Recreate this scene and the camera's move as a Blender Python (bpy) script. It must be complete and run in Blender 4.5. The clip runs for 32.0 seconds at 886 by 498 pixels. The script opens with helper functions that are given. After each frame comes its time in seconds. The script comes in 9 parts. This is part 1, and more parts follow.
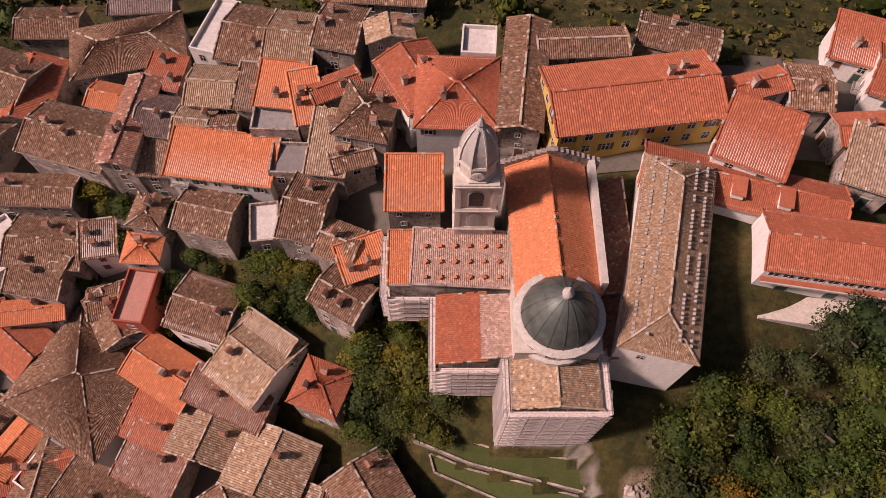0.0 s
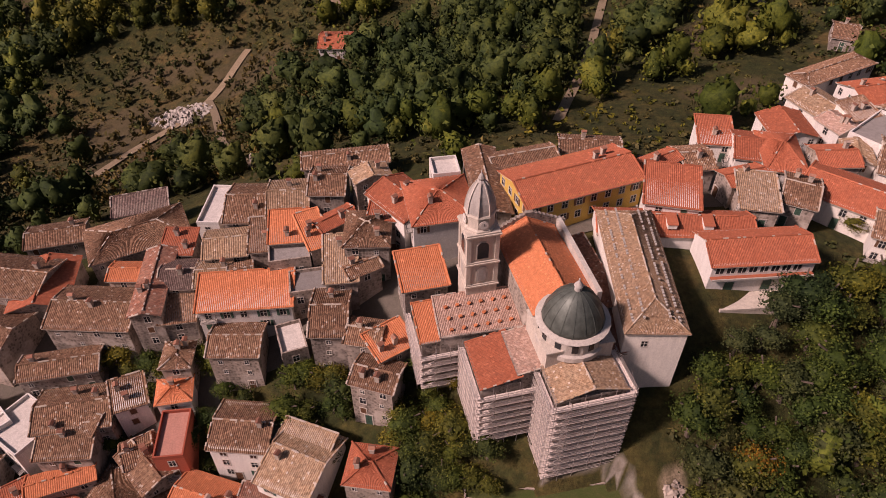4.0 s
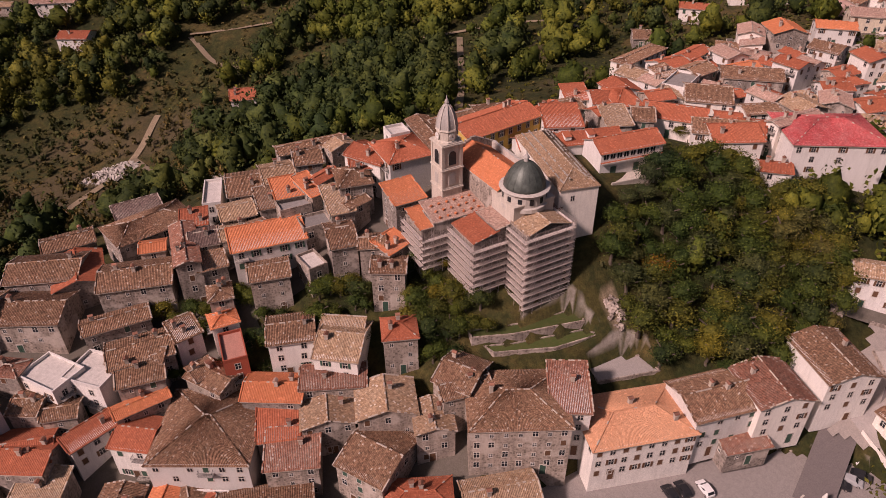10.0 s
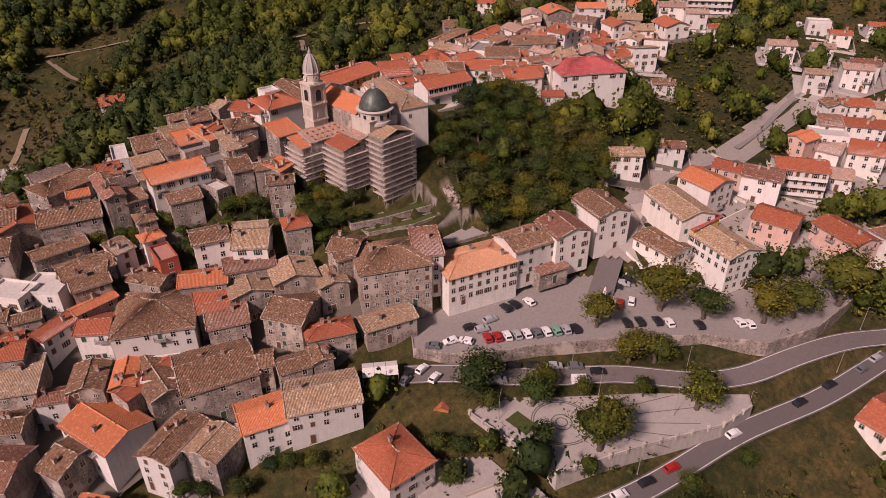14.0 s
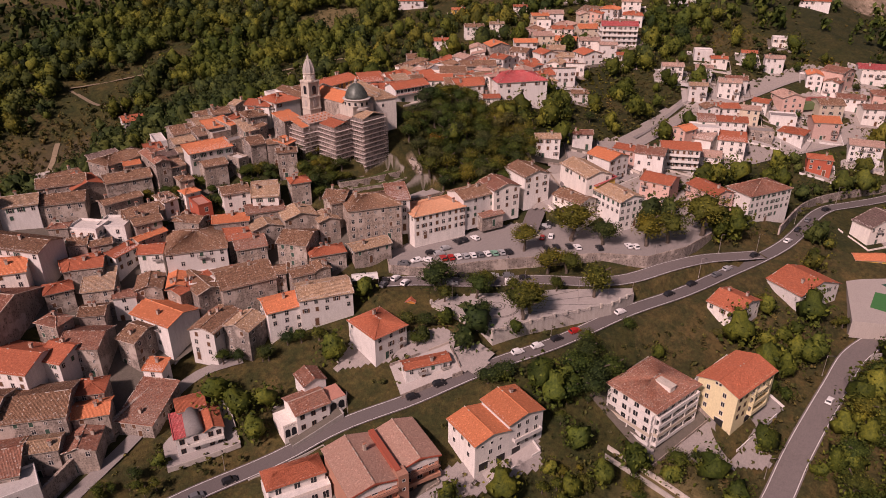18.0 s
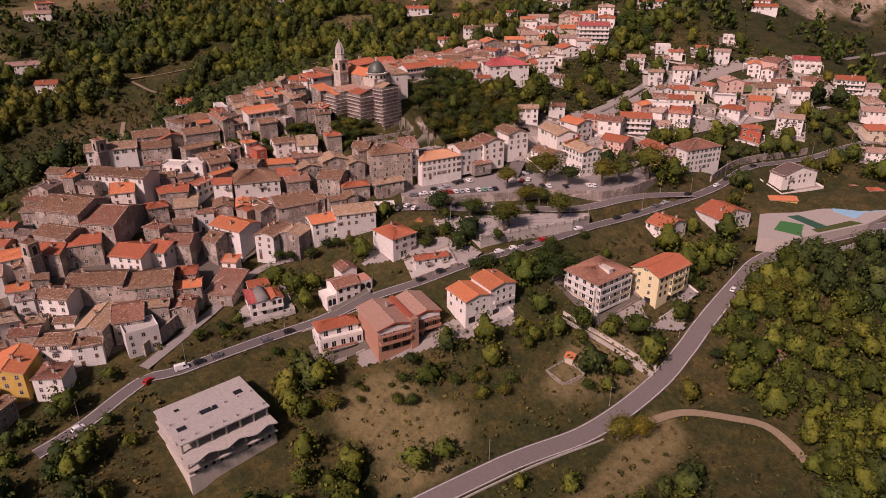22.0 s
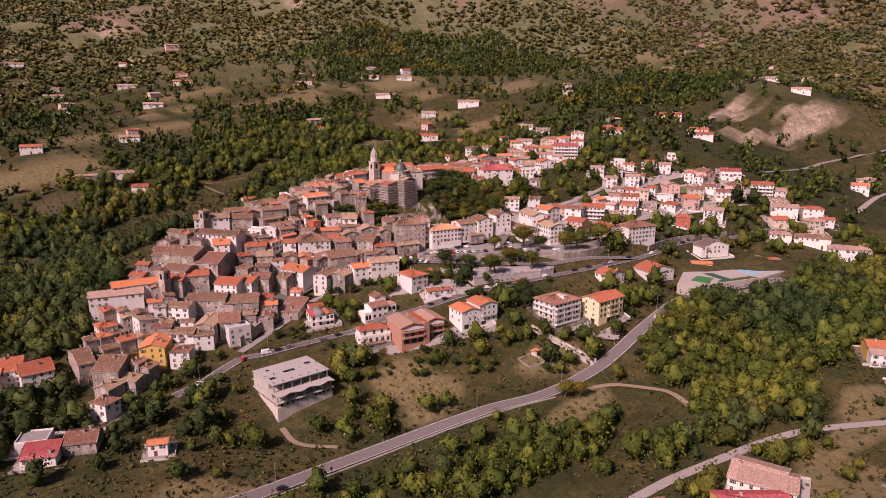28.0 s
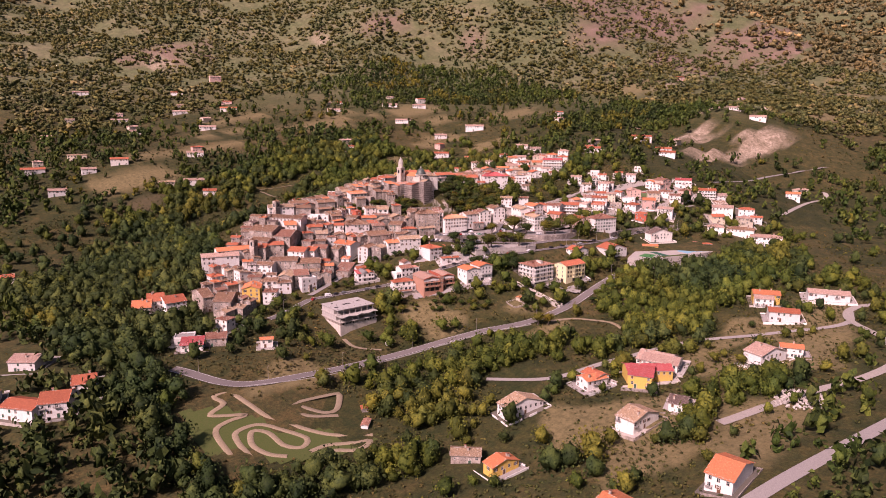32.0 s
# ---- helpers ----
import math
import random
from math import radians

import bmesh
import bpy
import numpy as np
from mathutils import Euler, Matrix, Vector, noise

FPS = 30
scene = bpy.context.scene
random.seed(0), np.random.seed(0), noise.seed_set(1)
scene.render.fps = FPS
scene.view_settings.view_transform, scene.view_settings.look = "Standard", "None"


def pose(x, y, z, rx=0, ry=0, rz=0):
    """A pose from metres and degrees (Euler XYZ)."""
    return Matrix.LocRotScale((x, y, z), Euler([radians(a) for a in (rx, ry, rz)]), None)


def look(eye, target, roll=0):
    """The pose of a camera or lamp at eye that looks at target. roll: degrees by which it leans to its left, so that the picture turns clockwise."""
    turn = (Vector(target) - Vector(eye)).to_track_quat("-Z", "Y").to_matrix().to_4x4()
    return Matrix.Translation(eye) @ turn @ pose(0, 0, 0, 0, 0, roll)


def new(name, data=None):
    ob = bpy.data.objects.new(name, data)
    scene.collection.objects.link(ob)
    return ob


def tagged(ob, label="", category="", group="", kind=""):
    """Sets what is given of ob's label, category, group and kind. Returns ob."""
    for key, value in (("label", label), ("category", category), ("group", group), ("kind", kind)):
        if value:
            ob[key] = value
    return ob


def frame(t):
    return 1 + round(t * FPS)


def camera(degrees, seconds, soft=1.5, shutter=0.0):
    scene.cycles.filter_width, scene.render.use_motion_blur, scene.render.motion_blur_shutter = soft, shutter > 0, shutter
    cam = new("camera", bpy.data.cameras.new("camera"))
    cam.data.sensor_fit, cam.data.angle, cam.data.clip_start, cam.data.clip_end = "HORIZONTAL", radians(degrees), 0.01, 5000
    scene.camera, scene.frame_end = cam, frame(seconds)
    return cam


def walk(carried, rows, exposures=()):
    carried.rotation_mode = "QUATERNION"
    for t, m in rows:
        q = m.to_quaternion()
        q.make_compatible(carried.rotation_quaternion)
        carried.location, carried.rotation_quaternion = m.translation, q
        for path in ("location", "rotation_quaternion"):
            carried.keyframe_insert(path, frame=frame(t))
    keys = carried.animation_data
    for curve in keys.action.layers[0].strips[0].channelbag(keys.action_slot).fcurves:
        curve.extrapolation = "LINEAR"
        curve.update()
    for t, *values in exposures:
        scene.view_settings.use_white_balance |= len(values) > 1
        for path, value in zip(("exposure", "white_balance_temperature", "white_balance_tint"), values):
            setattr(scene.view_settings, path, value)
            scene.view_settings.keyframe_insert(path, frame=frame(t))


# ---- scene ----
cam = camera(65.4, 32.0, soft=0.9)
METRES, EYE, TILT, LEAN, TURN = 560.0, 112.0, -64.0, -0.25, 0.0
ROWS = [
    (0.0, 0.0000, 0.0000, 0.0000, 0.00, 0.00, -0.00),
    (0.5, -0.0029, -0.0026, -0.0056, -0.67, 3.59, 1.53),
    (1.0, -0.0063, -0.0052, -0.0115, -1.40, 7.36, 3.05),
    (1.5, -0.0098, -0.0079, -0.0175, -2.08, 10.37, 4.58),
    (2.0, -0.0137, -0.0105, -0.0236, -2.81, 12.33, 6.10),
    (2.5, -0.0178, -0.0131, -0.0294, -3.54, 14.01, 7.62),
    (3.0, -0.0221, -0.0157, -0.0353, -4.25, 16.19, 9.12),
    (3.5, -0.0265, -0.0182, -0.0411, -4.88, 18.42, 10.60),
    (4.0, -0.0312, -0.0207, -0.0468, -5.57, 20.60, 12.04),
    (4.5, -0.0361, -0.0231, -0.0527, -6.23, 22.84, 13.48),
    (6.5, -0.0579, -0.0326, -0.0750, -8.81, 27.49, 18.53),
    (7.0, -0.0638, -0.0349, -0.0803, -9.40, 27.34, 19.67),
    (7.5, -0.0698, -0.0372, -0.0854, -9.96, 27.18, 20.77),
    (8.0, -0.0759, -0.0392, -0.0905, -10.53, 27.03, 21.82),
    (8.5, -0.0821, -0.0414, -0.0955, -11.14, 26.81, 22.86),
    (9.0, -0.0884, -0.0437, -0.1005, -11.78, 26.57, 23.88),
    (9.5, -0.0945, -0.0458, -0.1056, -12.43, 26.32, 24.92),
    (10.0, -0.1007, -0.0481, -0.1107, -13.15, 26.00, 25.93),
    (10.5, -0.1066, -0.0502, -0.1161, -13.86, 25.72, 26.94),
    (11.0, -0.1122, -0.0525, -0.1217, -14.60, 25.39, 27.98),
    (11.5, -0.1173, -0.0547, -0.1269, -15.29, 25.06, 28.97),
    (12.0, -0.1272, -0.0592, -0.1384, -16.67, 24.38, 30.98),
    (12.5, -0.1368, -0.0644, -0.1501, -17.93, 23.70, 32.75),
    (13.0, -0.1469, -0.0699, -0.1625, -19.25, 23.03, 34.52),
    (13.5, -0.1558, -0.0752, -0.1732, -20.57, 23.84, 36.26),
    (14.0, -0.1652, -0.0804, -0.1845, -22.02, 24.47, 38.10),
    (14.5, -0.1743, -0.0850, -0.1951, -23.38, 24.09, 39.78),
    (16.5, -0.2164, -0.1021, -0.2368, -24.32, 26.90, 40.46),
    (17.0, -0.2278, -0.1070, -0.2470, -24.36, 27.57, 40.44),
    (17.5, -0.2389, -0.1111, -0.2571, -24.40, 28.06, 40.46),
    (18.0, -0.2506, -0.1155, -0.2684, -24.35, 28.37, 40.46),
    (18.5, -0.2620, -0.1200, -0.2786, -24.39, 28.49, 40.44),
    (19.0, -0.2740, -0.1249, -0.2899, -24.33, 28.58, 40.43),
    (19.5, -0.2853, -0.1290, -0.3006, -24.23, 28.67, 40.43),
    (20.0, -0.2978, -0.1341, -0.3115, -24.23, 28.61, 40.43),
    (20.5, -0.3095, -0.1388, -0.3218, -24.21, 28.58, 40.41),
    (21.0, -0.3214, -0.1439, -0.3333, -24.10, 28.63, 40.34),
    (21.5, -0.3327, -0.1480, -0.3432, -24.08, 29.02, 40.32),
    (22.0, -0.3452, -0.1536, -0.3548, -24.00, 30.24, 40.24),
    (22.5, -0.3566, -0.1582, -0.3648, -23.96, 31.10, 40.23),
    (23.0, -0.3694, -0.1635, -0.3761, -23.96, 32.43, 40.18),
    (23.5, -0.3804, -0.1676, -0.3866, -23.89, 33.72, 40.15),
    (24.0, -0.3932, -0.1723, -0.3984, -23.86, 34.67, 40.12),
    (24.5, -0.4043, -0.1766, -0.4086, -23.83, 35.44, 40.07),
    (25.0, -0.4166, -0.1813, -0.4201, -23.77, 36.32, 40.02),
    (25.5, -0.4282, -0.1860, -0.4307, -23.74, 37.11, 39.98),
    (27.5, -0.4758, -0.2047, -0.4744, -23.63, 40.40, 39.79),
]
# the last stretch: seconds, eye in metres, bearing to the left of +y, pitch and roll
LAST = [
    (28.0, -273.4, -296.5, 97.0, -45.14, -13.62, 0.18),
    (28.5, -280.5, -303.8, 96.9, -45.07, -12.30, 0.15),
    (29.0, -290.6, -312.6, 96.8, -45.13, -10.46, 0.14),
    (29.5, -303.6, -325.6, 96.5, -45.06, -9.99, 0.05),
    (30.0, -317.3, -338.7, 96.2, -45.04, -9.88, 0.01),
    (30.5, -330.9, -351.8, 95.8, -44.92, -10.41, 0.16),
    (31.0, -344.6, -364.8, 95.4, -44.79, -10.80, 0.31),
    (31.5, -357.9, -378.2, 94.7, -44.66, -11.02, 0.37),
    (32.0, -371.2, -391.7, 93.9, -44.47, -11.26, 0.45),
]


def facing(x, y, z, bearing, pitch, roll):
    a, b = radians(bearing), radians(pitch)
    return look((x, y, z), (x - math.sin(a) * math.cos(b), y + math.cos(a) * math.cos(b), z + math.sin(b)), roll)


walk(cam, [(t, pose(0, 0, EYE, TILT, LEAN, TURN) @ pose(METRES * x, METRES * y, METRES * z, 90 + pitch, roll, yaw)) for t, x, y, z, yaw, pitch, roll in ROWS] + [(t, facing(*r)) for t, *r in LAST],
     exposures=((0.0, 0.44, 6450.0, 31.5), (6.0, 0.26, 6420.0, 31.0), (14.0, 0.17, 6320.0, 32.0), (20.0, 0.13, 6400.0, 33.5), (26.0, 0.27, 6250.0, 35.5), (31.0, 0.86, 6080.0, 39.0)))

U = 0.8      # metres in one unit of the plan, in which the places below are given

# ---------------------------------------------------------------- light
SUN_AZ, SUN_EL = 262.0, 42.0      # degrees clockwise from +y, and above the horizon
world = bpy.data.worlds.new("sky")
scene.world = world
world.use_nodes = True
wn = world.node_tree
sky = wn.nodes.new("ShaderNodeTexSky")
sky.sky_type = "NISHITA"
sky.sun_disc = False
sky.sun_elevation = radians(SUN_EL)
sky.sun_rotation = radians(SUN_AZ)
sky.dust_density = 4.0
wn.links.new(sky.outputs[0], wn.nodes["Background"].inputs[0])
wn.nodes["Background"].inputs[1].default_value = 0.034
sun = new("sun", bpy.data.lights.new("sun", "SUN"))
sun.data.energy = 4.0
sun.data.angle = radians(6)
sun.data.color = (1.0, 0.80, 0.68)
_a, _e = radians(SUN_AZ), radians(SUN_EL)
_dir = Vector((math.sin(_a) * math.cos(_e), math.cos(_a) * math.cos(_e), math.sin(_e)))
sun.matrix_world = look(_dir * 500, (0, 0, 0))

# ---------------------------------------------------------------- materials
MATS = {}


class Nodes:
    def __init__(self, name, rough=0.9, metal=0.0):
        self.m = bpy.data.materials.new(name)
        self.m.use_nodes = True
        self.t = self.m.node_tree
        self.b = self.t.nodes["Principled BSDF"]
        self.b.inputs["Roughness"].default_value = rough
        self.b.inputs["Metallic"].default_value = metal
        self.b.inputs["Specular IOR Level"].default_value = 0.25
        MATS[name] = self.m

    def n(self, kind, **kw):
        nd = self.t.nodes.new("ShaderNode" + kind)
        for k, v in kw.items():
            if k == "operation":
                nd.operation = v
            elif k == "blend_type":
                nd.blend_type = v
            elif k == "data_type":
                nd.data_type = v
            else:
                nd.inputs[k.replace("_", " ")].default_value = v
        return nd

    def l(self, a, b):
        self.t.links.new(a, b)

    def coord(self, which="Object", scale=None):
        c = self.n("TexCoord").outputs[which]
        if scale:
            mp = self.n("Mapping")
            mp.inputs["Scale"].default_value = scale
            self.l(c, mp.inputs[0])
            c = mp.outputs[0]
        return c

    def noise(self, vec, scale, detail=4.0, rough=0.6):
        nd = self.n("TexNoise", Scale=scale, Detail=detail, Roughness=rough)
        self.l(vec, nd.inputs["Vector"])
        return nd.outputs["Fac"]

    def ramp(self, fac, *stops):
        r = self.n("ValToRGB")
        e = r.color_ramp.elements
        while len(e) < len(stops):
            e.new(0.5)
        for i, (p, c) in enumerate(stops):
            e[i].position = p
            e[i].color = (*c, 1) if len(c) == 3 else c
        self.l(fac, r.inputs[0])
        return r.outputs[0]

    def mix(self, fac, a, b, mode="MIX"):
        nd = self.n("Mix", data_type="RGBA", blend_type=mode)
        for sock, v in ((nd.inputs[0], fac), (nd.inputs[6], a), (nd.inputs[7], b)):
            if isinstance(v, (int, float)):
                sock.default_value = v
            elif isinstance(v, tuple):
                sock.default_value = (*v, 1)
            else:
                self.l(v, sock)
        return nd.outputs[2]

    def math(self, op, a, b=0.0):
        nd = self.n("Math", operation=op)
        for i, v in enumerate((a, b)):
            if isinstance(v, (int, float)):
                nd.inputs[i].default_value = v
            else:
                self.l(v, nd.inputs[i])
        return nd.outputs[0]

    def bump(self, h, strength=0.4, dist=0.05):
        nd = self.n("Bump", Strength=strength, Distance=dist)
        self.l(h, nd.inputs["Height"])
        self.l(nd.outputs[0], self.b.inputs["Normal"])

    def base(self, c):
        if isinstance(c, tuple):
            self.b.inputs["Base Color"].default_value = (*c, 1)
        else:
            self.l(c, self.b.inputs["Base Color"])
        return self.m


def grey(v):
    return (v, v, v)


def sc_(c, k):
    return tuple(min(1, max(0, x * k)) for x in c)


def plaster(name, c, stain=(0.30, 0.25, 0.21), amount=0.55, rough=0.92):
    k = Nodes(name, rough)
    v = k.coord("Object")
    streak = k.coord("Object", (1.2, 1.2, 0.22))
    f1 = k.ramp(k.noise(streak, 0.9, 6, 0.7), (0.42, grey(0)), (0.72, grey(1)))
    f2 = k.ramp(k.noise(v, 5.0, 5, 0.7), (0.3, grey(0.72)), (0.7, grey(1.08)))
    rnd = k.n("ObjectInfo").outputs["Random"]
    tone = k.ramp(rnd, (0.0, sc_(c, 0.78)), (0.5, c), (1.0, sc_((c[0], c[1] * 0.97, c[2] * 0.92), 1.06)))
    col = k.mix(k.math("MULTIPLY", f1, amount), tone, stain)
    col = k.mix(1.0, col, f2, "MULTIPLY")
    k.bump(k.noise(v, 9.0, 4), 0.35, 0.04)
    return k.base(col)


def rubble(name, a, b, mortar):
    k = Nodes(name, 0.95)
    v = k.coord("Object")
    cell = k.n("TexVoronoi", Scale=2.3)
    wob = k.n("TexNoise", Scale=1.7, Detail=3.0)
    k.l(v, wob.inputs["Vector"])
    k.l(k.mix(0.12, v, wob.outputs["Color"]), cell.inputs["Vector"])
    cell.inputs["Randomness"].default_value = 0.85
    sep = k.n("SeparateColor")
    k.l(cell.outputs["Color"], sep.inputs[0])
    stone = k.ramp(sep.outputs[0], (0.0, a), (0.6, b), (1.0, sc_(b, 1.25)))
    edge = k.ramp(cell.outputs["Distance"], (0.35, grey(0)), (0.62, grey(1)))
    col = k.mix(edge, stone, mortar)
    rnd = k.n("ObjectInfo").outputs["Random"]
    col = k.mix(1.0, col, k.ramp(rnd, (0, (0.78, 0.78, 0.80)), (1, (1.12, 1.08, 1.04))), "MULTIPLY")
    streak = k.coord("Object", (0.9, 0.9, 0.18))
    st = k.ramp(k.noise(streak, 0.8, 6, 0.7), (0.40, grey(0.62)), (0.72, grey(1.1)))
    col = k.mix(1.0, col, st, "MULTIPLY")
    patch = k.ramp(k.noise(v, 0.22, 3, 0.5), (0.55, grey(0)), (0.62, grey(1)))
    col = k.mix(k.math("MULTIPLY", patch, 0.6), col, sc_(mortar, 1.3))
    k.bump(cell.outputs["Distance"], 0.5, 0.06)
    return k.base(col)


def tiles(name, a, b, c, lichen=0.35, lich=(0.33, 0.29, 0.23), pale=None, dirt=0.62):
    """Clay pantiles: a different tone for every tile, in rows, with lichen and soot patches."""
    pale = pale or sc_(c, 1.2)
    even = 0.5 if dirt > 0.7 else 0.25
    a, c = [tuple(p + (q - p) * even for p, q in zip(e, b)) for e in (a, c)]
    k = Nodes(name, 0.88)
    uv = k.coord("UV", (3.34, 2.7, 1.0))
    sep = k.n("SeparateXYZ")
    k.l(uv, sep.inputs[0])
    fu = k.math("FLOOR", sep.outputs[0])
    half = k.math("MULTIPLY", k.math("MODULO", fu, 2.0), 0.5)
    fv = k.math("FLOOR", k.math("ADD", sep.outputs[1], half))
    com = k.n("CombineXYZ")
    k.l(fu, com.inputs[0])
    k.l(fv, com.inputs[1])
    rnd = k.n("ObjectInfo").outputs["Random"]
    k.l(k.math("MULTIPLY", rnd, 91.0), com.inputs[2])
    wn_ = k.n("TexWhiteNoise")
    k.l(com.outputs[0], wn_.inputs[0])
    tone = k.ramp(wn_.outputs["Value"], (0.0, a), (0.45, b), (0.86, c), (0.965, sc_(c, 1.15)), (0.975, pale))
    o = k.coord("Object")
    big = k.ramp(k.noise(o, 0.5, 6, 0.72), (0.40, grey(0)), (0.68, grey(1)))
    col = k.mix(k.math("MULTIPLY", big, lichen), tone, lich)
    soot = k.ramp(k.noise(o, 1.7, 5, 0.7), (0.3, grey(dirt)), (0.62, grey(1.06)))
    col = k.mix(1.0, col, soot, "MULTIPLY")
    col = k.mix(1.0, col, k.ramp(rnd, (0, (0.80, 0.78, 0.78)), (1, (1.12, 1.12, 1.12))), "MULTIPLY")
    fr = k.math("FRACT", k.math("ADD", sep.outputs[1], half))
    lap = k.ramp(fr, (0.0, grey(0.0)), (0.16, grey(1.0)), (1.0, grey(0.7)))
    k.bump(lap, 0.6, 0.05)
    return k.base(col)


def leafy(name, a, b, c):
    """Foliage: tones vary from leaf clump to leaf clump a little, and more from tree to tree."""
    k = Nodes(name, 0.75)
    isl = k.n("NewGeometry").outputs["Random Per Island"]
    rnd = k.n("ObjectInfo").outputs["Random"]
    col = k.ramp(isl, (0.0, a), (0.5, b), (1.0, c))
    hue = k.ramp(rnd, (0.0, (0.75, 0.82, 0.8)), (0.6, (1.0, 1.0, 1.0)), (1.0, (1.3, 1.12, 0.85)))
    col = k.mix(1.0, col, hue, "MULTIPLY")
    g = k.n("NewGeometry")
    for scale, lo, hi in ((0.025, (0.72, 0.82, 0.8), (1.25, 1.1, 0.9)), (0.19, (0.68, 0.74, 0.76), (1.26, 1.18, 0.95))):
        nz = k.n("TexNoise", Scale=scale, Detail=2.0)
        k.l(g.outputs["Position"], nz.inputs["Vector"])
        col = k.mix(1.0, col, k.ramp(nz.outputs["Fac"], (0.34, lo), (0.66, hi)), "MULTIPLY")
    nz = k.n("TexNoise", Scale=1.25, Detail=4.0, Roughness=0.7)
    k.l(g.outputs["Position"], nz.inputs["Vector"])
    col = k.mix(1.0, col, k.ramp(nz.outputs["Fac"], (0.38, (0.56, 0.62, 0.64)), (0.62, (1.22, 1.18, 1.05))), "MULTIPLY")
    m = k.base(col)
    k.b.inputs["Specular IOR Level"].default_value = 0.12
    return m


def plain(name, c, rough=0.7, metal=0.0, var=0.15, scale=3.0):
    k = Nodes(name, rough, metal)
    v = k.coord("Object")
    f = k.ramp(k.noise(v, scale, 5, 0.65), (0.3, grey(1 - var)), (0.7, grey(1 + var)))
    k.bump(k.noise(v, scale * 4, 3), 0.15, 0.02)
    return k.base(k.mix(1.0, c, f, "MULTIPLY"))


# roofs
tiles("tile_b", (0.110, 0.056, 0.034), (0.225, 0.122, 0.072), (0.34, 0.200, 0.122), 0.40, (0.185, 0.128, 0.080), (0.50, 0.40, 0.32))
tiles("tile_m", (0.170, 0.070, 0.045), (0.250, 0.105, 0.066), (0.33, 0.150, 0.095), 0.25, pale=(0.45, 0.33, 0.27))
tiles("tile_t", (0.230, 0.140, 0.080), (0.370, 0.235, 0.140), (0.47, 0.320, 0.200), 0.30, pale=(0.62, 0.52, 0.43))
tiles("tile_d", (0.085, 0.055, 0.048), (0.140, 0.090, 0.076), (0.20, 0.135, 0.115), 0.20)
tiles("tile_r", (0.300, 0.088, 0.044), (0.380, 0.114, 0.056), (0.44, 0.140, 0.070), 0.20, (0.26, 0.12, 0.08), dirt=0.74)
tiles("tile_o", (0.450, 0.150, 0.062), (0.530, 0.180, 0.078), (0.58, 0.215, 0.098), 0.12, (0.36, 0.15, 0.09), dirt=0.80)
tiles("tile_e", (0.520, 0.250, 0.130), (0.580, 0.290, 0.160), (0.64, 0.340, 0.200), 0.10, dirt=0.82)
tiles("tile_c", (0.340, 0.050, 0.050), (0.420, 0.070, 0.068), (0.50, 0.120, 0.115), 0.25, (0.42, 0.28, 0.25))
tiles("tile_q", (0.330, 0.200, 0.150), (0.430, 0.270, 0.205), (0.52, 0.350, 0.280), 0.25)
tiles("tile_f", (0.300, 0.170, 0.125), (0.350, 0.205, 0.150), (0.39, 0.235, 0.175), 0.15, dirt=0.82)
plaster("flat_w", (0.62, 0.57, 0.53), (0.33, 0.29, 0.25), 0.5)
plaster("flat_g", (0.30, 0.275, 0.26), (0.16, 0.14, 0.125), 0.6)
plaster("flat_p", (0.52, 0.25, 0.19), (0.30, 0.17, 0.13), 0.4)
# walls
rubble("wall_s", (0.180, 0.148, 0.120), (0.312, 0.258, 0.215), (0.42, 0.352, 0.30))
plaster("wall_w", (0.80, 0.75, 0.70), (0.44, 0.385, 0.34), 0.38)
plaster("wall_c", (0.66, 0.56, 0.43), (0.36, 0.30, 0.24), 0.40)
plaster("wall_y", (0.68, 0.44, 0.10), (0.42, 0.28, 0.12), 0.35)
plaster("wall_l", (0.76, 0.66, 0.40), (0.50, 0.42, 0.28), 0.25)
plaster("wall_p", (0.68, 0.45, 0.38), (0.40, 0.28, 0.24), 0.40)
plaster("wall_r", (0.46, 0.115, 0.065), (0.28, 0.10, 0.07), 0.40)
plaster("wall_k", (0.46, 0.235, 0.155), (0.33, 0.19, 0.14), 0.40)
plaster("concrete", (0.46, 0.42, 0.385), (0.25, 0.215, 0.19), 0.55)
plaster("stone_light", (0.58, 0.52, 0.46), (0.30, 0.26, 0.225), 0.55)
plaster("mortar", (0.50, 0.42, 0.35), (0.28, 0.22, 0.18), 0.5)
plaster("asphalt", (0.185, 0.158, 0.150), (0.13, 0.112, 0.106), 0.55)
plaster("asphalt_pale", (0.34, 0.30, 0.275), (0.20, 0.18, 0.165), 0.5)
plaster("dirt_track", (0.31, 0.24, 0.16), (0.18, 0.135, 0.08), 0.6)
plaster("paving", (0.42, 0.375, 0.345), (0.30, 0.27, 0.25), 0.4)
plaster("paving_dark", (0.16, 0.14, 0.13), (0.11, 0.10, 0.09), 0.4)
# window glass, and also the painted dark inside of open arches and holes
plain("glass_and_shade", (0.022, 0.023, 0.026), 0.18, 0.0, 0.3)
plain("frame_white", (0.66, 0.62, 0.57), 0.6)
plain("wood_brown", (0.13, 0.065, 0.035), 0.7, 0, 0.3)
plain("wood_green", (0.045, 0.085, 0.060), 0.6, 0, 0.3)
plain("iron", (0.05, 0.048, 0.047), 0.5, 0.6, 0.3)
plain("steel_tube", (0.46, 0.40, 0.37), 0.45, 0.5, 0.2)
plain("scaffold_plank", (0.62, 0.53, 0.475), 0.75, 0, 0.25)
plain("dome_lead", (0.100, 0.112, 0.098), 0.5, 0.35, 0.34, 0.7)
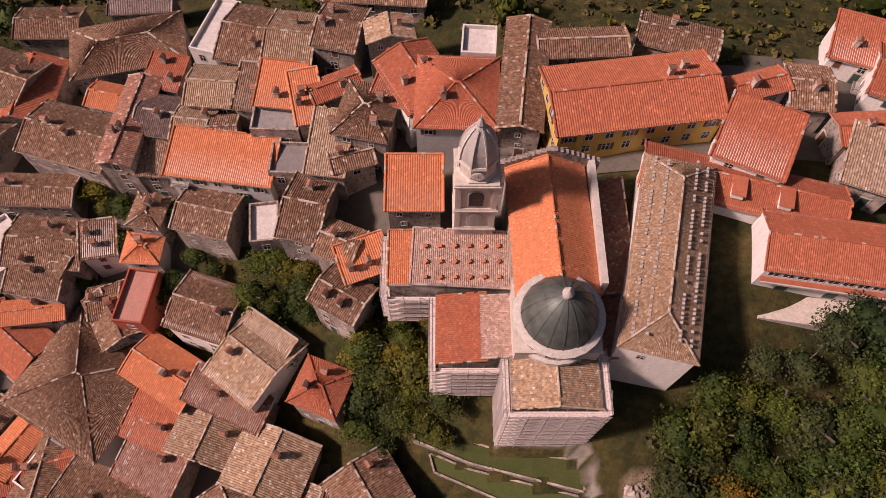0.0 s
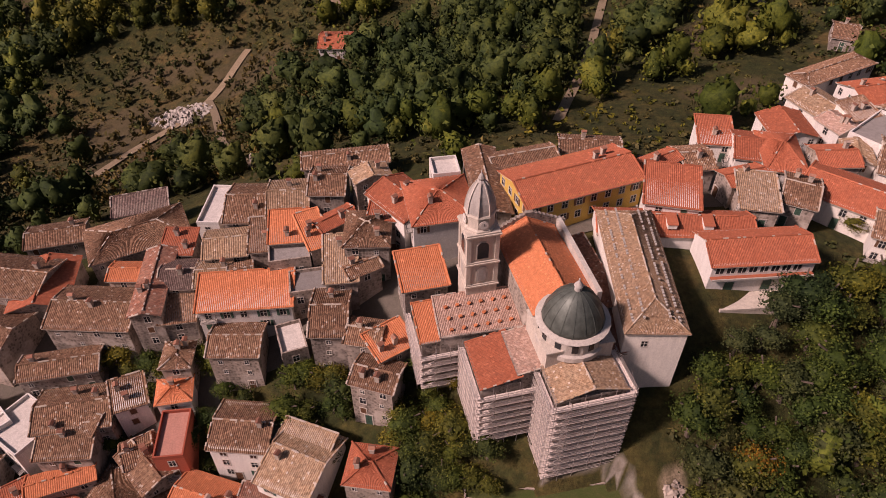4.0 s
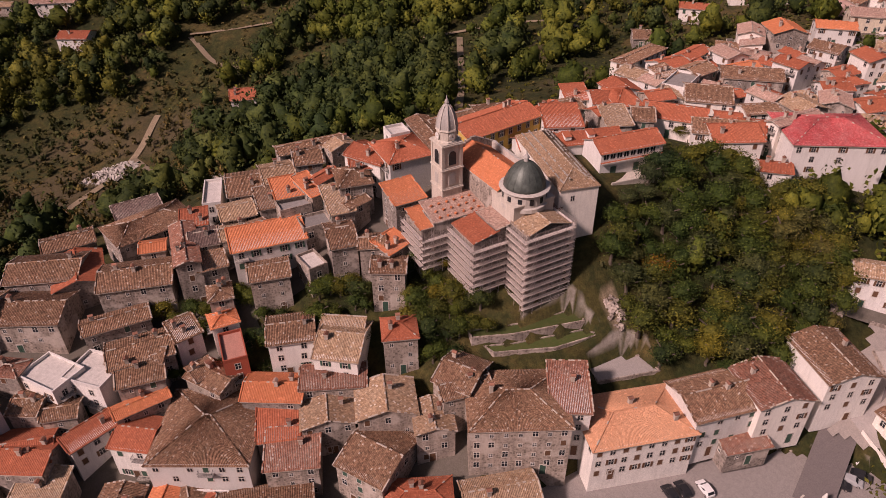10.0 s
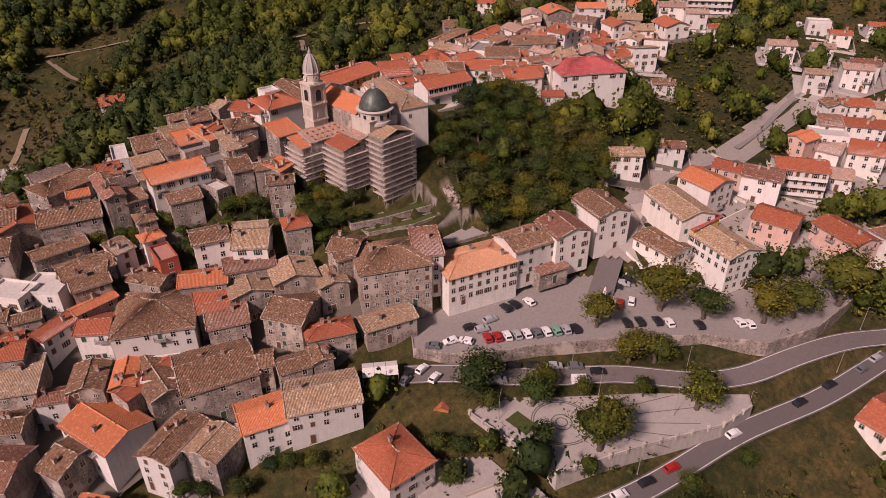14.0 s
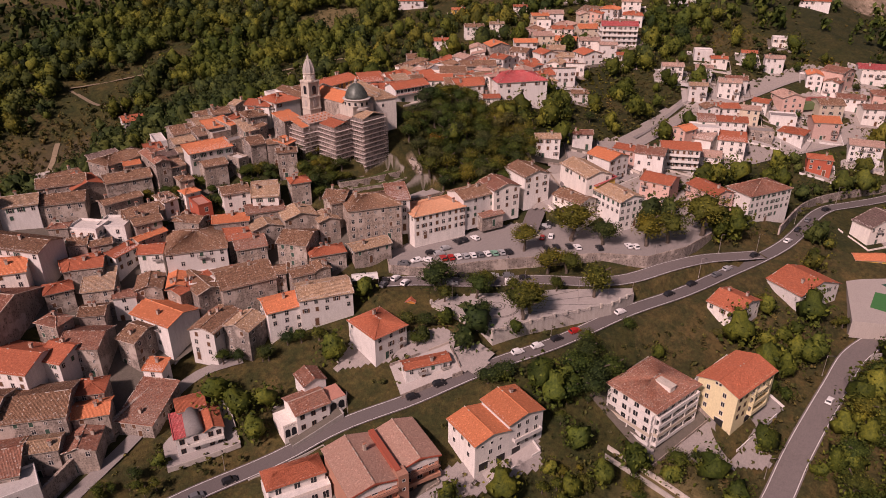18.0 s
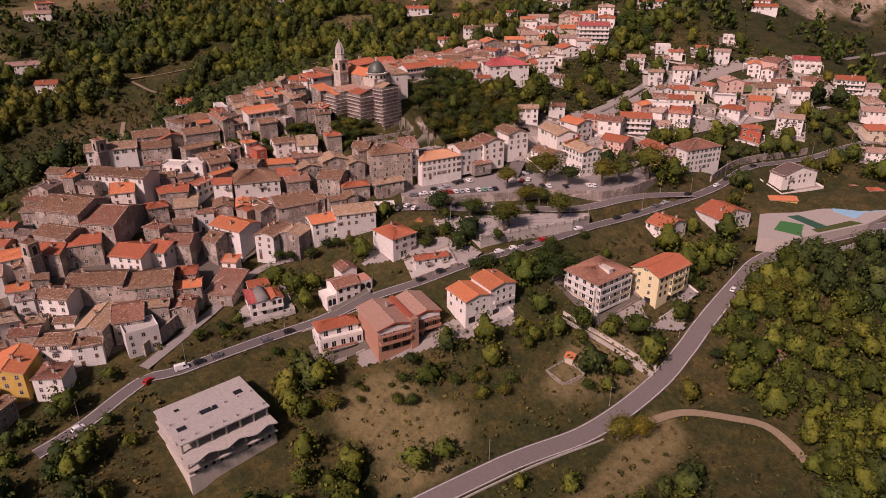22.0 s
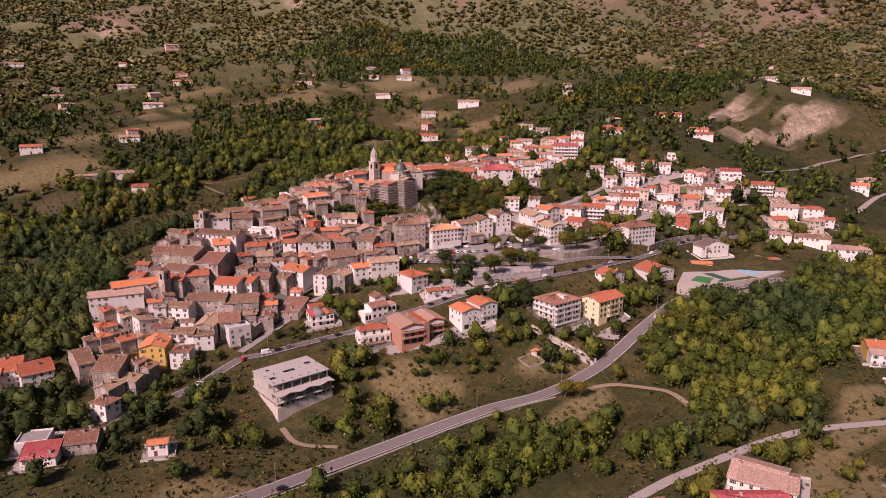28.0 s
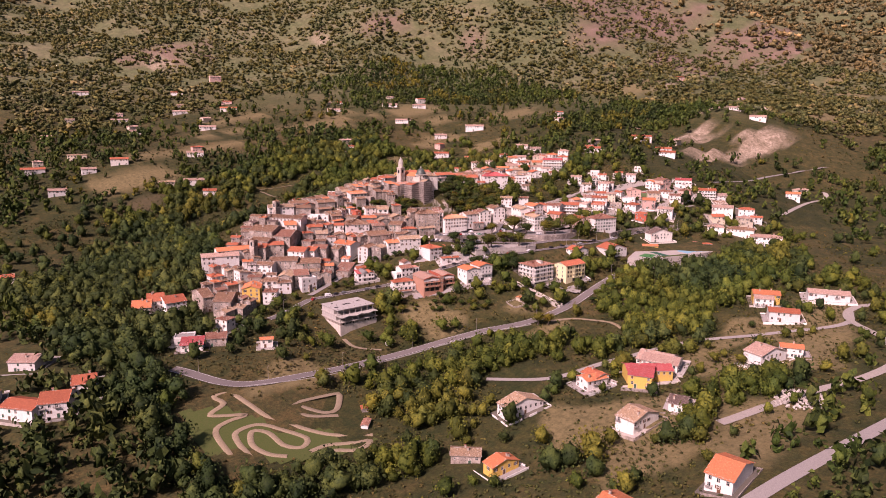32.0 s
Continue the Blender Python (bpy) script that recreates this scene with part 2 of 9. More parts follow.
plain("white_line", (0.62, 0.60, 0.57), 0.7)
plain("tyre", (0.03, 0.03, 0.03), 0.8)
plain("bark", (0.11, 0.085, 0.065), 0.95, 0, 0.35, 6.0)
leafy("leaf_a", (0.030, 0.046, 0.011), (0.056, 0.080, 0.018), (0.098, 0.125, 0.030))
leafy("leaf_b", (0.057, 0.062, 0.013), (0.100, 0.103, 0.020), (0.158, 0.154, 0.032))
leafy("leaf_c", (0.044, 0.050, 0.019), (0.072, 0.078, 0.030), (0.110, 0.112, 0.048))
leafy("leaf_d", (0.022, 0.034, 0.012), (0.046, 0.064, 0.020), (0.084, 0.104, 0.034))
# mountain foliage, its base colours paled to stand in for distance haze
leafy("leaf_hazed_m", (0.150, 0.152, 0.064), (0.190, 0.190, 0.082), (0.230, 0.225, 0.102))
leafy("leaf_hazed_n", (0.225, 0.192, 0.105), (0.270, 0.225, 0.128), (0.310, 0.250, 0.150))
leafy("leaf_hazed_h", (0.270, 0.220, 0.150), (0.315, 0.255, 0.180), (0.355, 0.285, 0.205))
leafy("leaf_g", (0.070, 0.062, 0.026), (0.105, 0.088, 0.038), (0.150, 0.120, 0.056))
leafy("leaf_e", (0.120, 0.060, 0.010), (0.230, 0.105, 0.014), (0.330, 0.165, 0.022))


def ground_material():
    k = Nodes("ground", 0.96)
    g = k.n("NewGeometry")
    p = g.outputs["Position"]
    fields = k.n("TexVoronoi", Scale=0.011)
    warp = k.n("TexNoise", Scale=0.02, Detail=3.0)
    k.l(p, warp.inputs["Vector"])
    wv = k.n("VectorMath", operation="MULTIPLY_ADD")
    k.l(warp.outputs["Color"], wv.inputs[0])
    wv.inputs[1].default_value = (50, 50, 0)
    k.l(p, wv.inputs[2])
    k.l(wv.outputs[0], fields.inputs["Vector"])
    sep = k.n("SeparateColor")
    k.l(fields.outputs["Color"], sep.inputs[0])
    tone = k.ramp(sep.outputs[0], (0.0, (0.036, 0.041, 0.013)), (0.35, (0.062, 0.062, 0.020)), (0.65, (0.092, 0.078, 0.030)), (1.0, (0.150, 0.108, 0.052)))
    n1 = k.ramp(k.noise(p, 0.06, 6, 0.65), (0.38, (0.034, 0.040, 0.013)), (0.55, (0.062, 0.058, 0.021)), (0.72, (0.125, 0.092, 0.046)))
    col = k.mix(0.55, tone, n1)
    col = k.mix(1.0, col, (0.86, 0.84, 0.78), "MULTIPLY")
    n2 = k.ramp(k.noise(p, 0.7, 6, 0.75), (0.30, grey(0.45)), (0.72, grey(1.4)))
    col = k.mix(1.0, col, n2, "MULTIPLY")
    tuft = k.ramp(k.noise(p, 0.16, 5, 0.8), (0.42, (0.62, 0.74, 0.60)), (0.60, (1.25, 1.12, 0.95)))
    col = k.mix(1.0, col, tuft, "MULTIPLY")
    sepz = k.n("SeparateXYZ")
    k.l(p, sepz.inputs[0])
    # wooded mountain flank above the fields, its tones lightened in place of haze
    hi = k.n("MapRange")
    k.l(sepz.outputs[2], hi.inputs[0])
    hi.inputs[1].default_value, hi.inputs[2].default_value = 80.0, 150.0
    flank = k.ramp(k.noise(p, 0.011, 7, 0.72), (0.36, (0.090, 0.100, 0.040)), (0.50, (0.118, 0.118, 0.052)), (0.64, (0.155, 0.138, 0.070)), (0.80, (0.205, 0.165, 0.102)))
    flank = k.mix(1.0, flank, k.ramp(k.noise(p, 0.085, 6, 0.75), (0.36, grey(0.70)), (0.64, grey(1.20))), "MULTIPLY")
    col = k.mix(hi.outputs[0], col, flank)
    nrm = k.n("SeparateXYZ")
    k.l(g.outputs["Normal"], nrm.inputs[0])
    steep = k.ramp(nrm.outputs[2], (0.58, grey(1)), (0.68, grey(0)))
    rock = k.ramp(k.noise(p, 0.3, 6, 0.7), (0.35, (0.20, 0.17, 0.14)), (0.65, (0.42, 0.37, 0.32)))
    col = k.mix(k.math("MULTIPLY", steep, 0.7), col, rock)
    fine = k.ramp(k.noise(p, 0.35, 6, 0.75), (0.32, grey(0.35)), (0.62, grey(1.0)))
    for key, tone in (("dry", (0.185, 0.142, 0.064)), ("soil", (0.088, 0.066, 0.034)), ("heath", (0.19, 0.10, 0.08)), ("rock", (0.40, 0.30, 0.21))):
        at = k.n("Attribute")
        at.attribute_name = key
        if key == "heath":
            tone = k.ramp(k.noise(p, 0.012, 8, 0.78), (0.34, (0.120, 0.108, 0.058)), (0.50, (0.190, 0.122, 0.092)), (0.62, (0.255, 0.155, 0.128)), (0.78, (0.44, 0.35, 0.30)))
        if key == "rock":
            tone = k.ramp(k.noise(p, 0.09, 8, 0.85), (0.40, (0.17, 0.13, 0.085)), (0.52, (0.36, 0.27, 0.19)), (0.64, (0.50, 0.40, 0.30)))
        col = k.mix(k.math("MULTIPLY", at.outputs["Fac"], fine), col, tone)
    k.bump(k.noise(p, 0.9, 6, 0.7), 0.7, 0.6)
    return k.base(col)


ground_material()
plaster("lawn", (0.070, 0.092, 0.022), (0.12, 0.10, 0.04), 0.5)
plaster("town_earth", (0.165, 0.140, 0.115), (0.085, 0.080, 0.055), 0.6)
SPOTS = []


def spot(x, y, z):
    SPOTS.append((x * U, y * U, z * U))


# spot heights of the hill, the valley and the mountain
spot(10, 21, 25)
spot(24, 9, 20)
spot(27, 0, 13)
spot(1, -33, -0.5)
spot(44, -43, 0)
spot(75, -62, 1)
spot(-2, -64, -4)
spot(-18, -38, -6)
spot(-30, -16, -2)
spot(70, -90, -2)
spot(-27, -88, -14)
spot(22, -150, -29)
spot(20, -164, -34)
spot(-11, -168, -38.5)
spot(-62, -160, -43.5)
spot(-25, -186, -43)
spot(-55, -103, -25)
spot(-36, -141, -35)
spot(-99, -48, -28)
spot(-151, -40, -30)
spot(-160, -23, -30)
spot(-154, -118, -51.5)
spot(-175, -84, -45.5)
spot(-229, -86, -43)
spot(-241, -23, -41)
spot(-174, 37, -11)
spot(-125, 85, 17)
spot(-95, 60, 10)
spot(-110, 0, -20)
spot(-64, 44, 8)
spot(-60, 10, -4)
spot(-30, 20, 8)
spot(-57, 130, 16)
spot(-73, 233, -14)
spot(-6, 232, 3)
spot(98, 213, 24)
spot(-71, 344, 14)
spot(-50, 87, 27)
spot(-15, 95, 35)
spot(8, 68, 39)
spot(-30, 62, 28)
spot(22, 45, 43.5)
spot(35, 32, 42)
spot(57, 40, 43.5)
spot(60, 28, 40)
spot(45, 5, 22)
spot(60, -15, 13)
spot(75, 40, 41)
spot(155, 110, 36)
spot(143, 15, 31)
spot(100, 0, 24)
spot(115, -52, 9)
spot(190, -100, -1)
spot(199, -37, 19.5)
spot(223, -34, 26)
spot(177, -38, 18)
spot(215, -109, 1)
spot(245, -125, 3)
spot(270, -84, 20)
spot(326, -135, 18)
spot(120, 15, 35)
spot(87, -44, 7.5)
spot(224, -114, -1)
spot(115, -141, -15)
spot(131, -121, -6)
spot(202, -126, -6)
spot(182, -190, -15)
spot(317, -163, 1)
spot(441, -12, 63)
spot(465, 36, 77)
spot(600, -7, 75)
spot(651, 111, 96)
spot(550, 100, 84)
spot(520, -190, 8)
spot(540, 245, 110)
spot(160, 347, 63)
spot(276, 276, 54)
spot(-13, 480, 55)
spot(-117, 493, 50)
spot(-156, 520, 46)
spot(22, 889, 100)
spot(275, 955, 180)
spot(-206, -271, -64)
spot(-190, -394, -40)
spot(57, -337, -34)
spot(-361, -60, -42)
spot(-94, -296, -47)
spot(25, -325, -37)
spot(-120, -220, -50)
spot(-240, -160, -60)
spot(-330, -180, -62)
spot(-450, -100, -62)
spot(-400, 200, -35)
spot(-250, 120, -28)
spot(-200, 250, -30)
spot(120, -230, -26)
spot(300, -300, -18)
spot(60, 60, 44)
spot(110, 80, 36)
spot(620, 590, 165)
spot(900, 900, 400)
spot(1300, 1300, 680)
spot(620, 1400, 420)
spot(1400, 480, 300)
spot(2000, 300, 380)
spot(1000, 2000, 700)
spot(300, 1900, 480)
spot(2600, 2600, 1200)
spot(2600, -100, 480)
spot(-500, 2500, 560)
spot(-500, 1200, 120)
spot(2600, -1200, 400)
spot(-1200, -1200, -60)
spot(0, -1600, 40)
spot(1000, -1200, 50)
spot(-1800, 500, 0)
spot(-1800, 2500, 300)
spot(5, -48, -4.6)
spot(24, -65, -4.8)
spot(40, -80, -5.2)
spot(-12, -36, -4.6)
spot(700, 60, 122)
spot(800, 130, 132)
spot(770, -30, 112)
spot(660, -50, 84)
spot(1000, 60, 140)
spot(900, -120, 90)
_ax = np.array([[s[0], s[1]] for s in SPOTS], float) / 100.0
_az = np.array([s[2] for s in SPOTS], float)


def _kern(r2):
    return np.where(r2 > 0, r2 * np.log(np.maximum(r2, 1e-9)), 0.0)


_n = len(_ax)
_K = np.zeros((_n + 3, _n + 3))
_K[:_n, :_n] = _kern(((_ax[:, None] - _ax[None]) ** 2).sum(-1)) + np.eye(_n) * 0.01
_K[:_n, _n], _K[:_n, _n + 1:] = 1, _ax
_K[_n:, :_n] = _K[:_n, _n:].T
_W = np.linalg.solve(_K, np.r_[_az, 0, 0, 0])


def land(x, y):
    """Height of the natural ground: a smooth sheet through the spot heights."""
    q = np.stack([np.asarray(x, float).ravel(), np.asarray(y, float).ravel()], 1) / 100.0
    r = np.empty(len(q))
    for i in range(0, len(q), 4000):
        b = q[i:i + 4000]
        r[i:i + 4000] = _kern(((b[:, None] - _ax[None]) ** 2).sum(-1)) @ _W[:_n] + _W[_n] + b @ _W[_n + 1:]
    return r.reshape(np.shape(x)) if np.ndim(x) else float(r[0])


# ---------------------------------------------------------------- mesh tools
def mesh_from(name, verts, faces, mats, idx=None, smooth=False, uv=None):
    me = bpy.data.meshes.new(name)
    me.from_pydata(verts, [], faces)
    for m in mats:
        me.materials.append(MATS[m])
    if idx is not None:
        me.polygons.foreach_set("material_index", np.asarray(idx, np.int32))
    if smooth:
        me.polygons.foreach_set("use_smooth", np.ones(len(faces), bool))
    if uv is not None:
        lay = me.uv_layers.new(name="UVMap")
        loops = np.empty(len(me.loops), np.int32)
        me.loops.foreach_get("vertex_index", loops)
        lay.data.foreach_set("uv", np.asarray(uv, np.float32)[loops].ravel())
    me.update()
    return me


class Build:
    """Collects boxes, rings and sheets into one mesh."""

    def __init__(self):
        self.v, self.f, self.i = [], [], []

    def add(self, verts, faces, mi=0):
        o = len(self.v)
        self.v += [tuple(p) for p in verts]
        self.f += [tuple(o + j for j in f) for f in faces]
        self.i += [mi] * len(faces)
        return self

    def box(self, x0, y0, z0, x1, y1, z1, mi=0, m=None):
        p = [(x, y, z) for z in (z0, z1) for y in (y0, y1) for x in (x0, x1)]
        if m is not None:
            p = [m @ Vector(q) for q in p]
        return self.add(p, [(0, 2, 3, 1), (4, 5, 7, 6), (0, 1, 5, 4), (2, 6, 7, 3), (0, 4, 6, 2), (1, 3, 7, 5)], mi)

    def prism(self, ring, z0, z1, mi=0, cap=True):
        n = len(ring)
        p = [(x, y, z0) for x, y in ring] + [(x, y, z1) for x, y in ring]
        f = [(j, (j + 1) % n, n + (j + 1) % n, n + j) for j in range(n)]
        if cap:
            f += [tuple(range(n, 2 * n)), tuple(range(n - 1, -1, -1))]
        return self.add(p, f, mi)

    def lathe(self, prof, n=16, mi=0, cx=0, cy=0, a0=0.0, sq=1.0):
        p, f = [], []
        for r, z in prof:
            for j in range(n):
                a = a0 + 2 * math.pi * j / n
                p.append((cx + r * math.cos(a), cy + r * math.sin(a) * sq, z))
        for i in range(len(prof) - 1):
            for j in range(n):
                k = (j + 1) % n
                f.append((i * n + j, i * n + k, (i + 1) * n + k, (i + 1) * n + j))
        f.append(tuple(range((len(prof) - 1) * n, len(prof) * n)))
        f.append(tuple(range(n - 1, -1, -1)))
        return self.add(p, f, mi)

    def bar(self, a, b, r, mi=0):
        a, b = Vector(a), Vector(b)
        d = b - a
        q = d.to_track_quat("Z", "Y").to_matrix().to_4x4()
        return self.box(-r, -r, 0, r, r, d.length, mi, Matrix.Translation(a) @ q)

    def mesh(self, name, mats, smooth=False):
        return mesh_from(name, self.v, self.f, mats, self.i, smooth)


def part(name, me, parent, m=None, label=""):
    ob = new(name, me)
    ob.parent = parent
    if m is not None:
        ob.matrix_local = m
    if label:
        ob["label"] = label
    return ob


def heaped(ob):
    """Many small tiles in one part."""
    return tagged(ob, "overlapping clay ridge tiles bedded in pale mortar", kind="stuff")


def thing(name, x, y, z, yaw, label, category, group="", kind=""):
    ob = new(name)
    ob.empty_display_size = 0.5
    ob.matrix_world = pose(x, y, z, 0, 0, yaw)
    return tagged(ob, label, category, group, kind)


def built(name, x, y, z, yaw, label, category, group=""):
    """A thing whose parts are given in units of the plan."""
    ob = thing(name, x * U, y * U, z * U, yaw, label, category, group)
    ob.scale = (U, U, U)
    return ob


# ---------------------------------------------------------------- roads
TERRACES = []
ROADS, ROAD_MAT = [], {"a": "asphalt", "e": "asphalt", "c": "asphalt_pale", "d": "dirt_track"}
ROAD_LABEL = {"e": "steep grey asphalt street between houses", "a": "grey asphalt road with worn pale edges", "c": "pale worn concrete road on the hillside", "d": "bare earth track through the fields"}


def spline(pts, step=3.0):
    p = np.array(pts, float)
    p = np.vstack([2 * p[0] - p[1], p, 2 * p[-1] - p[-2]])
    out = []
    for i in range(1, len(p) - 2):
        n = max(2, int(np.hypot(*(p[i + 1] - p[i])) / step))
        for s in np.arange(n) / n:
            a, b, c, d = p[i - 1:i + 3]
            out.append(0.5 * ((2 * b) + (c - a) * s + (2 * a - 5 * b + 4 * c - d) * s * s + (3 * b - a - 3 * c + d) * s ** 3))
    out.append(p[-2])
    return np.array(out)


def road(name, width, kind, *pts, start=None):
    c = spline([(a * U, b * U) for a, b in pts])
    width *= U
    z = land(c[:, 0], c[:, 1])
    k = min(9, len(z) // 2 * 2 - 1)
    zp = np.r_[[z[0]] * (k // 2), z, [z[-1]] * (k // 2)]
    z = np.convolve(zp, np.ones(k) / k, "valid")
    if start is not None:
        m = min(len(z), 14)
        z[:m] = start * U + (z[m - 1] - start * U) * np.linspace(0, 1, m)
    t = np.gradient(c, axis=0)
    t /= np.linalg.norm(t, axis=1)[:, None]
    nrm = np.stack([-t[:, 1], t[:, 0]], 1)
    ROADS.append((c, z, width, nrm, kind))
    return len(ROADS) - 1


def lay_roads():
    for i, (c, z, w, nrm, kind) in enumerate(ROADS):
        v, f, idx = [], [], []
        cols = (-w / 2, -w / 2 + 0.25, w / 2 - 0.25, w / 2)
        for j in range(len(c)):
            for o in cols:
                v.append((c[j, 0] + nrm[j, 0] * o, c[j, 1] + nrm[j, 1] * o, z[j] + 0.06 + 0.0008 * i))
        for j in range(len(c) - 1):
            for q in range(3):
                f.append((j * 4 + q, j * 4 + q + 1, j * 4 + q + 5, j * 4 + q + 4))
        ob = new("road", mesh_from("road", v, f, [ROAD_MAT[kind]]))
        tagged(ob, ROAD_LABEL[kind], "road", kind="structure")
        if kind == "a":
            line = Build()
            for sgn in (-1, 1):
                vv = []
                for j in range(len(c)):
                    for o in (w / 2 - 0.55, w / 2 - 0.38):
                        vv.append((c[j, 0] + nrm[j, 0] * o * sgn, c[j, 1] + nrm[j, 1] * o * sgn, z[j] + 0.075 + 0.0008 * i))
                line.add(vv, [(2 * j, 2 * j + 1, 2 * j + 3, 2 * j + 2) for j in range(len(c) - 1)])
            part("edge_line", line.mesh("edge_line", ["white_line"]), ob)


def inside(px, py, ring):
    ok = np.zeros(len(px), bool)
    j = len(ring) - 1
    for i in range(len(ring)):
        (xi, yi), (xj, yj) = ring[i], ring[j]
        cross = (yi > py) != (yj > py)
        ok ^= cross & (px < (xj - xi) * (py - yi) / (yj - yi + 1e-12) + xi)
        j = i
    return ok


def terrace(name, label, z, depth, top, side, *pts):
    """Level ground held by walls: the paving on top, a coping, and the wall round it."""
    ring = [(a * U, b * U) for a, b in pts]
    if sum(a[0] * b[1] - b[0] * a[1] for a, b in zip(ring, ring[1:] + ring[:1])) < 0:
        ring.reverse()
    z *= U
    TERRACES.append((ring, z))
    n = len(ring)
    body = Build()
    body.add([(x, y, z - depth * U) for x, y in ring] + [(x, y, z - 0.02) for x, y in ring], [(j, (j + 1) % n, n + (j + 1) % n, n + j) for j in range(n)])
    ob = new(name, body.mesh(name, [side]))
    tagged(ob, label, "terrace", kind="structure")
    part("paving", mesh_from("paving", [(x, y, z) for x, y in ring], [tuple(range(n))], [top]), ob)
    cop = Build()
    for (x0, y0), (x1, y1) in zip(ring, ring[1:] + ring[:1]):
        L = math.hypot(x1 - x0, y1 - y0)
        m = pose(x0, y0, z, 0, 0, math.degrees(math.atan2(y1 - y0, x1 - x0)))
        cop.box(0, -0.05, -0.1, L, 0.2, 0.28, 0, m)
    part("coping", cop.mesh("coping", [side]), ob)
    return ob


def drape(name, label, mat, *pts, lift=0.16, step=2.0, kind="structure", category="ground"):
    """A sheet of other ground laid on the hillside inside an outline."""
    ring = [(a * U, b * U) for a, b in pts]
    xs, ys = [p[0] for p in ring], [p[1] for p in ring]
    gx, gy = np.arange(min(xs), max(xs) + step, step), np.arange(min(ys), max(ys) + step, step)
    X, Y = np.meshgrid(gx, gy)
    ok = inside(X.ravel(), Y.ravel(), ring).reshape(X.shape)
    Z = land(X, Y) + lift
    v, f, ids = [], [], {}
    for j in range(len(gy) - 1):
        for i in range(len(gx) - 1):
            if ok[j, i] and ok[j, i + 1] and ok[j + 1, i] and ok[j + 1, i + 1]:
                q = []
                for a, b in ((j, i), (j, i + 1), (j + 1, i + 1), (j + 1, i)):
                    if (a, b) not in ids:
                        ids[(a, b)] = len(v)
                        v.append((X[a, b], Y[a, b], Z[a, b]))
                    q.append(ids[(a, b)])
                f.append(tuple(q))
    return tagged(new(name, mesh_from(name, v, f, [mat], smooth=True)), label, category, kind=kind)


def long_wall(label, height, thick, mat, *pts, category="wall", name="stone_wall"):
    """A free-standing or retaining wall that follows the ground."""
    c = spline([(a * U, b * U) for a, b in pts], 1.5)
    z = land(c[:, 0], c[:, 1])
    t = np.gradient(c, axis=0)
    t /= np.linalg.norm(t, axis=1)[:, None]
    nx, ny = -t[:, 1] * thick / 2, t[:, 0] * thick / 2
    v, f = [], []
    for i in range(len(c)):
        for s, dz in ((-1, -1.5), (-1, height), (1, height), (1, -1.5)):
            v.append((c[i, 0] + s * nx[i], c[i, 1] + s * ny[i], z[i] + dz))
    for i in range(len(c) - 1):
        for k in range(3):
            f.append((i * 4 + k, i * 4 + k + 1, i * 4 + k + 5, i * 4 + k + 4))
    f += [(0, 1, 2, 3), tuple(len(v) - 1 - k for k in range(4))]
    return tagged(new(name, mesh_from(name, v, f, [mat])), label, category, kind="structure")


road("main", 7, "a", (-206, -39), (-188, -37), (-164, -32), (-151, -38), (-116, -44), (-91, -52), (-72, -58), (-50, -70), (-29, -79), (-1, -90), (34, -98), (63, -108), (90, -114), (133, -122), (181, -121), (202, -129), (232, -145), (276, -160))
road("lower", 9, "a", (-296, -74), (-273, -113), (-227, -124), (-162, -131), (-90, -153), (-56, -166), (-19, -171), (9, -170), (33, -168), (68, -167), (92, -167), (118, -175), (146, -190), (176, -206))
road("parking", 8, "a", (-21, -23), (-8, -34), (7, -49), (26, -64), (40, -80), (53, -90), (72, -97), (92, -105), (114, -118))
road("east", 7, "c", (-216, -388), (-166, -398), (-120, -408), (-59, -421))
road("valley", 5, "c", (-145, -206), (-119, -240), (-71, -254), (-10, -277), (31, -313), (80, -350), (112, -346))
road("lane", 3, "d", (-59, 231), (-56, 217), (-50, 176), (-40, 146))
road("bend", 6, "c", (-121, -350), (-60, -371), (-15, -390), (26, -396), (65, -379), (94, -350), (125, -346), (158, -368))
road("lane", 3, "d", (-10, 314), (-5, 281), (9, 264))
road("lane", 3, "d", (48, 289), (15, 303), (-10, 314))
road("lane", 3, "d", (103, 214), (74, 162), (47, 118))
road("lane", 3, "d", (88, 226), (124, 211), (144, 196), (151, 172))
road("lane", 3, "d", (-103, 158), (-86, 199), (-59, 231), (-41, 263))
road("lane", 4, "d", (-39, -178), (-22, -186), (-12, -201), (-7, -212), (-11, -223), (-16, -230))
road("lane", 3, "d", (-175, -91), (-176, -106), (-162, -120))
road("up", 5, "c", (-161, -27), (-146, -22), (-122, -14), (-105, -7), (-92, -5), (-78, -11))
road("square", 8, "e", (46, -42), (69, -32), (84, -29), (96, -26), (109, -22), (126, -27), (146, -35), start=0.4)
road("fork", 7, "c", (144, -35), (171, -35), (199, -35), (247, -49), (289, -60), (327, -79))
road("lane", 5, "c", (152, -30), (175, -29), (198, -27), (228, -26))
road("mid", 6, "c", (165, -71), (203, -82), (234, -96), (262, -111), (296, -128))
road("far", 7, "c", (390, -106), (470, -117), (531, -121), (595, -140), (655, -165))
road("far2", 6, "c", (386, -194), (485, -189), (530, -195), (552, -188), (552, -177))
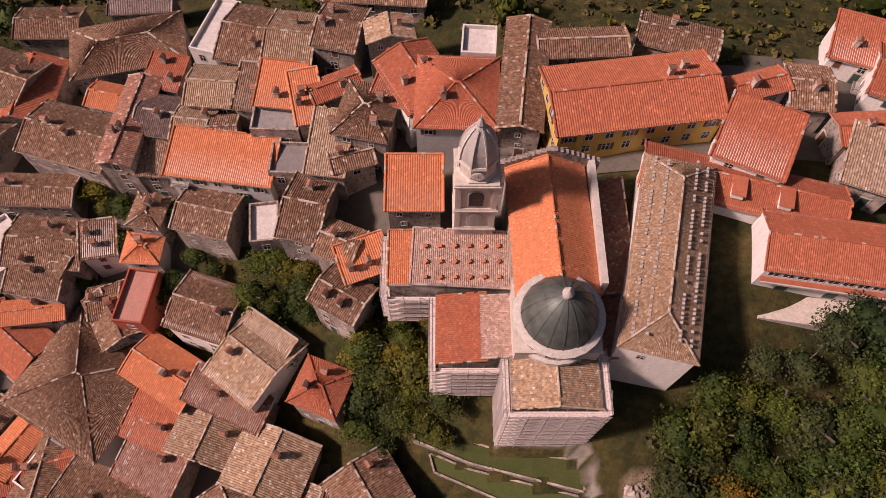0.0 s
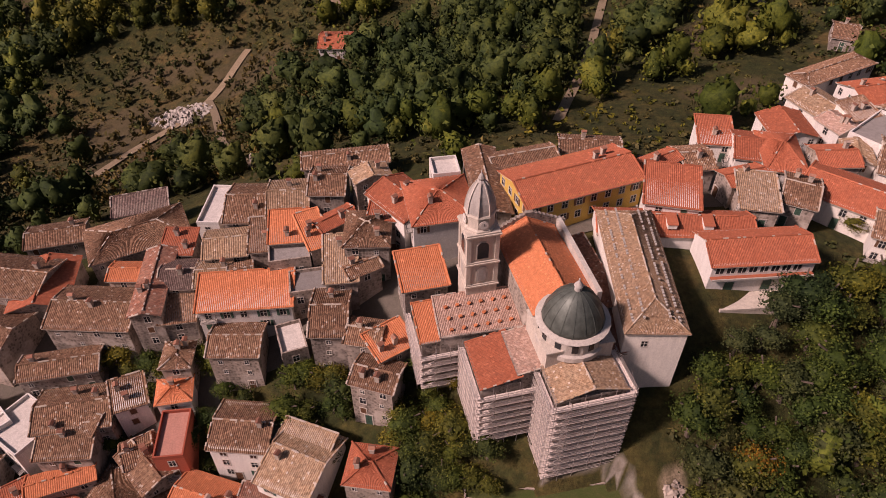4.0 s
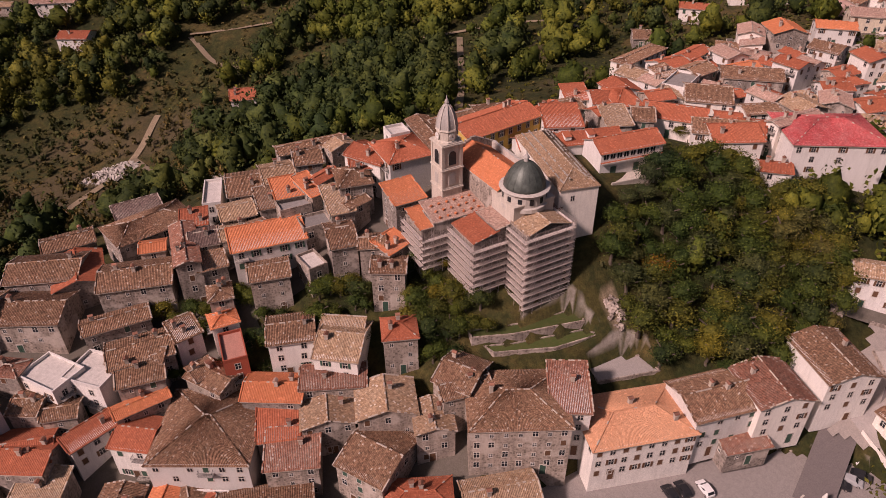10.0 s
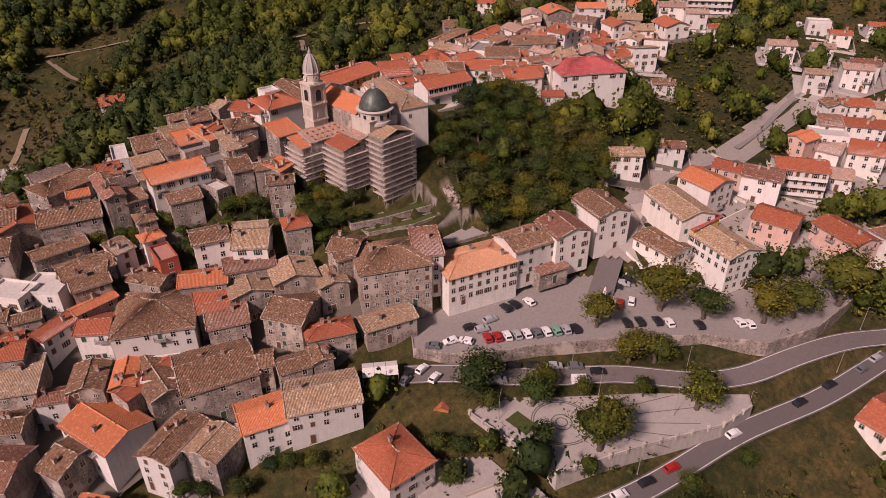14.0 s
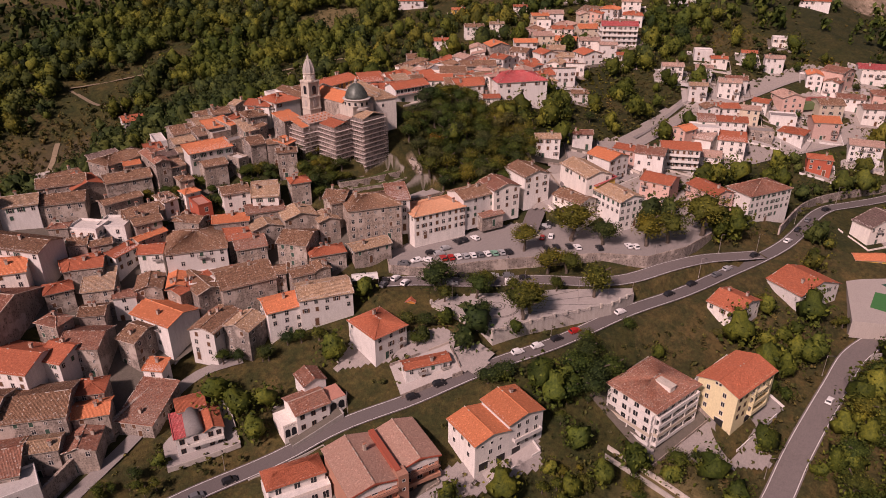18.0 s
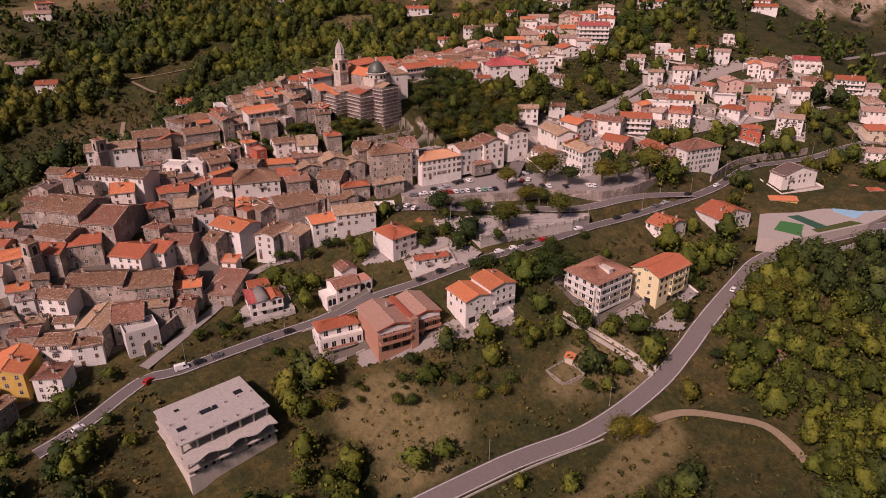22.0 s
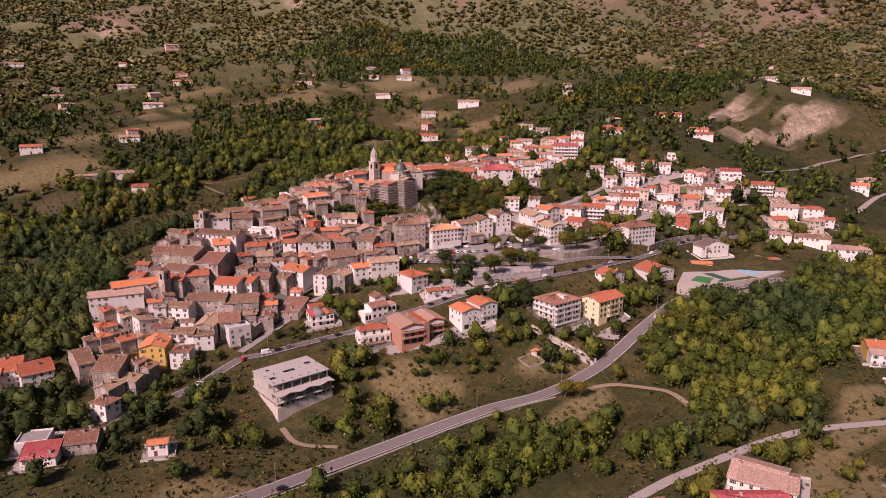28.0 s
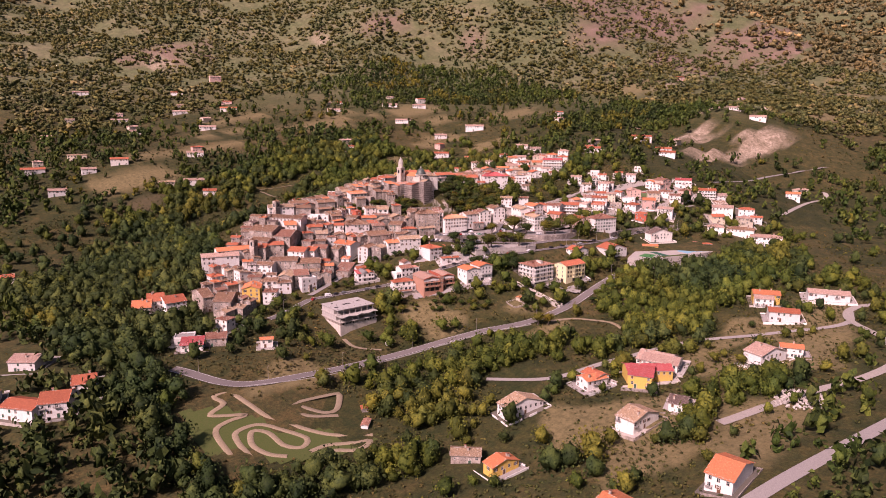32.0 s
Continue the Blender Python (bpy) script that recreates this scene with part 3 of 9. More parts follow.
# ---------------------------------------------------------------- levelled ground
terrace("square", "asphalt town square held by a tall stone retaining wall", 0.4, 9, "asphalt_pale", "wall_s",
        (-14, -19), (-8, -28), (3, -37), (14.7, -43.5), (30.7, -55), (55, -75), (65, -90), (84, -97), (110, -99), (138, -96), (138, -90), (116, -80), (92, -78), (78, -58), (68, -46), (62, -35), (50, -26), (34, -19), (18, -13), (6, -8), (-6, -8))
terrace("plaza", "paved plaza with stone balustrade above the main road", -5.2, 14, "paving", "concrete",
        (-16.6, -45.5), (-15.5, -75), (8, -84.7), (30, -95.4), (42.5, -97.4), (46.3, -94.4), (25.3, -74), (4.9, -57), (-8.0, -45))
terrace("church_terrace", "grassy terrace with low brick-edged stone wall", 22.2, 6, "lawn", "wall_s", (-4, 24.5), (9, 20.5), (24, 18.5), (23.5, 13.5), (5, 18.0), (-4.5, 21.8))
terrace("church_terrace", "grassy terrace below the church wall", 19.6, 6, "lawn", "wall_s", (-2, 20.4), (5, 17.6), (23.4, 13.2), (25.6, 9.8), (13, 11.2), (-1, 17))
terrace("courtyard", "pale paved courtyard behind the town inn", 13.6, 7, "paving", "wall_s", (19, 1.5), (35, -3), (34.5, 3.5), (28, 7.5), (20.5, 6.5))


def ground_axis(lo, hi, fine_lo, fine_hi, step):
    a = list(np.arange(fine_lo, fine_hi + 0.1, step))
    s = step
    while a[-1] < hi:
        s = min(s * 1.13, 60)
        a.append(a[-1] + s)
    s = step
    while a[0] > lo:
        s = min(s * 1.13, 60)
        a.insert(0, a[0] - s)
    return np.array(a)


def fold_height(X, Y):
    """Gullies and folds of the mountain."""
    far = np.clip((land(X, Y) - 75) / 210.0, 0, 1)
    fold = np.zeros_like(X)
    for k1, k2, ph, amp in ((0.0051, 0.0029, 0.4, 21.0), (0.0109, -0.0077, 1.7, 11.0), (0.024, 0.019, 2.9, 5.0), (-0.043, 0.034, 0.8, 2.2)):
        fold += amp * np.sin(k1 * X + k2 * Y + ph + 0.8 * np.sin(0.005 * X - 0.006 * Y + ph))
    return far * fold


def patch_mask(x, y, blobs):
    """1 inside irregular patches, falling to 0 over their ragged edge."""
    m = np.zeros(len(x))
    wob = 0.22 * np.sin(0.11 * x + 1.3 * np.sin(0.07 * y)) + 0.18 * np.sin(0.19 * y + 0.9 * np.sin(0.13 * x))
    for cx, cy, rx, ry in blobs:
        r = np.hypot((x - cx * U) / (rx * U), (y - cy * U) / (ry * U)) + wob
        m = np.maximum(m, np.clip((1.08 - r) / 0.22, 0, 1))
    return m


DRY = ((1629, 190, 120, 40), (1491, 80, 130, 34), (1225, 110, 90, 26), (1700, 90, 140, 50), (1350, 10, 110, 36), (236, 1012, 46, 9), (147, 944, 22, 8), (190, 990, 30, 6), (330, 940, 70, 14), (-150, -292, 34, 24), (-116, -366, 44, 20), (24, -300, 38, 16), (-44, -312, 32, 24), (20, -355, 50, 16), (-108, -118, 19, 24), (229, 530, 70, 40), (167, 668, 70, 36), (437, 514, 80, 38), (533, 352, 66, 40), (332, 326, 50, 28), (-135, 429, 55, 38), (342, 240, 46, 24), (187, 273, 38, 20), (20, 500, 60, 28), (-60, 497, 50, 26),
       (300, 560, 50, 26), (90, 600, 60, 30), (420, 420, 50, 26), (900, 330, 90, 40), (1000, -60, 110, 60), (-62, -187, 30, 10), (-30, -150, 26, 14), (60, -330, 70, 26), (-150, -330, 60, 26), (-240, -120, 40, 14))
SOIL = ((-92, 222, 30, 16), (-70, 262, 26, 10), (-100, 180, 22, 12), (100, 124, 16, 6), (-48, 245, 24, 14), (-139, 355, 30, 22), (122, 167, 16, 10), (60, 440, 40, 20), (-75, 205, 24, 12))
HEATH = ((1450, 640, 300, 170), (1600, 340, 260, 120), (1190, 560, 150, 70), (1250, 380, 110, 60), (730, 985, 90, 30), (300, 1250, 120, 50), (860, 770, 60, 30))
ROCK = ((515, -34, 32, 20), (600, 22, 52, 24), (650, -58, 55, 30), (575, -62, 46, 20), (290, 900, 50, 6), (265, 855, 36, 5), (230, 760, 20, 5), (310, 945, 30, 5), (31, 12, 2.5, 4), (760, 60, 40, 18), (900, 120, 60, 20), (640, 930, 30, 10), (600, 1036, 34, 8), (645, 1010, 20, 6), (852, 760, 16, 8), (240, 1190, 22, 7), (1010, 280, 24, 18), (1130, 330, 18, 9))


def build_ground():
    gx = np.union1d(ground_axis(-2000, 3000, -270, 270, 3.0), np.arange(-28.5, 120, 3.0))
    gy = np.union1d(ground_axis(-2000, 3000, -270, 190, 3.0), np.arange(-88.5, 40, 3.0))
    X, Y = np.meshgrid(gx, gy)
    Z = land(X, Y)
    Z = Z + fold_height(X, Y)
    mid = np.clip(1 - np.hypot(X - 20, Y - 20) / 260, 0, 1)
    Z = Z + (1 - mid) * 0.8 * np.sin(0.11 * X + 0.6 * np.sin(0.07 * Y)) * np.sin(0.093 * Y + 0.5 * np.sin(0.08 * X))
    flat = np.stack([X.ravel(), Y.ravel()], 1)
    scar = patch_mask(flat[:, 0], flat[:, 1], ROCK[:4]).reshape(X.shape)
    Z = Z + scar * (9.0 * np.abs(np.sin(0.085 * X + 0.9 * np.sin(0.06 * Y))) - 11.0 * np.abs(np.sin(0.05 * Y + 0.04 * X)))
    Zf = Z.ravel()
    near, goal = np.full(len(Zf), 99.0), np.zeros(len(Zf))
    for c, z, w, nrm, kind in ROADS:
        sel = np.where((flat[:, 0] > c[:, 0].min() - 20) & (flat[:, 0] < c[:, 0].max() + 20) & (flat[:, 1] > c[:, 1].min() - 20) & (flat[:, 1] < c[:, 1].max() + 20))[0]
        for i in range(0, len(sel), 3000):
            s = sel[i:i + 3000]
            d2 = ((flat[s][:, None] - c[None]) ** 2).sum(-1)
            j = d2.argmin(1)
            d = np.sqrt(d2[np.arange(len(s)), j])
            d -= w / 2
            win = d < near[s]
            near[s[win]], goal[s[win]] = d[win], z[j][win] - 0.30
    k = np.clip(1 - (near - 3.0) / 5.0, 0, 1)
    Zf[:] = Zf * (1 - k) + goal * k
    for ring, z in TERRACES:
        ok = np.where(inside(flat[:, 0], flat[:, 1], ring))[0]
        Zf[ok] = np.minimum(Zf[ok], z - 0.6)
    nx, ny = len(gx), len(gy)
    v = np.stack([flat[:, 0], flat[:, 1], Zf], 1)
    q = np.arange(ny - 1)[:, None] * nx + np.arange(nx - 1)[None]
    f = np.stack([q, q + 1, q + nx + 1, q + nx], -1).reshape(-1, 4)
    me = bpy.data.meshes.new("ground")
    me.vertices.add(len(v))
    me.vertices.foreach_set("co", v.ravel())
    me.loops.add(f.size)
    me.loops.foreach_set("vertex_index", f.ravel())
    me.polygons.add(len(f))
    me.polygons.foreach_set("loop_start", np.arange(len(f)) * 4)
    me.polygons.foreach_set("loop_total", np.full(len(f), 4))
    me.update(calc_edges=True)
    me.polygons.foreach_set("use_smooth", np.ones(len(f), bool))
    for key, blobs in (("dry", DRY), ("soil", SOIL), ("heath", HEATH), ("rock", ROCK)):
        at = me.attributes.new(key, "FLOAT", "POINT")
        at.data.foreach_set("value", patch_mask(v[:, 0], v[:, 1], blobs).astype(np.float32))
    me.materials.append(MATS["ground"])
    tagged(new("ground", me), "hillside of dry grass, earth and scrub, rising to a bare mountain", "ground", kind="structure")


build_ground()
lay_roads()
# ---------------------------------------------------------------- trees
def crown_template(seed, nleaf, size, lobes, core=None):
    """Leaf clumps on the shells of several lobes, round the origin, about 1 wide and high; arrays of verts and quads."""
    r = np.random.RandomState(seed)
    c = r.normal(0, 1, (lobes, 3))
    c /= np.linalg.norm(c, axis=1)[:, None]
    c *= (0.22 + 0.46 * r.rand(lobes, 1))
    c[:, 2] *= 0.8
    rad = 0.24 + 0.24 * r.rand(lobes)
    k = r.randint(0, lobes, nleaf)
    d = r.normal(0, 1, (nleaf, 3))
    d /= np.linalg.norm(d, axis=1)[:, None]
    p = c[k] + d * (rad[k] * (0.70 + 0.50 * r.rand(nleaf)))[:, None]
    nrm = d + 0.60 * r.normal(0, 1, (nleaf, 3)) + np.array([0, 0, 0.25])
    nrm /= np.linalg.norm(nrm, axis=1)[:, None]
    u = np.cross(nrm, r.normal(0, 1, (nleaf, 3)))
    u /= np.linalg.norm(u, axis=1)[:, None]
    w = np.cross(nrm, u)
    s = (size * (0.6 + 0.8 * r.rand(nleaf)))[:, None]
    bend = nrm * s * 0.35
    quad = np.stack([p - u * s, p - w * s * 0.6 + bend, p + u * s, p + w * s * 0.6 + bend * 0.6], 1).reshape(-1, 3)
    faces = np.arange(nleaf * 4).reshape(-1, 4)
    if core:
        # lumpy inner canopy behind the leaves
        nu, nv = core
        th = (np.arange(nv + 1) / nv) * math.pi
        ph = np.arange(nu) / nu * 2 * math.pi
        dirs = np.stack([np.sin(th)[:, None] * np.cos(ph)[None], np.sin(th)[:, None] * np.sin(ph)[None], np.cos(th)[:, None] * np.ones(nu)[None]], -1).reshape(-1, 3)
        b = dirs @ c.T
        disc = b ** 2 - (c ** 2).sum(1)[None] + (rad[None] * 0.9) ** 2
        reach = np.where(disc > 0, b + np.sqrt(np.maximum(disc, 0)), 0.0).max(1)
        reach = np.maximum(reach, 0.25) * (0.50 + 0.34 * r.rand(len(dirs)))
        cv = dirs * reach[:, None]
        cf = [(i * nu + j, i * nu + (j + 1) % nu, (i + 1) * nu + (j + 1) % nu, (i + 1) * nu + j) for i in range(nv) for j in range(nu)]
        faces = np.concatenate([faces, np.array(cf)[:, ::-1] + len(quad)])
        quad = np.concatenate([quad, cv])
    return quad, faces


def joined(name, parts_v, parts_f, mats, idx=None):
    v = np.concatenate(parts_v)
    off = np.cumsum([0] + [len(a) for a in parts_v[:-1]])
    f = np.concatenate([a + o for a, o in zip(parts_f, off)])
    me = bpy.data.meshes.new(name)
    me.vertices.add(len(v))
    me.vertices.foreach_set("co", v.astype(np.float32).ravel())
    me.loops.add(f.size)
    me.loops.foreach_set("vertex_index", f.astype(np.int32).ravel())
    me.polygons.add(len(f))
    me.polygons.foreach_set("loop_start", np.arange(len(f)) * 4)
    me.polygons.foreach_set("loop_total", np.full(len(f), 4))
    for m in mats:
        me.materials.append(MATS[m])
    me.update(calc_edges=True)
    return me


def trunk_mesh(seed, h=1.0):
    r = random.Random(seed)
    B = Build()
    n = 7
    prof = ((0.055, -0.08), (0.042, 0.06), (0.034, 0.28), (0.026, 0.5), (0.012, 0.72))
    pts, f = [], []
    for i, (rad, z) in enumerate(prof):
        ox, oy = 0.03 * math.sin(i * 1.7 + seed), 0.03 * math.cos(i * 1.3 + seed)
        for j in range(n):
            a = 2 * math.pi * j / n
            pts.append((ox * (i > 0) + rad * math.cos(a), oy * (i > 0) + rad * math.sin(a), z))
    for i in range(len(prof) - 1):
        for j in range(n):
            k = (j + 1) % n
            f.append((i * n + j, i * n + k, (i + 1) * n + k, (i + 1) * n + j))
    B.add(pts, f)
    for j in range(5):
        a = j * 1.256 + r.random()
        z = 0.3 + 0.08 * j
        B.bar((0, 0, z), (0.28 * math.cos(a), 0.28 * math.sin(a), z + 0.22), 0.012)
    return B.mesh("trunk", ["bark"])


CROWN, TRUNK = {}, [trunk_mesh(i) for i in range(4)]
for _leaf in ("leaf_a", "leaf_b", "leaf_c", "leaf_d", "leaf_e"):
    for _i in range(3):
        _q, _f = crown_template(11 * _i + 3, 1650, 0.046, 18 + 4 * _i, (14, 9))
        CROWN[(_leaf, _i)] = joined("crown", [_q * np.array([0.56, 0.56, 0.42]) + np.array([0, 0, 0.62])], [_f], [_leaf])
CYPRESS = None
TREE_WORD = {"leaf_a": "green broadleaved tree with a dense rounded crown", "leaf_b": "yellow-green tree turning with autumn", "leaf_c": "grey-green olive-like tree with a loose crown",
             "leaf_d": "dark green evergreen tree", "leaf_e": "orange autumn tree among green ones"}


def tree(x, y, h, leaf="leaf_a", wide=1.0, seed=None, z=None):
    rng = random.Random(int(x * 13 + y * 29) if seed is None else seed)
    x, y, h = x * U, y * U, h * U
    ob = thing("tree", x, y, (land(x, y) if z is None else z), rng.uniform(0, 360), TREE_WORD[leaf], "tree", "trees of the slope")
    ob.scale = (h * wide, h * wide, h)
    part("trunk", TRUNK[rng.randint(0, 3)], ob)
    part("crown", CROWN[(leaf, rng.randint(0, 2))], ob)
    return ob


BUSH = [crown_template(300 + i, 10, 0.40, 3) for i in range(6)]
MID = [crown_template(100 + i, 165, 0.080, 14, (8, 6)) for i in range(8)]
FAR = [crown_template(200 + i, 22, 0.26, 6, (5, 3)) for i in range(8)]
CLUMP = [crown_template(400 + i, 5, 0.40, 5, (6, 3)) for i in range(8)]
for _q, _f in CLUMP:
    _q[20:] *= np.random.RandomState(len(_q)).uniform(0.95, 1.65, (len(_q) - 20, 1))


def road_clear(px, py, gap=2.0):
    ok = np.ones(len(px), bool)
    for c, z, w, nrm, kind in ROADS:
        sel = np.where(ok)[0]
        if len(sel):
            for i in range(0, len(sel), 2000):
                s = sel[i:i + 2000]
                d2 = (px[s][:, None] - c[None, ::2, 0]) ** 2 + (py[s][:, None] - c[None, ::2, 1]) ** 2
                ok[s] &= d2.min(1) > (w / 2 + gap) ** 2
    return ok


def house_clear(px, py, gap=1.5):
    hx = np.array([(a, b, r) for a, b, r in HOUSES + CLEAR])
    ok = np.ones(len(px), bool)
    for i in range(0, len(px), 2000):
        s = slice(i, i + 2000)
        d = np.hypot(px[s][:, None] - hx[None, :, 0], py[s][:, None] - hx[None, :, 1]) - hx[None, :, 2]
        ok[s] = d.min(1) > gap
    return ok


CLEAR = []
# ---------------------------------------------------------------- houses
HOUSES, FOOT = [], []
RIB = 0.30


RIB_DEEP = {"b": 0.040, "t": 0.040, "m": 0.034, "d": 0.034, "q": 0.032, "r": 0.028, "o": 0.028, "e": 0.018, "c": 0.022, "f": 0.014}


def slope_sheet(B, UV, a, b, c, d, mi=0, amp=0.05, lift=0.0):
    """Ribbed sheet on the quad a-b (eave), c-d (top, c above b, d above a)."""
    a, b, c, d = map(Vector, (a, b, c, d))
    L = (b - a).length
    n = max(2, int(L / RIB))
    nor = (b - a).cross(d - a)
    if nor.length < 1e-6:
        nor = (b - a).cross(c - a)
    nor.normalize()
    S = max((d - a).length, (c - b).length)
    vs, fs, uvs = [], [], []
    for i in range(2 * n + 1):
        s = i / (2 * n)
        up = nor * (amp * (1 if i % 2 else -1) + lift)
        vs += [a.lerp(b, s) + up, d.lerp(c, s) + up]
        off = (d - a).dot((b - a).normalized()) * (1 - s) + ((c - a).dot((b - a).normalized()) - L) * s
        uvs += [(s * L, 0.0), (s * L, S)]
        if i:
            k = 2 * i
            fs.append((k - 2, k, k + 1, k - 1))
    B.add(vs, fs, mi)
    UV += uvs


def roof_mesh(kind, w, d, rc, rise, rng, oh=0.4):
    """Roof with its eaves at z = 0, centred, ridge along x unless kind says otherwise."""
    B, UV = Build(), []
    deep = RIB_DEEP[rc[-1]]
    hw, hd = w / 2 + oh, d / 2 + oh
    drop = -rise * oh / (d / 2)
    if kind == "s":
        slope_sheet(B, UV, (-hw, -hd, drop * 0.5), (hw, -hd, drop * 0.5), (hw, hd, rise), (-hw, hd, rise), amp=deep)
        caps = [((-hw, -hd, drop * 0.5), (-hw, hd, rise)), ((hw, -hd, drop * 0.5), (hw, hd, rise)), ((-hw, hd, rise), (hw, hd, rise))]
    elif kind == "h":
        k = max(0.3, hw - hd * 0.95) if hw > hd else 0.3
        slope_sheet(B, UV, (-hw, -hd, drop), (hw, -hd, drop), (k, 0, rise), (-k, 0, rise), amp=deep)
        slope_sheet(B, UV, (hw, hd, drop), (-hw, hd, drop), (-k, 0, rise), (k, 0, rise), amp=deep)
        slope_sheet(B, UV, (hw, -hd, drop), (hw, hd, drop), (k, 0.05, rise), (k, -0.05, rise), amp=deep)
        slope_sheet(B, UV, (-hw, hd, drop), (-hw, -hd, drop), (-k, -0.05, rise), (-k, 0.05, rise), amp=deep)
        caps = [((-k, 0, rise), (k, 0, rise))] + [((sx * hw, sy * hd, drop), (sx * k, 0, rise)) for sx in (-1, 1) for sy in (-1, 1)]
    else:
        slope_sheet(B, UV, (-hw, -hd, drop), (hw, -hd, drop), (hw, 0, rise), (-hw, 0, rise), amp=deep)
        slope_sheet(B, UV, (hw, hd, drop), (-hw, hd, drop), (-hw, 0, rise), (hw, 0, rise), amp=deep)
        caps = [((-hw, 0, rise), (hw, 0, rise))] + [((sx * hw, sy * hd, drop), (sx * hw, 0, rise)) for sx in (-1, 1) for sy in (-1, 1)]
    # underside board
    nv = len(B.v)
    th = 0.22
    if kind == "s":
        under = [(-hw, -hd, drop * 0.5), (hw, -hd, drop * 0.5), (hw, hd, rise), (-hw, hd, rise)]
        quads = [under]
    elif kind == "h":
        quads = [[(-hw, -hd, drop), (hw, -hd, drop), (k, 0, rise), (-k, 0, rise)], [(hw, hd, drop), (-hw, hd, drop), (-k, 0, rise), (k, 0, rise)],
                 [(hw, -hd, drop), (hw, hd, drop), (k, 0.05, rise), (k, -0.05, rise)], [(-hw, hd, drop), (-hw, -hd, drop), (-k, -0.05, rise), (-k, 0.05, rise)]]
    else:
        quads = [[(-hw, -hd, drop), (hw, -hd, drop), (hw, 0, rise), (-hw, 0, rise)], [(hw, hd, drop), (-hw, hd, drop), (-hw, 0, rise), (hw, 0, rise)]]
    for q in quads:
        top = [(x, y, z - 0.086) for x, y, z in q]
        low = [(x, y, z - th) for x, y, z in q]
        B.add(top + low, [(4, 7, 6, 5), (0, 1, 5, 4), (1, 2, 6, 5), (2, 3, 7, 6), (3, 0, 4, 7)], 1)
    UV += [(0, 0)] * (len(B.v) - nv)
    me = mesh_from("roof", B.v, B.f, [rc, "mortar"], B.i, False, UV)
    return me, caps


def ridge_mesh(caps, rc, rng, stones=True):
    """Overlapping ridge tiles bedded in pale mortar, with loose stones on the verges."""
    B = Build()
    for ci, (a, b) in enumerate(caps):
        a, b = Vector(a), Vector(b)
        L = (b - a).length
        n = max(1, int(L / 0.55))
        q = (b - a).to_track_quat("X", "Z").to_matrix().to_4x4()
        for i in range(n):
            if rng.random() < 0.08:
                continue
            m = Matrix.Translation(a.lerp(b, (i + 0.5) / n) + Vector((0, 0, 0.03 + 0.02 * rng.random()))) @ q
            l, r = 0.29, 0.15 + 0.04 * rng.random()
            ring = [(-r, 0), (-r * 0.6, r * 0.75), (r * 0.6, r * 0.75), (r, 0)]
            p = [m @ Vector((-l, y, z)) for y, z in ring] + [m @ Vector((l, y * 0.85, z * 0.85)) for y, z in ring]
            B.add(p, [(0, 1, 5, 4), (1, 2, 6, 5), (2, 3, 7, 6), (3, 2, 1, 0), (4, 5, 6, 7)], 0 if rng.random() < (0.12 if rc[-1] in "roec" else 0.5) else 1)
    return B.mesh("ridge_tiles", ["mortar", rc])


def chimney_mesh():
    B = Build()
    B.box(-0.35, -0.35, -1.2, 0.35, 0.35, 0.9, 0)
    B.box(-0.45, -0.45, 0.9, 0.45, 0.45, 1.02, 0)
    for sx in (-1, 1):
        B.box(sx * 0.3 - 0.08, -0.3, 1.02, sx * 0.3 + 0.08, 0.3, 1.22, 0)
    B.add([(-0.5, -0.45, 1.22), (0.5, -0.45, 1.22), (0.5, 0.45, 1.22), (-0.5, 0.45, 1.22), (-0.5, 0, 1.48), (0.5, 0, 1.48)],
          [(0, 1, 5, 4), (2, 3, 4, 5), (0, 4, 3), (1, 2, 5), (0, 3, 2, 1)], 1)
    return B.mesh("chimney", ["mortar", "tile_m"])


def relief(xs, zs, cell):
    """A connected stepped panel facing -y: cell(i, j) gives how far each field of the grid stands out, and its material."""
    B, ids = Build(), {}

    def at(x, y, z):
        k = (round(x, 4), round(y, 4), round(z, 4))
        if k not in ids:
            ids[k] = len(B.v)
            B.v.append(k)
        return ids[k]

    def quad(q, m):
        B.f.append(tuple(at(*p) for p in q))
        B.i.append(m)

    n, k = len(xs) - 1, len(zs) - 1
    deep = {(i, j): cell(i, j) for i in range(n) for j in range(k)}
    for (i, j), (o, m) in deep.items():
        x0, x1, z0, z1 = xs[i], xs[i + 1], zs[j], zs[j + 1]
        quad(((x0, -o, z0), (x1, -o, z0), (x1, -o, z1), (x0, -o, z1)), m)
        e, me_ = deep.get((i + 1, j), (-0.05, m))
        if abs(e - o) > 1e-4:
            quad(((x1, -o, z0), (x1, -e, z0), (x1, -e, z1), (x1, -o, z1)), m if o > e else me_)
        e, me_ = deep.get((i, j + 1), (-0.05, m))
        if abs(e - o) > 1e-4:
            quad(((x0, -o, z1), (x1, -o, z1), (x1, -e, z1), (x0, -e, z1)), m if o > e else me_)
        if i == 0:
            quad(((x0, 0.05, z0), (x0, -o, z0), (x0, -o, z1), (x0, 0.05, z1)), m)
        if j == 0:
            quad(((x0, 0.05, z0), (x1, 0.05, z0), (x1, -o, z0), (x0, -o, z0)), m)
    return B


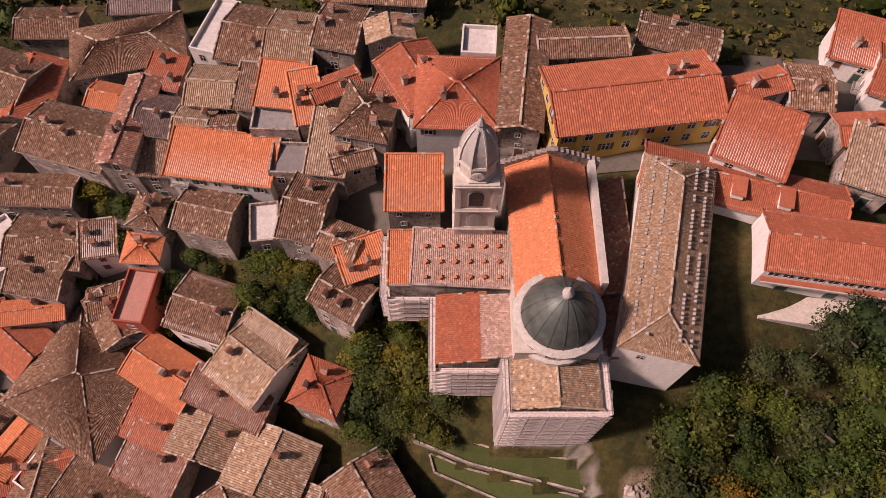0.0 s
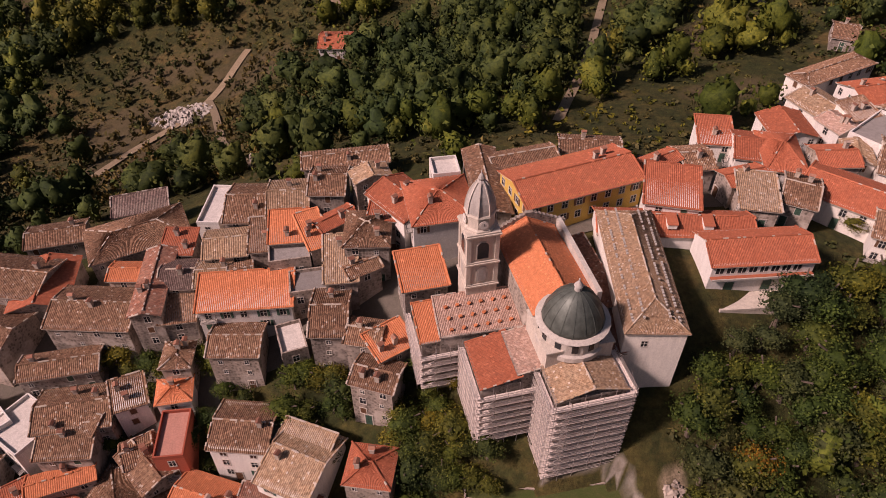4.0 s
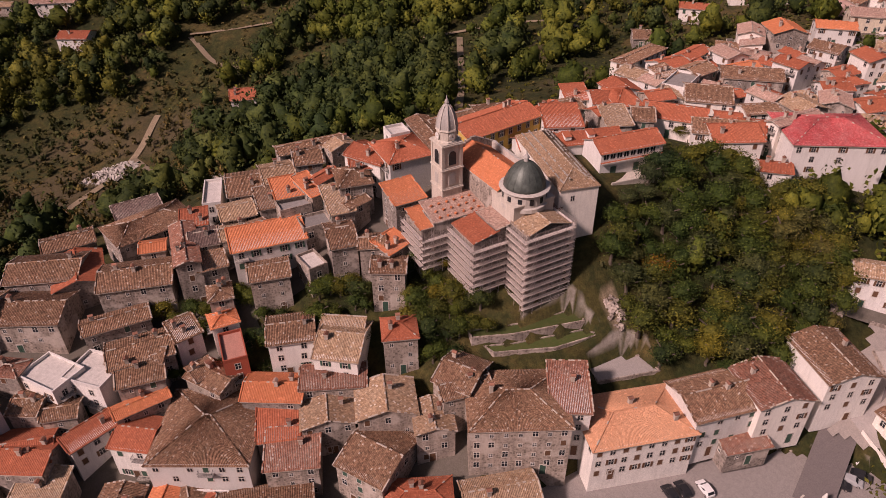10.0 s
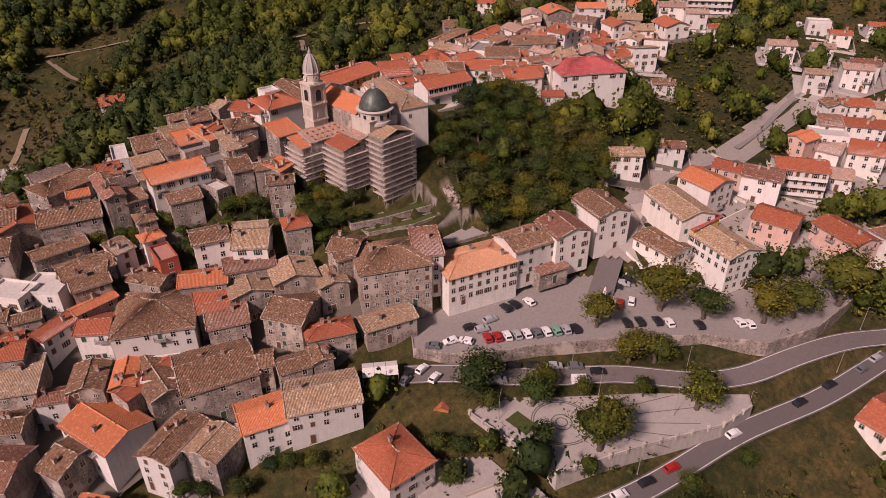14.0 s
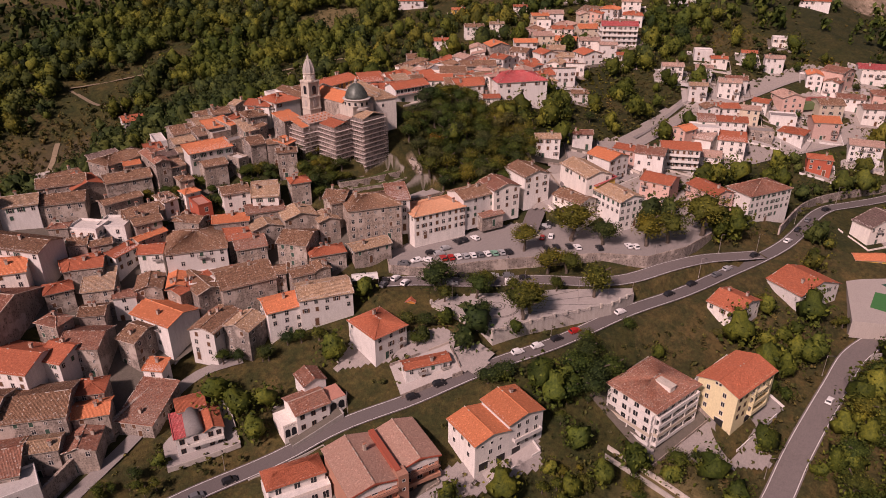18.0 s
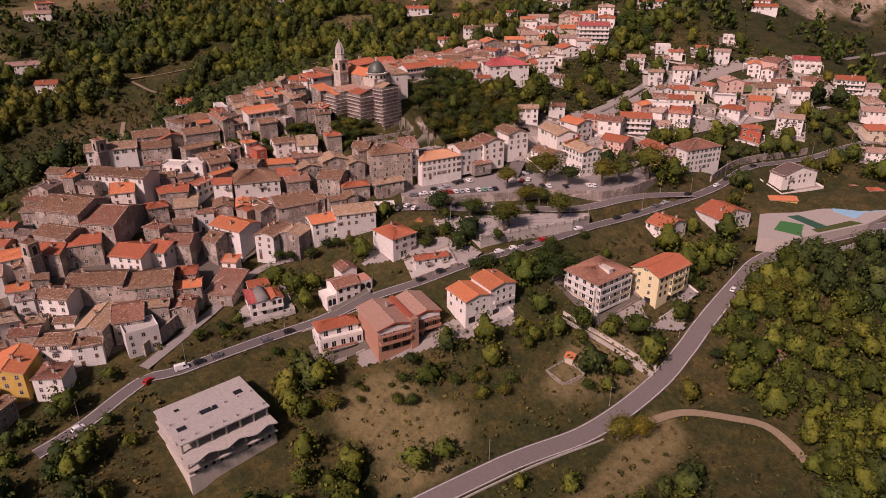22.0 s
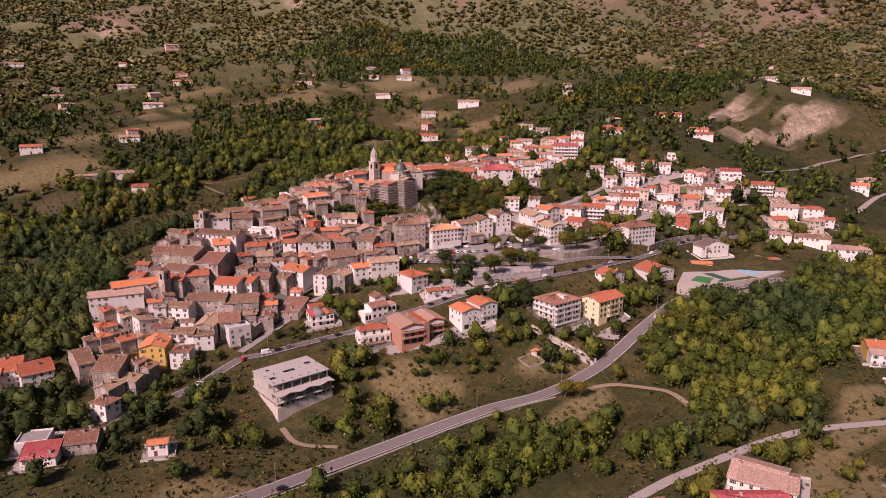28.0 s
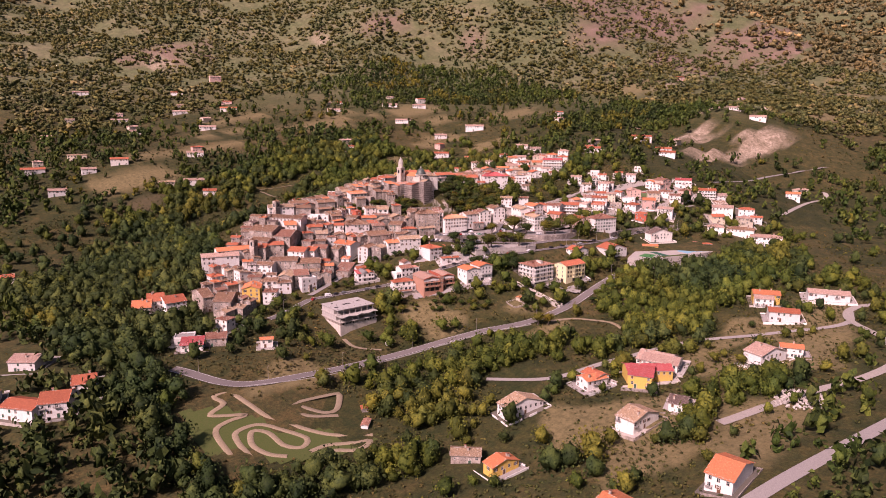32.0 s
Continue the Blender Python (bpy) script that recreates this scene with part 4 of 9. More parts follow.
def window_mesh(style):
    """Window in the xz plane, facing -y, sill at z = 0; stone surround, frame, recessed pane, shutters."""
    w, h = (0.95, 1.35) if style != 3 else (0.62, 0.80)
    t = 0.12
    xs = [-w / 2 - t, -w / 2, -0.035, 0.035, w / 2, w / 2 + t]
    zs = [-0.14, 0.0, h * 0.6, h * 0.6 + 0.05, h, h + t]
    if style == 1:
        xs = [-w / 2 - 0.52] + xs + [w / 2 + 0.52]

    def cell(i, j):
        if style == 1:
            if i in (0, 6):
                return (0.09, 3) if 0 < j < 4 else (-0.045, 0)
            i -= 1
        if j == 0:
            return 0.07, 0
        if j == 4 or i in (0, 4):
            return 0.045, 0
        if style == 2:
            return (0.03, 3) if i != 2 else (0.018, 3)
        if i == 2 or j == 2:
            return 0.02, 2
        return 0.005, 1

    return relief(xs, zs, cell)


WIN = {}
for _st in range(4):
    for _sh in ("wood_brown", "wood_green"):
        WIN[(_st, _sh)] = window_mesh(_st).mesh("window", ["stone_light", "glass_and_shade", "frame_white", _sh])


def door_mesh(mat):
    B = Build()
    w, h = 1.1, 2.15
    for s in (-1, 1):
        B.box(s * (w / 2 + 0.09) - 0.09, -0.06, -0.4, s * (w / 2 + 0.09) + 0.09, 0.05, h, 0)
    B.box(-w / 2 - 0.18, -0.06, h, w / 2 + 0.18, 0.05, h + 0.2, 0)
    B.box(-w / 2, -0.02, -0.4, w / 2, 0.05, h, 1)
    for s in (-1, 1):
        for z in (0.15, 1.15):
            B.box(s * w / 4 - 0.19, -0.04, z, s * w / 4 + 0.19, -0.02, z + 0.8, 1)
    B.box(-0.09, -0.07, 1.0, -0.04, -0.02, 1.12, 2)
    return B.mesh("door", ["stone_light", mat, "iron"])


DOORS = [door_mesh("wood_brown"), door_mesh("wood_green")]


def balcony_mesh(w=2.6):
    B = Build()
    B.box(-w / 2, -1.0, -0.14, w / 2, 0, 0, 0)
    for i in range(int(w / 0.18) + 1):
        x = -w / 2 + 0.04 + i * (w - 0.08) / int(w / 0.18)
        B.box(x - 0.012, -0.97, 0, x + 0.012, -0.945, 0.95, 1)
    for s in (-1, 1):
        for i in range(5):
            B.box(s * (w / 2 - 0.03) - 0.012, -0.95 + i * 0.2, 0, s * (w / 2 - 0.03) + 0.012, -0.925 + i * 0.2, 0.95, 1)
        B.box(s * (w / 2 - 0.03) - 0.02, -0.98, 0.93, s * (w / 2 - 0.03) + 0.02, 0, 0.98, 1)
    B.box(-w / 2, -0.98, 0.93, w / 2, -0.94, 0.98, 1)
    return B.mesh("balcony", ["concrete", "iron"])


CHIM, BALC = chimney_mesh(), balcony_mesh()
ROOF_WORD = {"b": "weathered brown clay tile", "m": "dark red-brown tile", "t": "pale tan clay tile", "d": "dark brown tile", "r": "red tile",
             "o": "bright orange tile", "e": "smooth peach tile", "c": "faded crimson tile", "q": "pale pinkish tile"}
FLAT_WORD = {"w": "whitish flat roof terrace", "g": "grey concrete flat roof", "p": "pink tiled roof terrace", "d": "dark sheet roof"}
WALL_WORD = {"s": "rubble-stone", "w": "white plastered", "c": "cream plastered", "y": "ochre yellow", "p": "pink plastered", "r": "rust-red", "k": "brick-red", "l": "pale yellow"}


def gable_walls(kind, w, d, zb, ze, rise, wall):
    B = Build()
    x, y = w / 2, d / 2
    if kind in "hf":
        B.box(-x, -y, zb, x, y, ze)
    elif kind == "s":
        p = [(-x, -y, zb), (x, -y, zb), (x, y, zb), (-x, y, zb), (-x, -y, ze - 0.02), (x, -y, ze - 0.02), (x, y, ze + rise - 0.12), (-x, y, ze + rise - 0.12)]
        B.add(p, [(0, 1, 5, 4), (1, 2, 6, 5), (2, 3, 7, 6), (3, 0, 4, 7), (4, 5, 6, 7), (3, 2, 1, 0)])
    else:
        p = [(-x, -y, zb), (x, -y, zb), (x, y, zb), (-x, y, zb), (-x, -y, ze - 0.02), (x, -y, ze - 0.02), (x, y, ze - 0.02), (-x, y, ze - 0.02), (-x, 0, ze + rise - 0.15), (x, 0, ze + rise - 0.15)]
        B.add(p, [(0, 1, 5, 4), (2, 3, 7, 6), (1, 2, 6, 9, 5), (3, 0, 4, 8, 7), (4, 5, 9, 8), (6, 7, 8, 9), (3, 2, 1, 0)])
    return B.mesh("wall", [wall])


def house(x, y, yaw, w, d, h, style, extra=""):
    """A house with its eaves h above the ground at its middle; style: roof shape, roof colour, wall colour."""
    kind, rc, wc = style
    x, y, w, d, h = x * U, y * U, w * U, d * U, h * U
    rng = random.Random(int(x * 37 + y * 101))
    if kind == "y":
        kind, yaw, w, d = "x", yaw + 90, d, w
    z = float(land(x, y))
    co, si = math.cos(radians(yaw)), math.sin(radians(yaw))
    corner = [land(x + sx * w / 2 * co - sy * d / 2 * si, y + sx * w / 2 * si + sy * d / 2 * co) - z for sx in (-1, 1) for sy in (-1, 1)]
    zb = min(min(corner), 0) - (5.0 if extra else 1.2)
    word = (FLAT_WORD if kind == "f" else ROOF_WORD)[rc if rc in (FLAT_WORD if kind == "f" else ROOF_WORD) else "b"]
    label = "%s house with %s%s" % (WALL_WORD[wc], ("a " if kind == "f" else "a "), word + ("" if kind == "f" else " roof"))
    old = kind != "f" and rc in "bmtd" and wc == "s"
    ob = thing("stone_house" if old else "house", x, y, z, yaw, label, "house", "houses of the hill town")
    HOUSES.append((x, y, 0.45 * math.hypot(w, d)))
    FOOT.append((x, y, co, si, w, d))
    rise = (d / 2 * 0.32 if kind in "xh" else d * 0.22) if kind != "f" else 0
    rise = min(rise, 3.4)
    part("wall", gable_walls(kind, w, d, zb, h, rise, "wall_" + wc), ob)
    if kind == "f":
        B = Build()
        B.box(-w / 2 + 0.25, -d / 2 + 0.25, h, w / 2 - 0.25, d / 2 - 0.25, h + 0.12, 0)
        part("roof_deck", B.mesh("roof_deck", ["flat_" + (rc if rc in "wgp" else "g")]), ob)
        B = Build()
        for a in ((-w / 2, -d / 2, w / 2, -d / 2 + 0.25), (-w / 2, d / 2 - 0.25, w / 2, d / 2), (-w / 2, -d / 2 + 0.25, -w / 2 + 0.25, d / 2 - 0.25), (w / 2 - 0.25, -d / 2 + 0.25, w / 2, d / 2 - 0.25)):
            B.box(a[0], a[1], h - 0.01, a[2], a[3], h + 0.75)
        part("parapet", B.mesh("parapet", ["wall_" + wc]), ob)
    else:
        me, caps = roof_mesh(kind, w, d, "tile_" + rc, rise, rng)
        r = part("roof", me, ob, pose(0, 0, h))
        heaped(part("ridge_tiles", ridge_mesh(caps, "tile_" + rc, rng), r))
        for _ in range(rng.choice((0, 1, 1, 2))):
            cx, cy = rng.uniform(-0.35, 0.35) * w, rng.uniform(-0.3, 0.3) * d
            hz = rise * (1 - abs(cy) / (d / 2)) if kind != "s" else rise * (cy / d + 0.5)
            part("chimney", CHIM, r, pose(cx, cy, hz + 0.15, 0, 0, rng.choice((0, 90))))
    # windows and doors on the sides that face the valley
    shutter = rng.choice(("wood_brown", "wood_green", "wood_brown"))
    near = math.hypot(x + 20, y) < 250
    cap = 9 if near else 5
    if extra in ("inn", "arcade", "school", "flats"):
        cap = 30
    made = 0
    sides = []
    for a, L, off in ((0, w, d / 2), (90, d, w / 2), (180, w, d / 2), (270, d, w / 2)):
        na = radians(yaw + a - 90)
        facing = math.cos(na) * -0.75 + math.sin(na) * -0.66
        sides.append((facing, a, L, off))
    sides.sort(reverse=True)
    doored = False
    for facing, a, L, off in sides[:2]:
        if facing < -0.1 or made >= cap:
            continue
        m0 = pose(0, 0, 0, 0, 0, a)
        mid = m0 @ Vector((0, -off, 0))
        gz = land(x + mid.x * co - mid.y * si, y + mid.x * si + mid.y * co) - z
        floors = max(1, int((h - gz) / 2.6))
        floors = min(floors, 5)
        n = max(1, int((L - 0.8) / (2.3 if extra else 2.7)))
        for fl in range(floors):
            for i in range(n):
                if made >= cap or (rng.random() < 0.16 and not extra):
                    continue
                wx = (i + 0.5) / n * L - L / 2 + (0 if extra else rng.uniform(-0.25, 0.25))
                wz = h - 2.0 - fl * 2.6 + (0 if extra else rng.uniform(-0.15, 0.15))
                if wz < gz + 0.4:
                    if not doored:
                        part("door", DOORS[rng.randint(0, 1)], ob, m0 @ pose(wx, -off, gz + 0.1))
                        doored = True
                    continue
                st = rng.choice((0, 0, 3, 3, 3, 2)) if wc == "s" else rng.choice((0, 0, 0, 1, 2))
                part("window", WIN[(st, shutter)], ob, m0 @ pose(wx, -off, wz))
                made += 1
                if wc != "s" and not extra and rng.random() < 0.10:
                    part("balcony", BALC, ob, m0 @ pose(wx, -off, wz - 0.1))
        if not doored and floors:
            part("door", DOORS[rng.randint(0, 1)], ob, m0 @ pose(rng.uniform(-0.3, 0.3) * L, -off, gz + 0.1))
            doored = True
    if extra == "flats":
        for a, L, off in ((0, w, d / 2), (270, d, w / 2)):
            for fl in range(4):
                B = Build()
                B.box(-L / 2 + 0.3, -1.2, -0.16, L / 2 - 0.3, 0, 0, 0)
                B.box(-L / 2 + 0.3, -1.2, 0, L / 2 - 0.3, -1.1, 0.85, 0)
                part("balcony", B.mesh("balcony", ["wall_w"]), ob, pose(0, 0, 0, 0, 0, a) @ pose(0, -off, h - 2.6 - fl * 2.6))
    return ob


house(-65.8, 115.2, 4, 13.0, 6.2, 8.0, "sds")
house(-64.4, 100.0, 14, 22.3, 13.1, 8.0, "hbs")
house(-84.9, 91.5, -3, 12.3, 15.2, 7.0, "yrs")
house(-86.1, 111.5, 1, 13.3, 8.4, 7.0, "xbs")
house(-58.3, 78.4, -7, 6.0, 19.4, 11.0, "yms")
house(-71.3, 78.6, -16, 17.5, 11.9, 9.0, "xbs")
house(-53.0, 79.6, -10, 7.2, 8.6, 9.0, "xds")
house(-53.6, 71.9, -4, 6.9, 6.9, 8.0, "sbs")
house(-53.4, 89.6, -14, 6.7, 6.6, 8.0, "srs")
house(-42.6, 84.5, -5, 8.8, 9.0, 8.0, "xts")
house(-45.7, 77.3, -7, 6.7, 7.5, 8.0, "xts")
house(-39.8, 74.9, 3, 4.5, 5.9, 8.0, "xbs")
house(-45.4, 101.6, -16, 5.2, 14.1, 7.0, "fww")
house(-37.1, 96.3, -12, 9.0, 13.9, 8.0, "xbs")
house(-34.8, 82.1, -7, 4.5, 8.6, 8.0, "sbs")
house(-38.9, 68.6, -8, 18.7, 8.5, 9.0, "sow")
house(-28.6, 80.6, -7, 7.7, 8.2, 9.0, "sos")
house(-29.2, 75.0, -2, 8.6, 6.1, 8.0, "fgs")
house(-23.5, 77.1, 13, 4.5, 9.5, 9.0, "sos")
house(-27.9, 92.5, -7, 8.6, 13.5, 8.0, "xts")
house(-18.5, 92.8, -13, 7.6, 10.3, 9.0, "xbs")
house(-13.3, 105.8, -4, 20.5, 6.9, 7.0, "xbs")
house(-9.2, 89.5, 9, 8.1, 4.5, 10.0, "yts")
house(-7.3, 78.0, -20, 6.6, 8.8, 9.0, "srs")
house(-18.7, 79.4, 26, 8.6, 4.5, 9.0, "xrs")
house(-12.5, 72.6, -12, 8.9, 10.8, 10.0, "hbs")
house(-19.0, 68.2, -7, 6.2, 11.2, 8.0, "sts")
house(-15.2, 65.8, 17, 6.7, 4.5, 8.0, "xbs")
house(-26.1, 67.9, -2, 7.9, 6.5, 6.0, "fgs")
house(-22.7, 57.8, -12, 6.6, 12.1, 9.0, "xbs")
house(-31.1, 57.7, 7, 5.2, 7.8, 6.0, "fws")
house(-16.7, 51.4, -23, 6.3, 6.3, 9.0, "xbs")
house(-12.6, 48.4, 21, 7.5, 5.9, 8.0, "sos")
house(-16.0, 42.9, -30, 8.1, 6.8, 10.0, "xbs")
house(2.8, 73.3, -2, 13.0, 14.2, 11.0, "hrw")
house(-3.8, 78.2, 29, 10.1, 12.3, 10.0, "yrw")
house(6.6, 84.1, -4, 6.0, 6.3, 10.0, "fww")
house(14.0, 77.0, -7, 6.9, 22.5, 9.0, "ybs")
house(24.3, 83.8, 3, 14.7, 5.8, 8.0, "xbs")
house(41.8, 86.8, -18, 13.4, 6.9, 6.0, "xbs")
house(48.5, 61.5, -25, 10.4, 10.6, 7.0, "srw")
house(50.4, 73.3, 16, 12.1, 4.5, 7.0, "xrw")
house(60.9, 74.1, -7, 6.4, 8.8, 7.0, "xbs")
house(74.6, 87.5, -20, 7.8, 9.1, 6.0, "srw")
house(83.1, 73.9, -22, 8.6, 15.6, 8.0, "hrw")
house(78.9, 79.0, -26, 7.4, 11.7, 7.0, "xrw")
house(67.7, 59.6, -22, 7.6, 9.8, 6.0, "sts")
house(78.1, 59.2, -38, 6.4, 11.1, 7.0, "xbs")
house(68.2, 65.8, 3, 8.9, 5.8, 7.0, "xrs")
house(-79.1, 69.4, -2, 15.3, 6.5, 8.0, "xbs")
house(-75.7, 59.6, -4, 14.5, 10.3, 8.0, "xbs")
house(-64.0, 48.7, 13, 5.2, 6.2, 7.0, "xbs")
house(-56.0, 47.9, -7, 5.7, 10.5, 9.0, "fpr")
house(-42.1, 45.0, -18, 10.8, 10.5, 8.0, "xbw")
house(-31.8, 37.9, -34, 10.3, 7.8, 7.0, "stw")
house(-19.9, 29.9, -21, 8.0, 7.8, 9.0, "hrs")
house(-103.3, 46.5, -31, 10.7, 9.9, 9.0, "xrs")
house(-103.6, 38.1, -31, 10.4, 12.2, 8.0, "sts")
house(-89.5, 28.8, -31, 9.2, 11.3, 9.0, "ybs")
house(-81.2, 24.4, -31, 6.2, 12.1, 9.0, "yos")
house(-73.4, 19.7, -31, 9.3, 10.6, 8.0, "fww")
house(-63.9, 12.5, -31, 11.1, 9.7, 9.0, "xbs")
house(-53.7, 4.6, -31, 11.7, 7.4, 9.0, "xbs")
house(-66.2, 34.9, -29, 22.2, 22.0, 9.0, "hbw")
house(-90.6, 46.4, 20, 11.2, 4.5, 8.0, "srw")
house(-81.1, 41.8, -37, 8.9, 9.8, 8.0, "xrw")
house(-78.9, 47.8, 7, 12.1, 4.5, 8.0, "xos")
house(-95.4, 62.4, -55, 12.1, 8.9, 8.0, "fww")
house(-86.3, 59.1, -46, 11.1, 10.2, 8.0, "fww")
house(-101.3, 58.6, -31, 6.6, 7.4, 7.0, "xbs")
house(-95.3, 53.7, -17, 7.4, 5.6, 8.0, "xbs")
house(-76.6, 55.8, -9, 10.3, 12.8, 8.0, "xbs")
house(-76.1, 58.9, -27, 12.9, 7.7, 8.0, "xbs")
house(-61.9, 46.1, -58, 10.9, 7.8, 7.0, "xbs")
house(-32.3, 35.9, -37, 10.5, 14.0, 8.0, "xtw")
house(-50.2, 35.3, -31, 13.6, 8.9, 8.0, "xos")
house(-37.6, 29.7, -24, 15.0, 6.2, 8.0, "sms")
house(-52.5, 27.3, -20, 9.1, 8.5, 8.0, "srs")
house(-41.6, 24.3, -18, 12.0, 8.9, 8.0, "yts")
house(-29.2, 18.8, -20, 13.4, 10.6, 9.0, "yts")
house(-35.1, 10.5, -59, 12.2, 15.3, 8.0, "xbs")
house(-31.3, -1.8, -25, 13.9, 8.0, 7.0, "hrs")
house(-51.7, 20.2, -23, 11.5, 9.7, 9.0, "sms")
house(-11.8, 13.9, -57, 9.0, 11.2, 9.0, "xbs")
house(-13.1, 11.0, -12, 11.4, 7.0, 10.0, "xbs")
house(-21.5, 10.1, -20, 8.7, 9.2, 8.0, "yts")
house(-4.7, 1.8, -27, 22.0, 17.4, 11.0, "hbs", "arcade")
house(6.7, -2.2, -31, 8.5, 12.7, 11.0, "smw")
house(18.6, -11.2, -17.5, 24.4, 15.2, 8.0, "hew", "inn")
house(37.5, -16.9, -13, 16.7, 12.9, 10.0, "xbw")
house(-15.5, -9.2, -17, 16.0, 7.8, 5.0, "xts")
house(40.3, -25.6, -17, 10.9, 5.2, 4.0, "sms")
house(119.9, 25.3, -32, 27.2, 22.0, 11.0, "hcw")
house(115.5, 33.8, -2, 18.4, 4.5, 11.0, "xqw")
house(104.8, 40.1, -48, 7.6, 13.7, 7.0, "xrw")
house(102.0, 46.9, -46, 7.3, 12.9, 7.0, "xrw")
house(90.5, 57.7, -51, 18.9, 13.0, 7.0, "xrw")
house(96.9, 44.0, -40, 18.0, 12.6, 7.0, "xbw")
house(144.1, 74.0, -41, 20.8, 13.0, 8.0, "xbs")
house(-42.0, -43.8, -95, 15.9, 13.8, 9.0, "hrw")
house(-39.5, -65.5, -26, 15.8, 5.3, 4.0, "xrw")
house(69.6, -125.7, -97, 12.4, 16.7, 6.0, "xrw")
house(107.5, -138.8, -109, 16.0, 23.3, 6.0, "xrw")
house(180.4, -147.9, -115, 9.9, 26.0, 9.0, "xdw")
house(-198.5, -2.4, -37, 13.5, 17.6, 10.0, "yoy")
house(-146.7, 60.5, -61, 23.0, 22.6, 8.0, "xbs")
house(-136.0, 46.7, -55, 18.2, 26.0, 8.0, "xms")
house(-120.5, 67.1, -59, 32.1, 12.9, 8.0, "xbw")
house(-114.8, 89.2, -24, 23.5, 13.0, 9.0, "xtw")
house(-91.6, 94.3, -21, 17.7, 12.4, 9.0, "xbs")
house(-97.1, 82.1, -27, 18.3, 12.8, 8.0, "xbs")
house(-124.4, 57.9, -27, 10.2, 15.7, 8.0, "xow")
house(-104.6, 49.9, -15, 13.5, 11.4, 7.0, "xrs")
house(-136.4, 24.6, -56, 15.1, 17.0, 8.0, "xrw")
house(-125.0, 20.2, -62, 9.6, 14.9, 9.0, "xrw")
house(-117.1, 20.8, -46, 13.1, 14.1, 9.0, "xms")
house(-91.4, 15.6, -75, 18.8, 14.3, 9.0, "xow")
house(-101.9, 13.9, -68, 7.6, 13.6, 9.0, "xbs")
house(-78.1, 19.9, -75, 6.9, 16.8, 9.0, "yrs")
house(-75.4, 18.3, -4, 9.9, 18.6, 9.0, "ybs")
house(-61.8, 10.4, -16, 20.1, 18.1, 9.0, "xbs")
house(-80.1, 1.3, -63, 9.9, 16.4, 9.0, "ybw")
house(-59.2, -10.1, -18, 13.2, 11.9, 9.0, "xow")
house(-45.0, -16.9, -27, 19.5, 13.7, 9.0, "xtw")
house(-157.7, 49.3, -64, 17.6, 13.8, 8.0, "xbs")
house(-152.2, 39.7, -25, 14.4, 12.8, 8.0, "xrs")
house(-163.7, 42.5, -46, 11.2, 13.8, 8.0, "xrs")
house(-172.0, 20.1, -54, 14.1, 11.3, 8.0, "xbw")
house(-155.7, 18.3, -41, 23.2, 14.3, 8.0, "xbs")
house(-139.0, 7.2, -33, 19.8, 18.2, 9.0, "xbs")
house(-165.5, -1.3, -46, 11.3, 19.3, 9.0, "yts")
house(-154.0, -3.4, -27, 11.6, 18.0, 8.0, "xms")
house(-180.9, 0.2, -39, 13.3, 11.6, 8.0, "xbw")
house(-172.9, -7.7, -28, 11.0, 9.8, 8.0, "xbw")
house(-155.1, -14.3, -11, 12.8, 10.0, 9.0, "fww")
house(-111.9, -8.3, -56, 12.5, 17.8, 4.0, "sms")
house(-272.9, 30.2, -25, 12.9, 20.9, 8.0, "xos")
house(-260.7, 35.0, -21, 11.8, 22.5, 8.0, "xrw")
house(-253.3, 21.6, -7, 15.1, 20.5, 9.0, "xrw")
house(-232.3, 14.5, -6, 8.0, 26.0, 9.0, "xbs")
house(-220.4, -2.4, -45, 13.4, 26.0, 9.0, "xbs")
house(-237.0, -30.9, -68, 10.3, 9.2, 9.0, "hmw")
house(-254.6, -52.4, -31, 13.5, 14.9, 6.0, "xms")
house(-232.3, -80.8, -31, 8.3, 5.5, 6.0, "xow")
house(-270.5, -37.1, -31, 13.3, 11.4, 5.0, "fgw")
house(-272.3, -52.7, -32, 14.3, 10.7, 5.0, "scw")
house(-197.9, 51.5, -22, 30.0, 13.0, 11.0, "xqw")
house(-184.0, 53.6, -15, 29.7, 13.0, 9.0, "xow")
house(-112.7, -265.0, -17, 15.3, 11.3, 6.0, "xow")
house(-84.1, -286.9, -45, 28.0, 13.0, 8.0, "xcy")
house(-61.9, -285.0, -74, 22.5, 17.3, 6.0, "xqw")
house(-178.2, -379.5, -88, 12.0, 23.5, 7.0, "xow")
house(-226.1, -353.1, -94, 13.9, 20.2, 7.0, "xow")
house(-213.7, -278.5, -102, 7.7, 16.8, 6.0, "xoy")
house(-215.8, -255.6, -49, 15.8, 10.2, 5.0, "xts")
house(-90.5, -286.9, -66, 14.1, 21.4, 8.0, "xcy")
house(-107.5, -264.0, -100, 12.8, 11.5, 6.0, "xrw")
house(-160.8, -247.7, -105, 10.4, 26.0, 6.0, "xtw")
house(-141.9, -313.7, -97, 12.0, 21.6, 7.0, "xtw")
house(-111.7, -322.3, -71, 9.6, 14.1, 5.0, "xdw")
house(-60.7, -280.9, -78, 21.2, 21.3, 6.0, "xqw")
house(-19.9, -333.6, -107, 13.4, 23.7, 8.0, "xqw")
house(-0.9, -342.8, -63, 13.3, 9.3, 7.0, "xow")
house(89.2, -289.9, -61, 13.8, 9.7, 7.0, "xqw")
house(68.2, -312.7, -62, 20.9, 13.0, 7.0, "xrw")
house(97.4, -288.3, -61, 19.5, 13.0, 8.0, "xoy")
house(131.2, -323.8, -65, 29.6, 13.0, 6.0, "xqw")
house(-357.2, -201.5, -49, 19.3, 13.0, 7.0, "xrw")
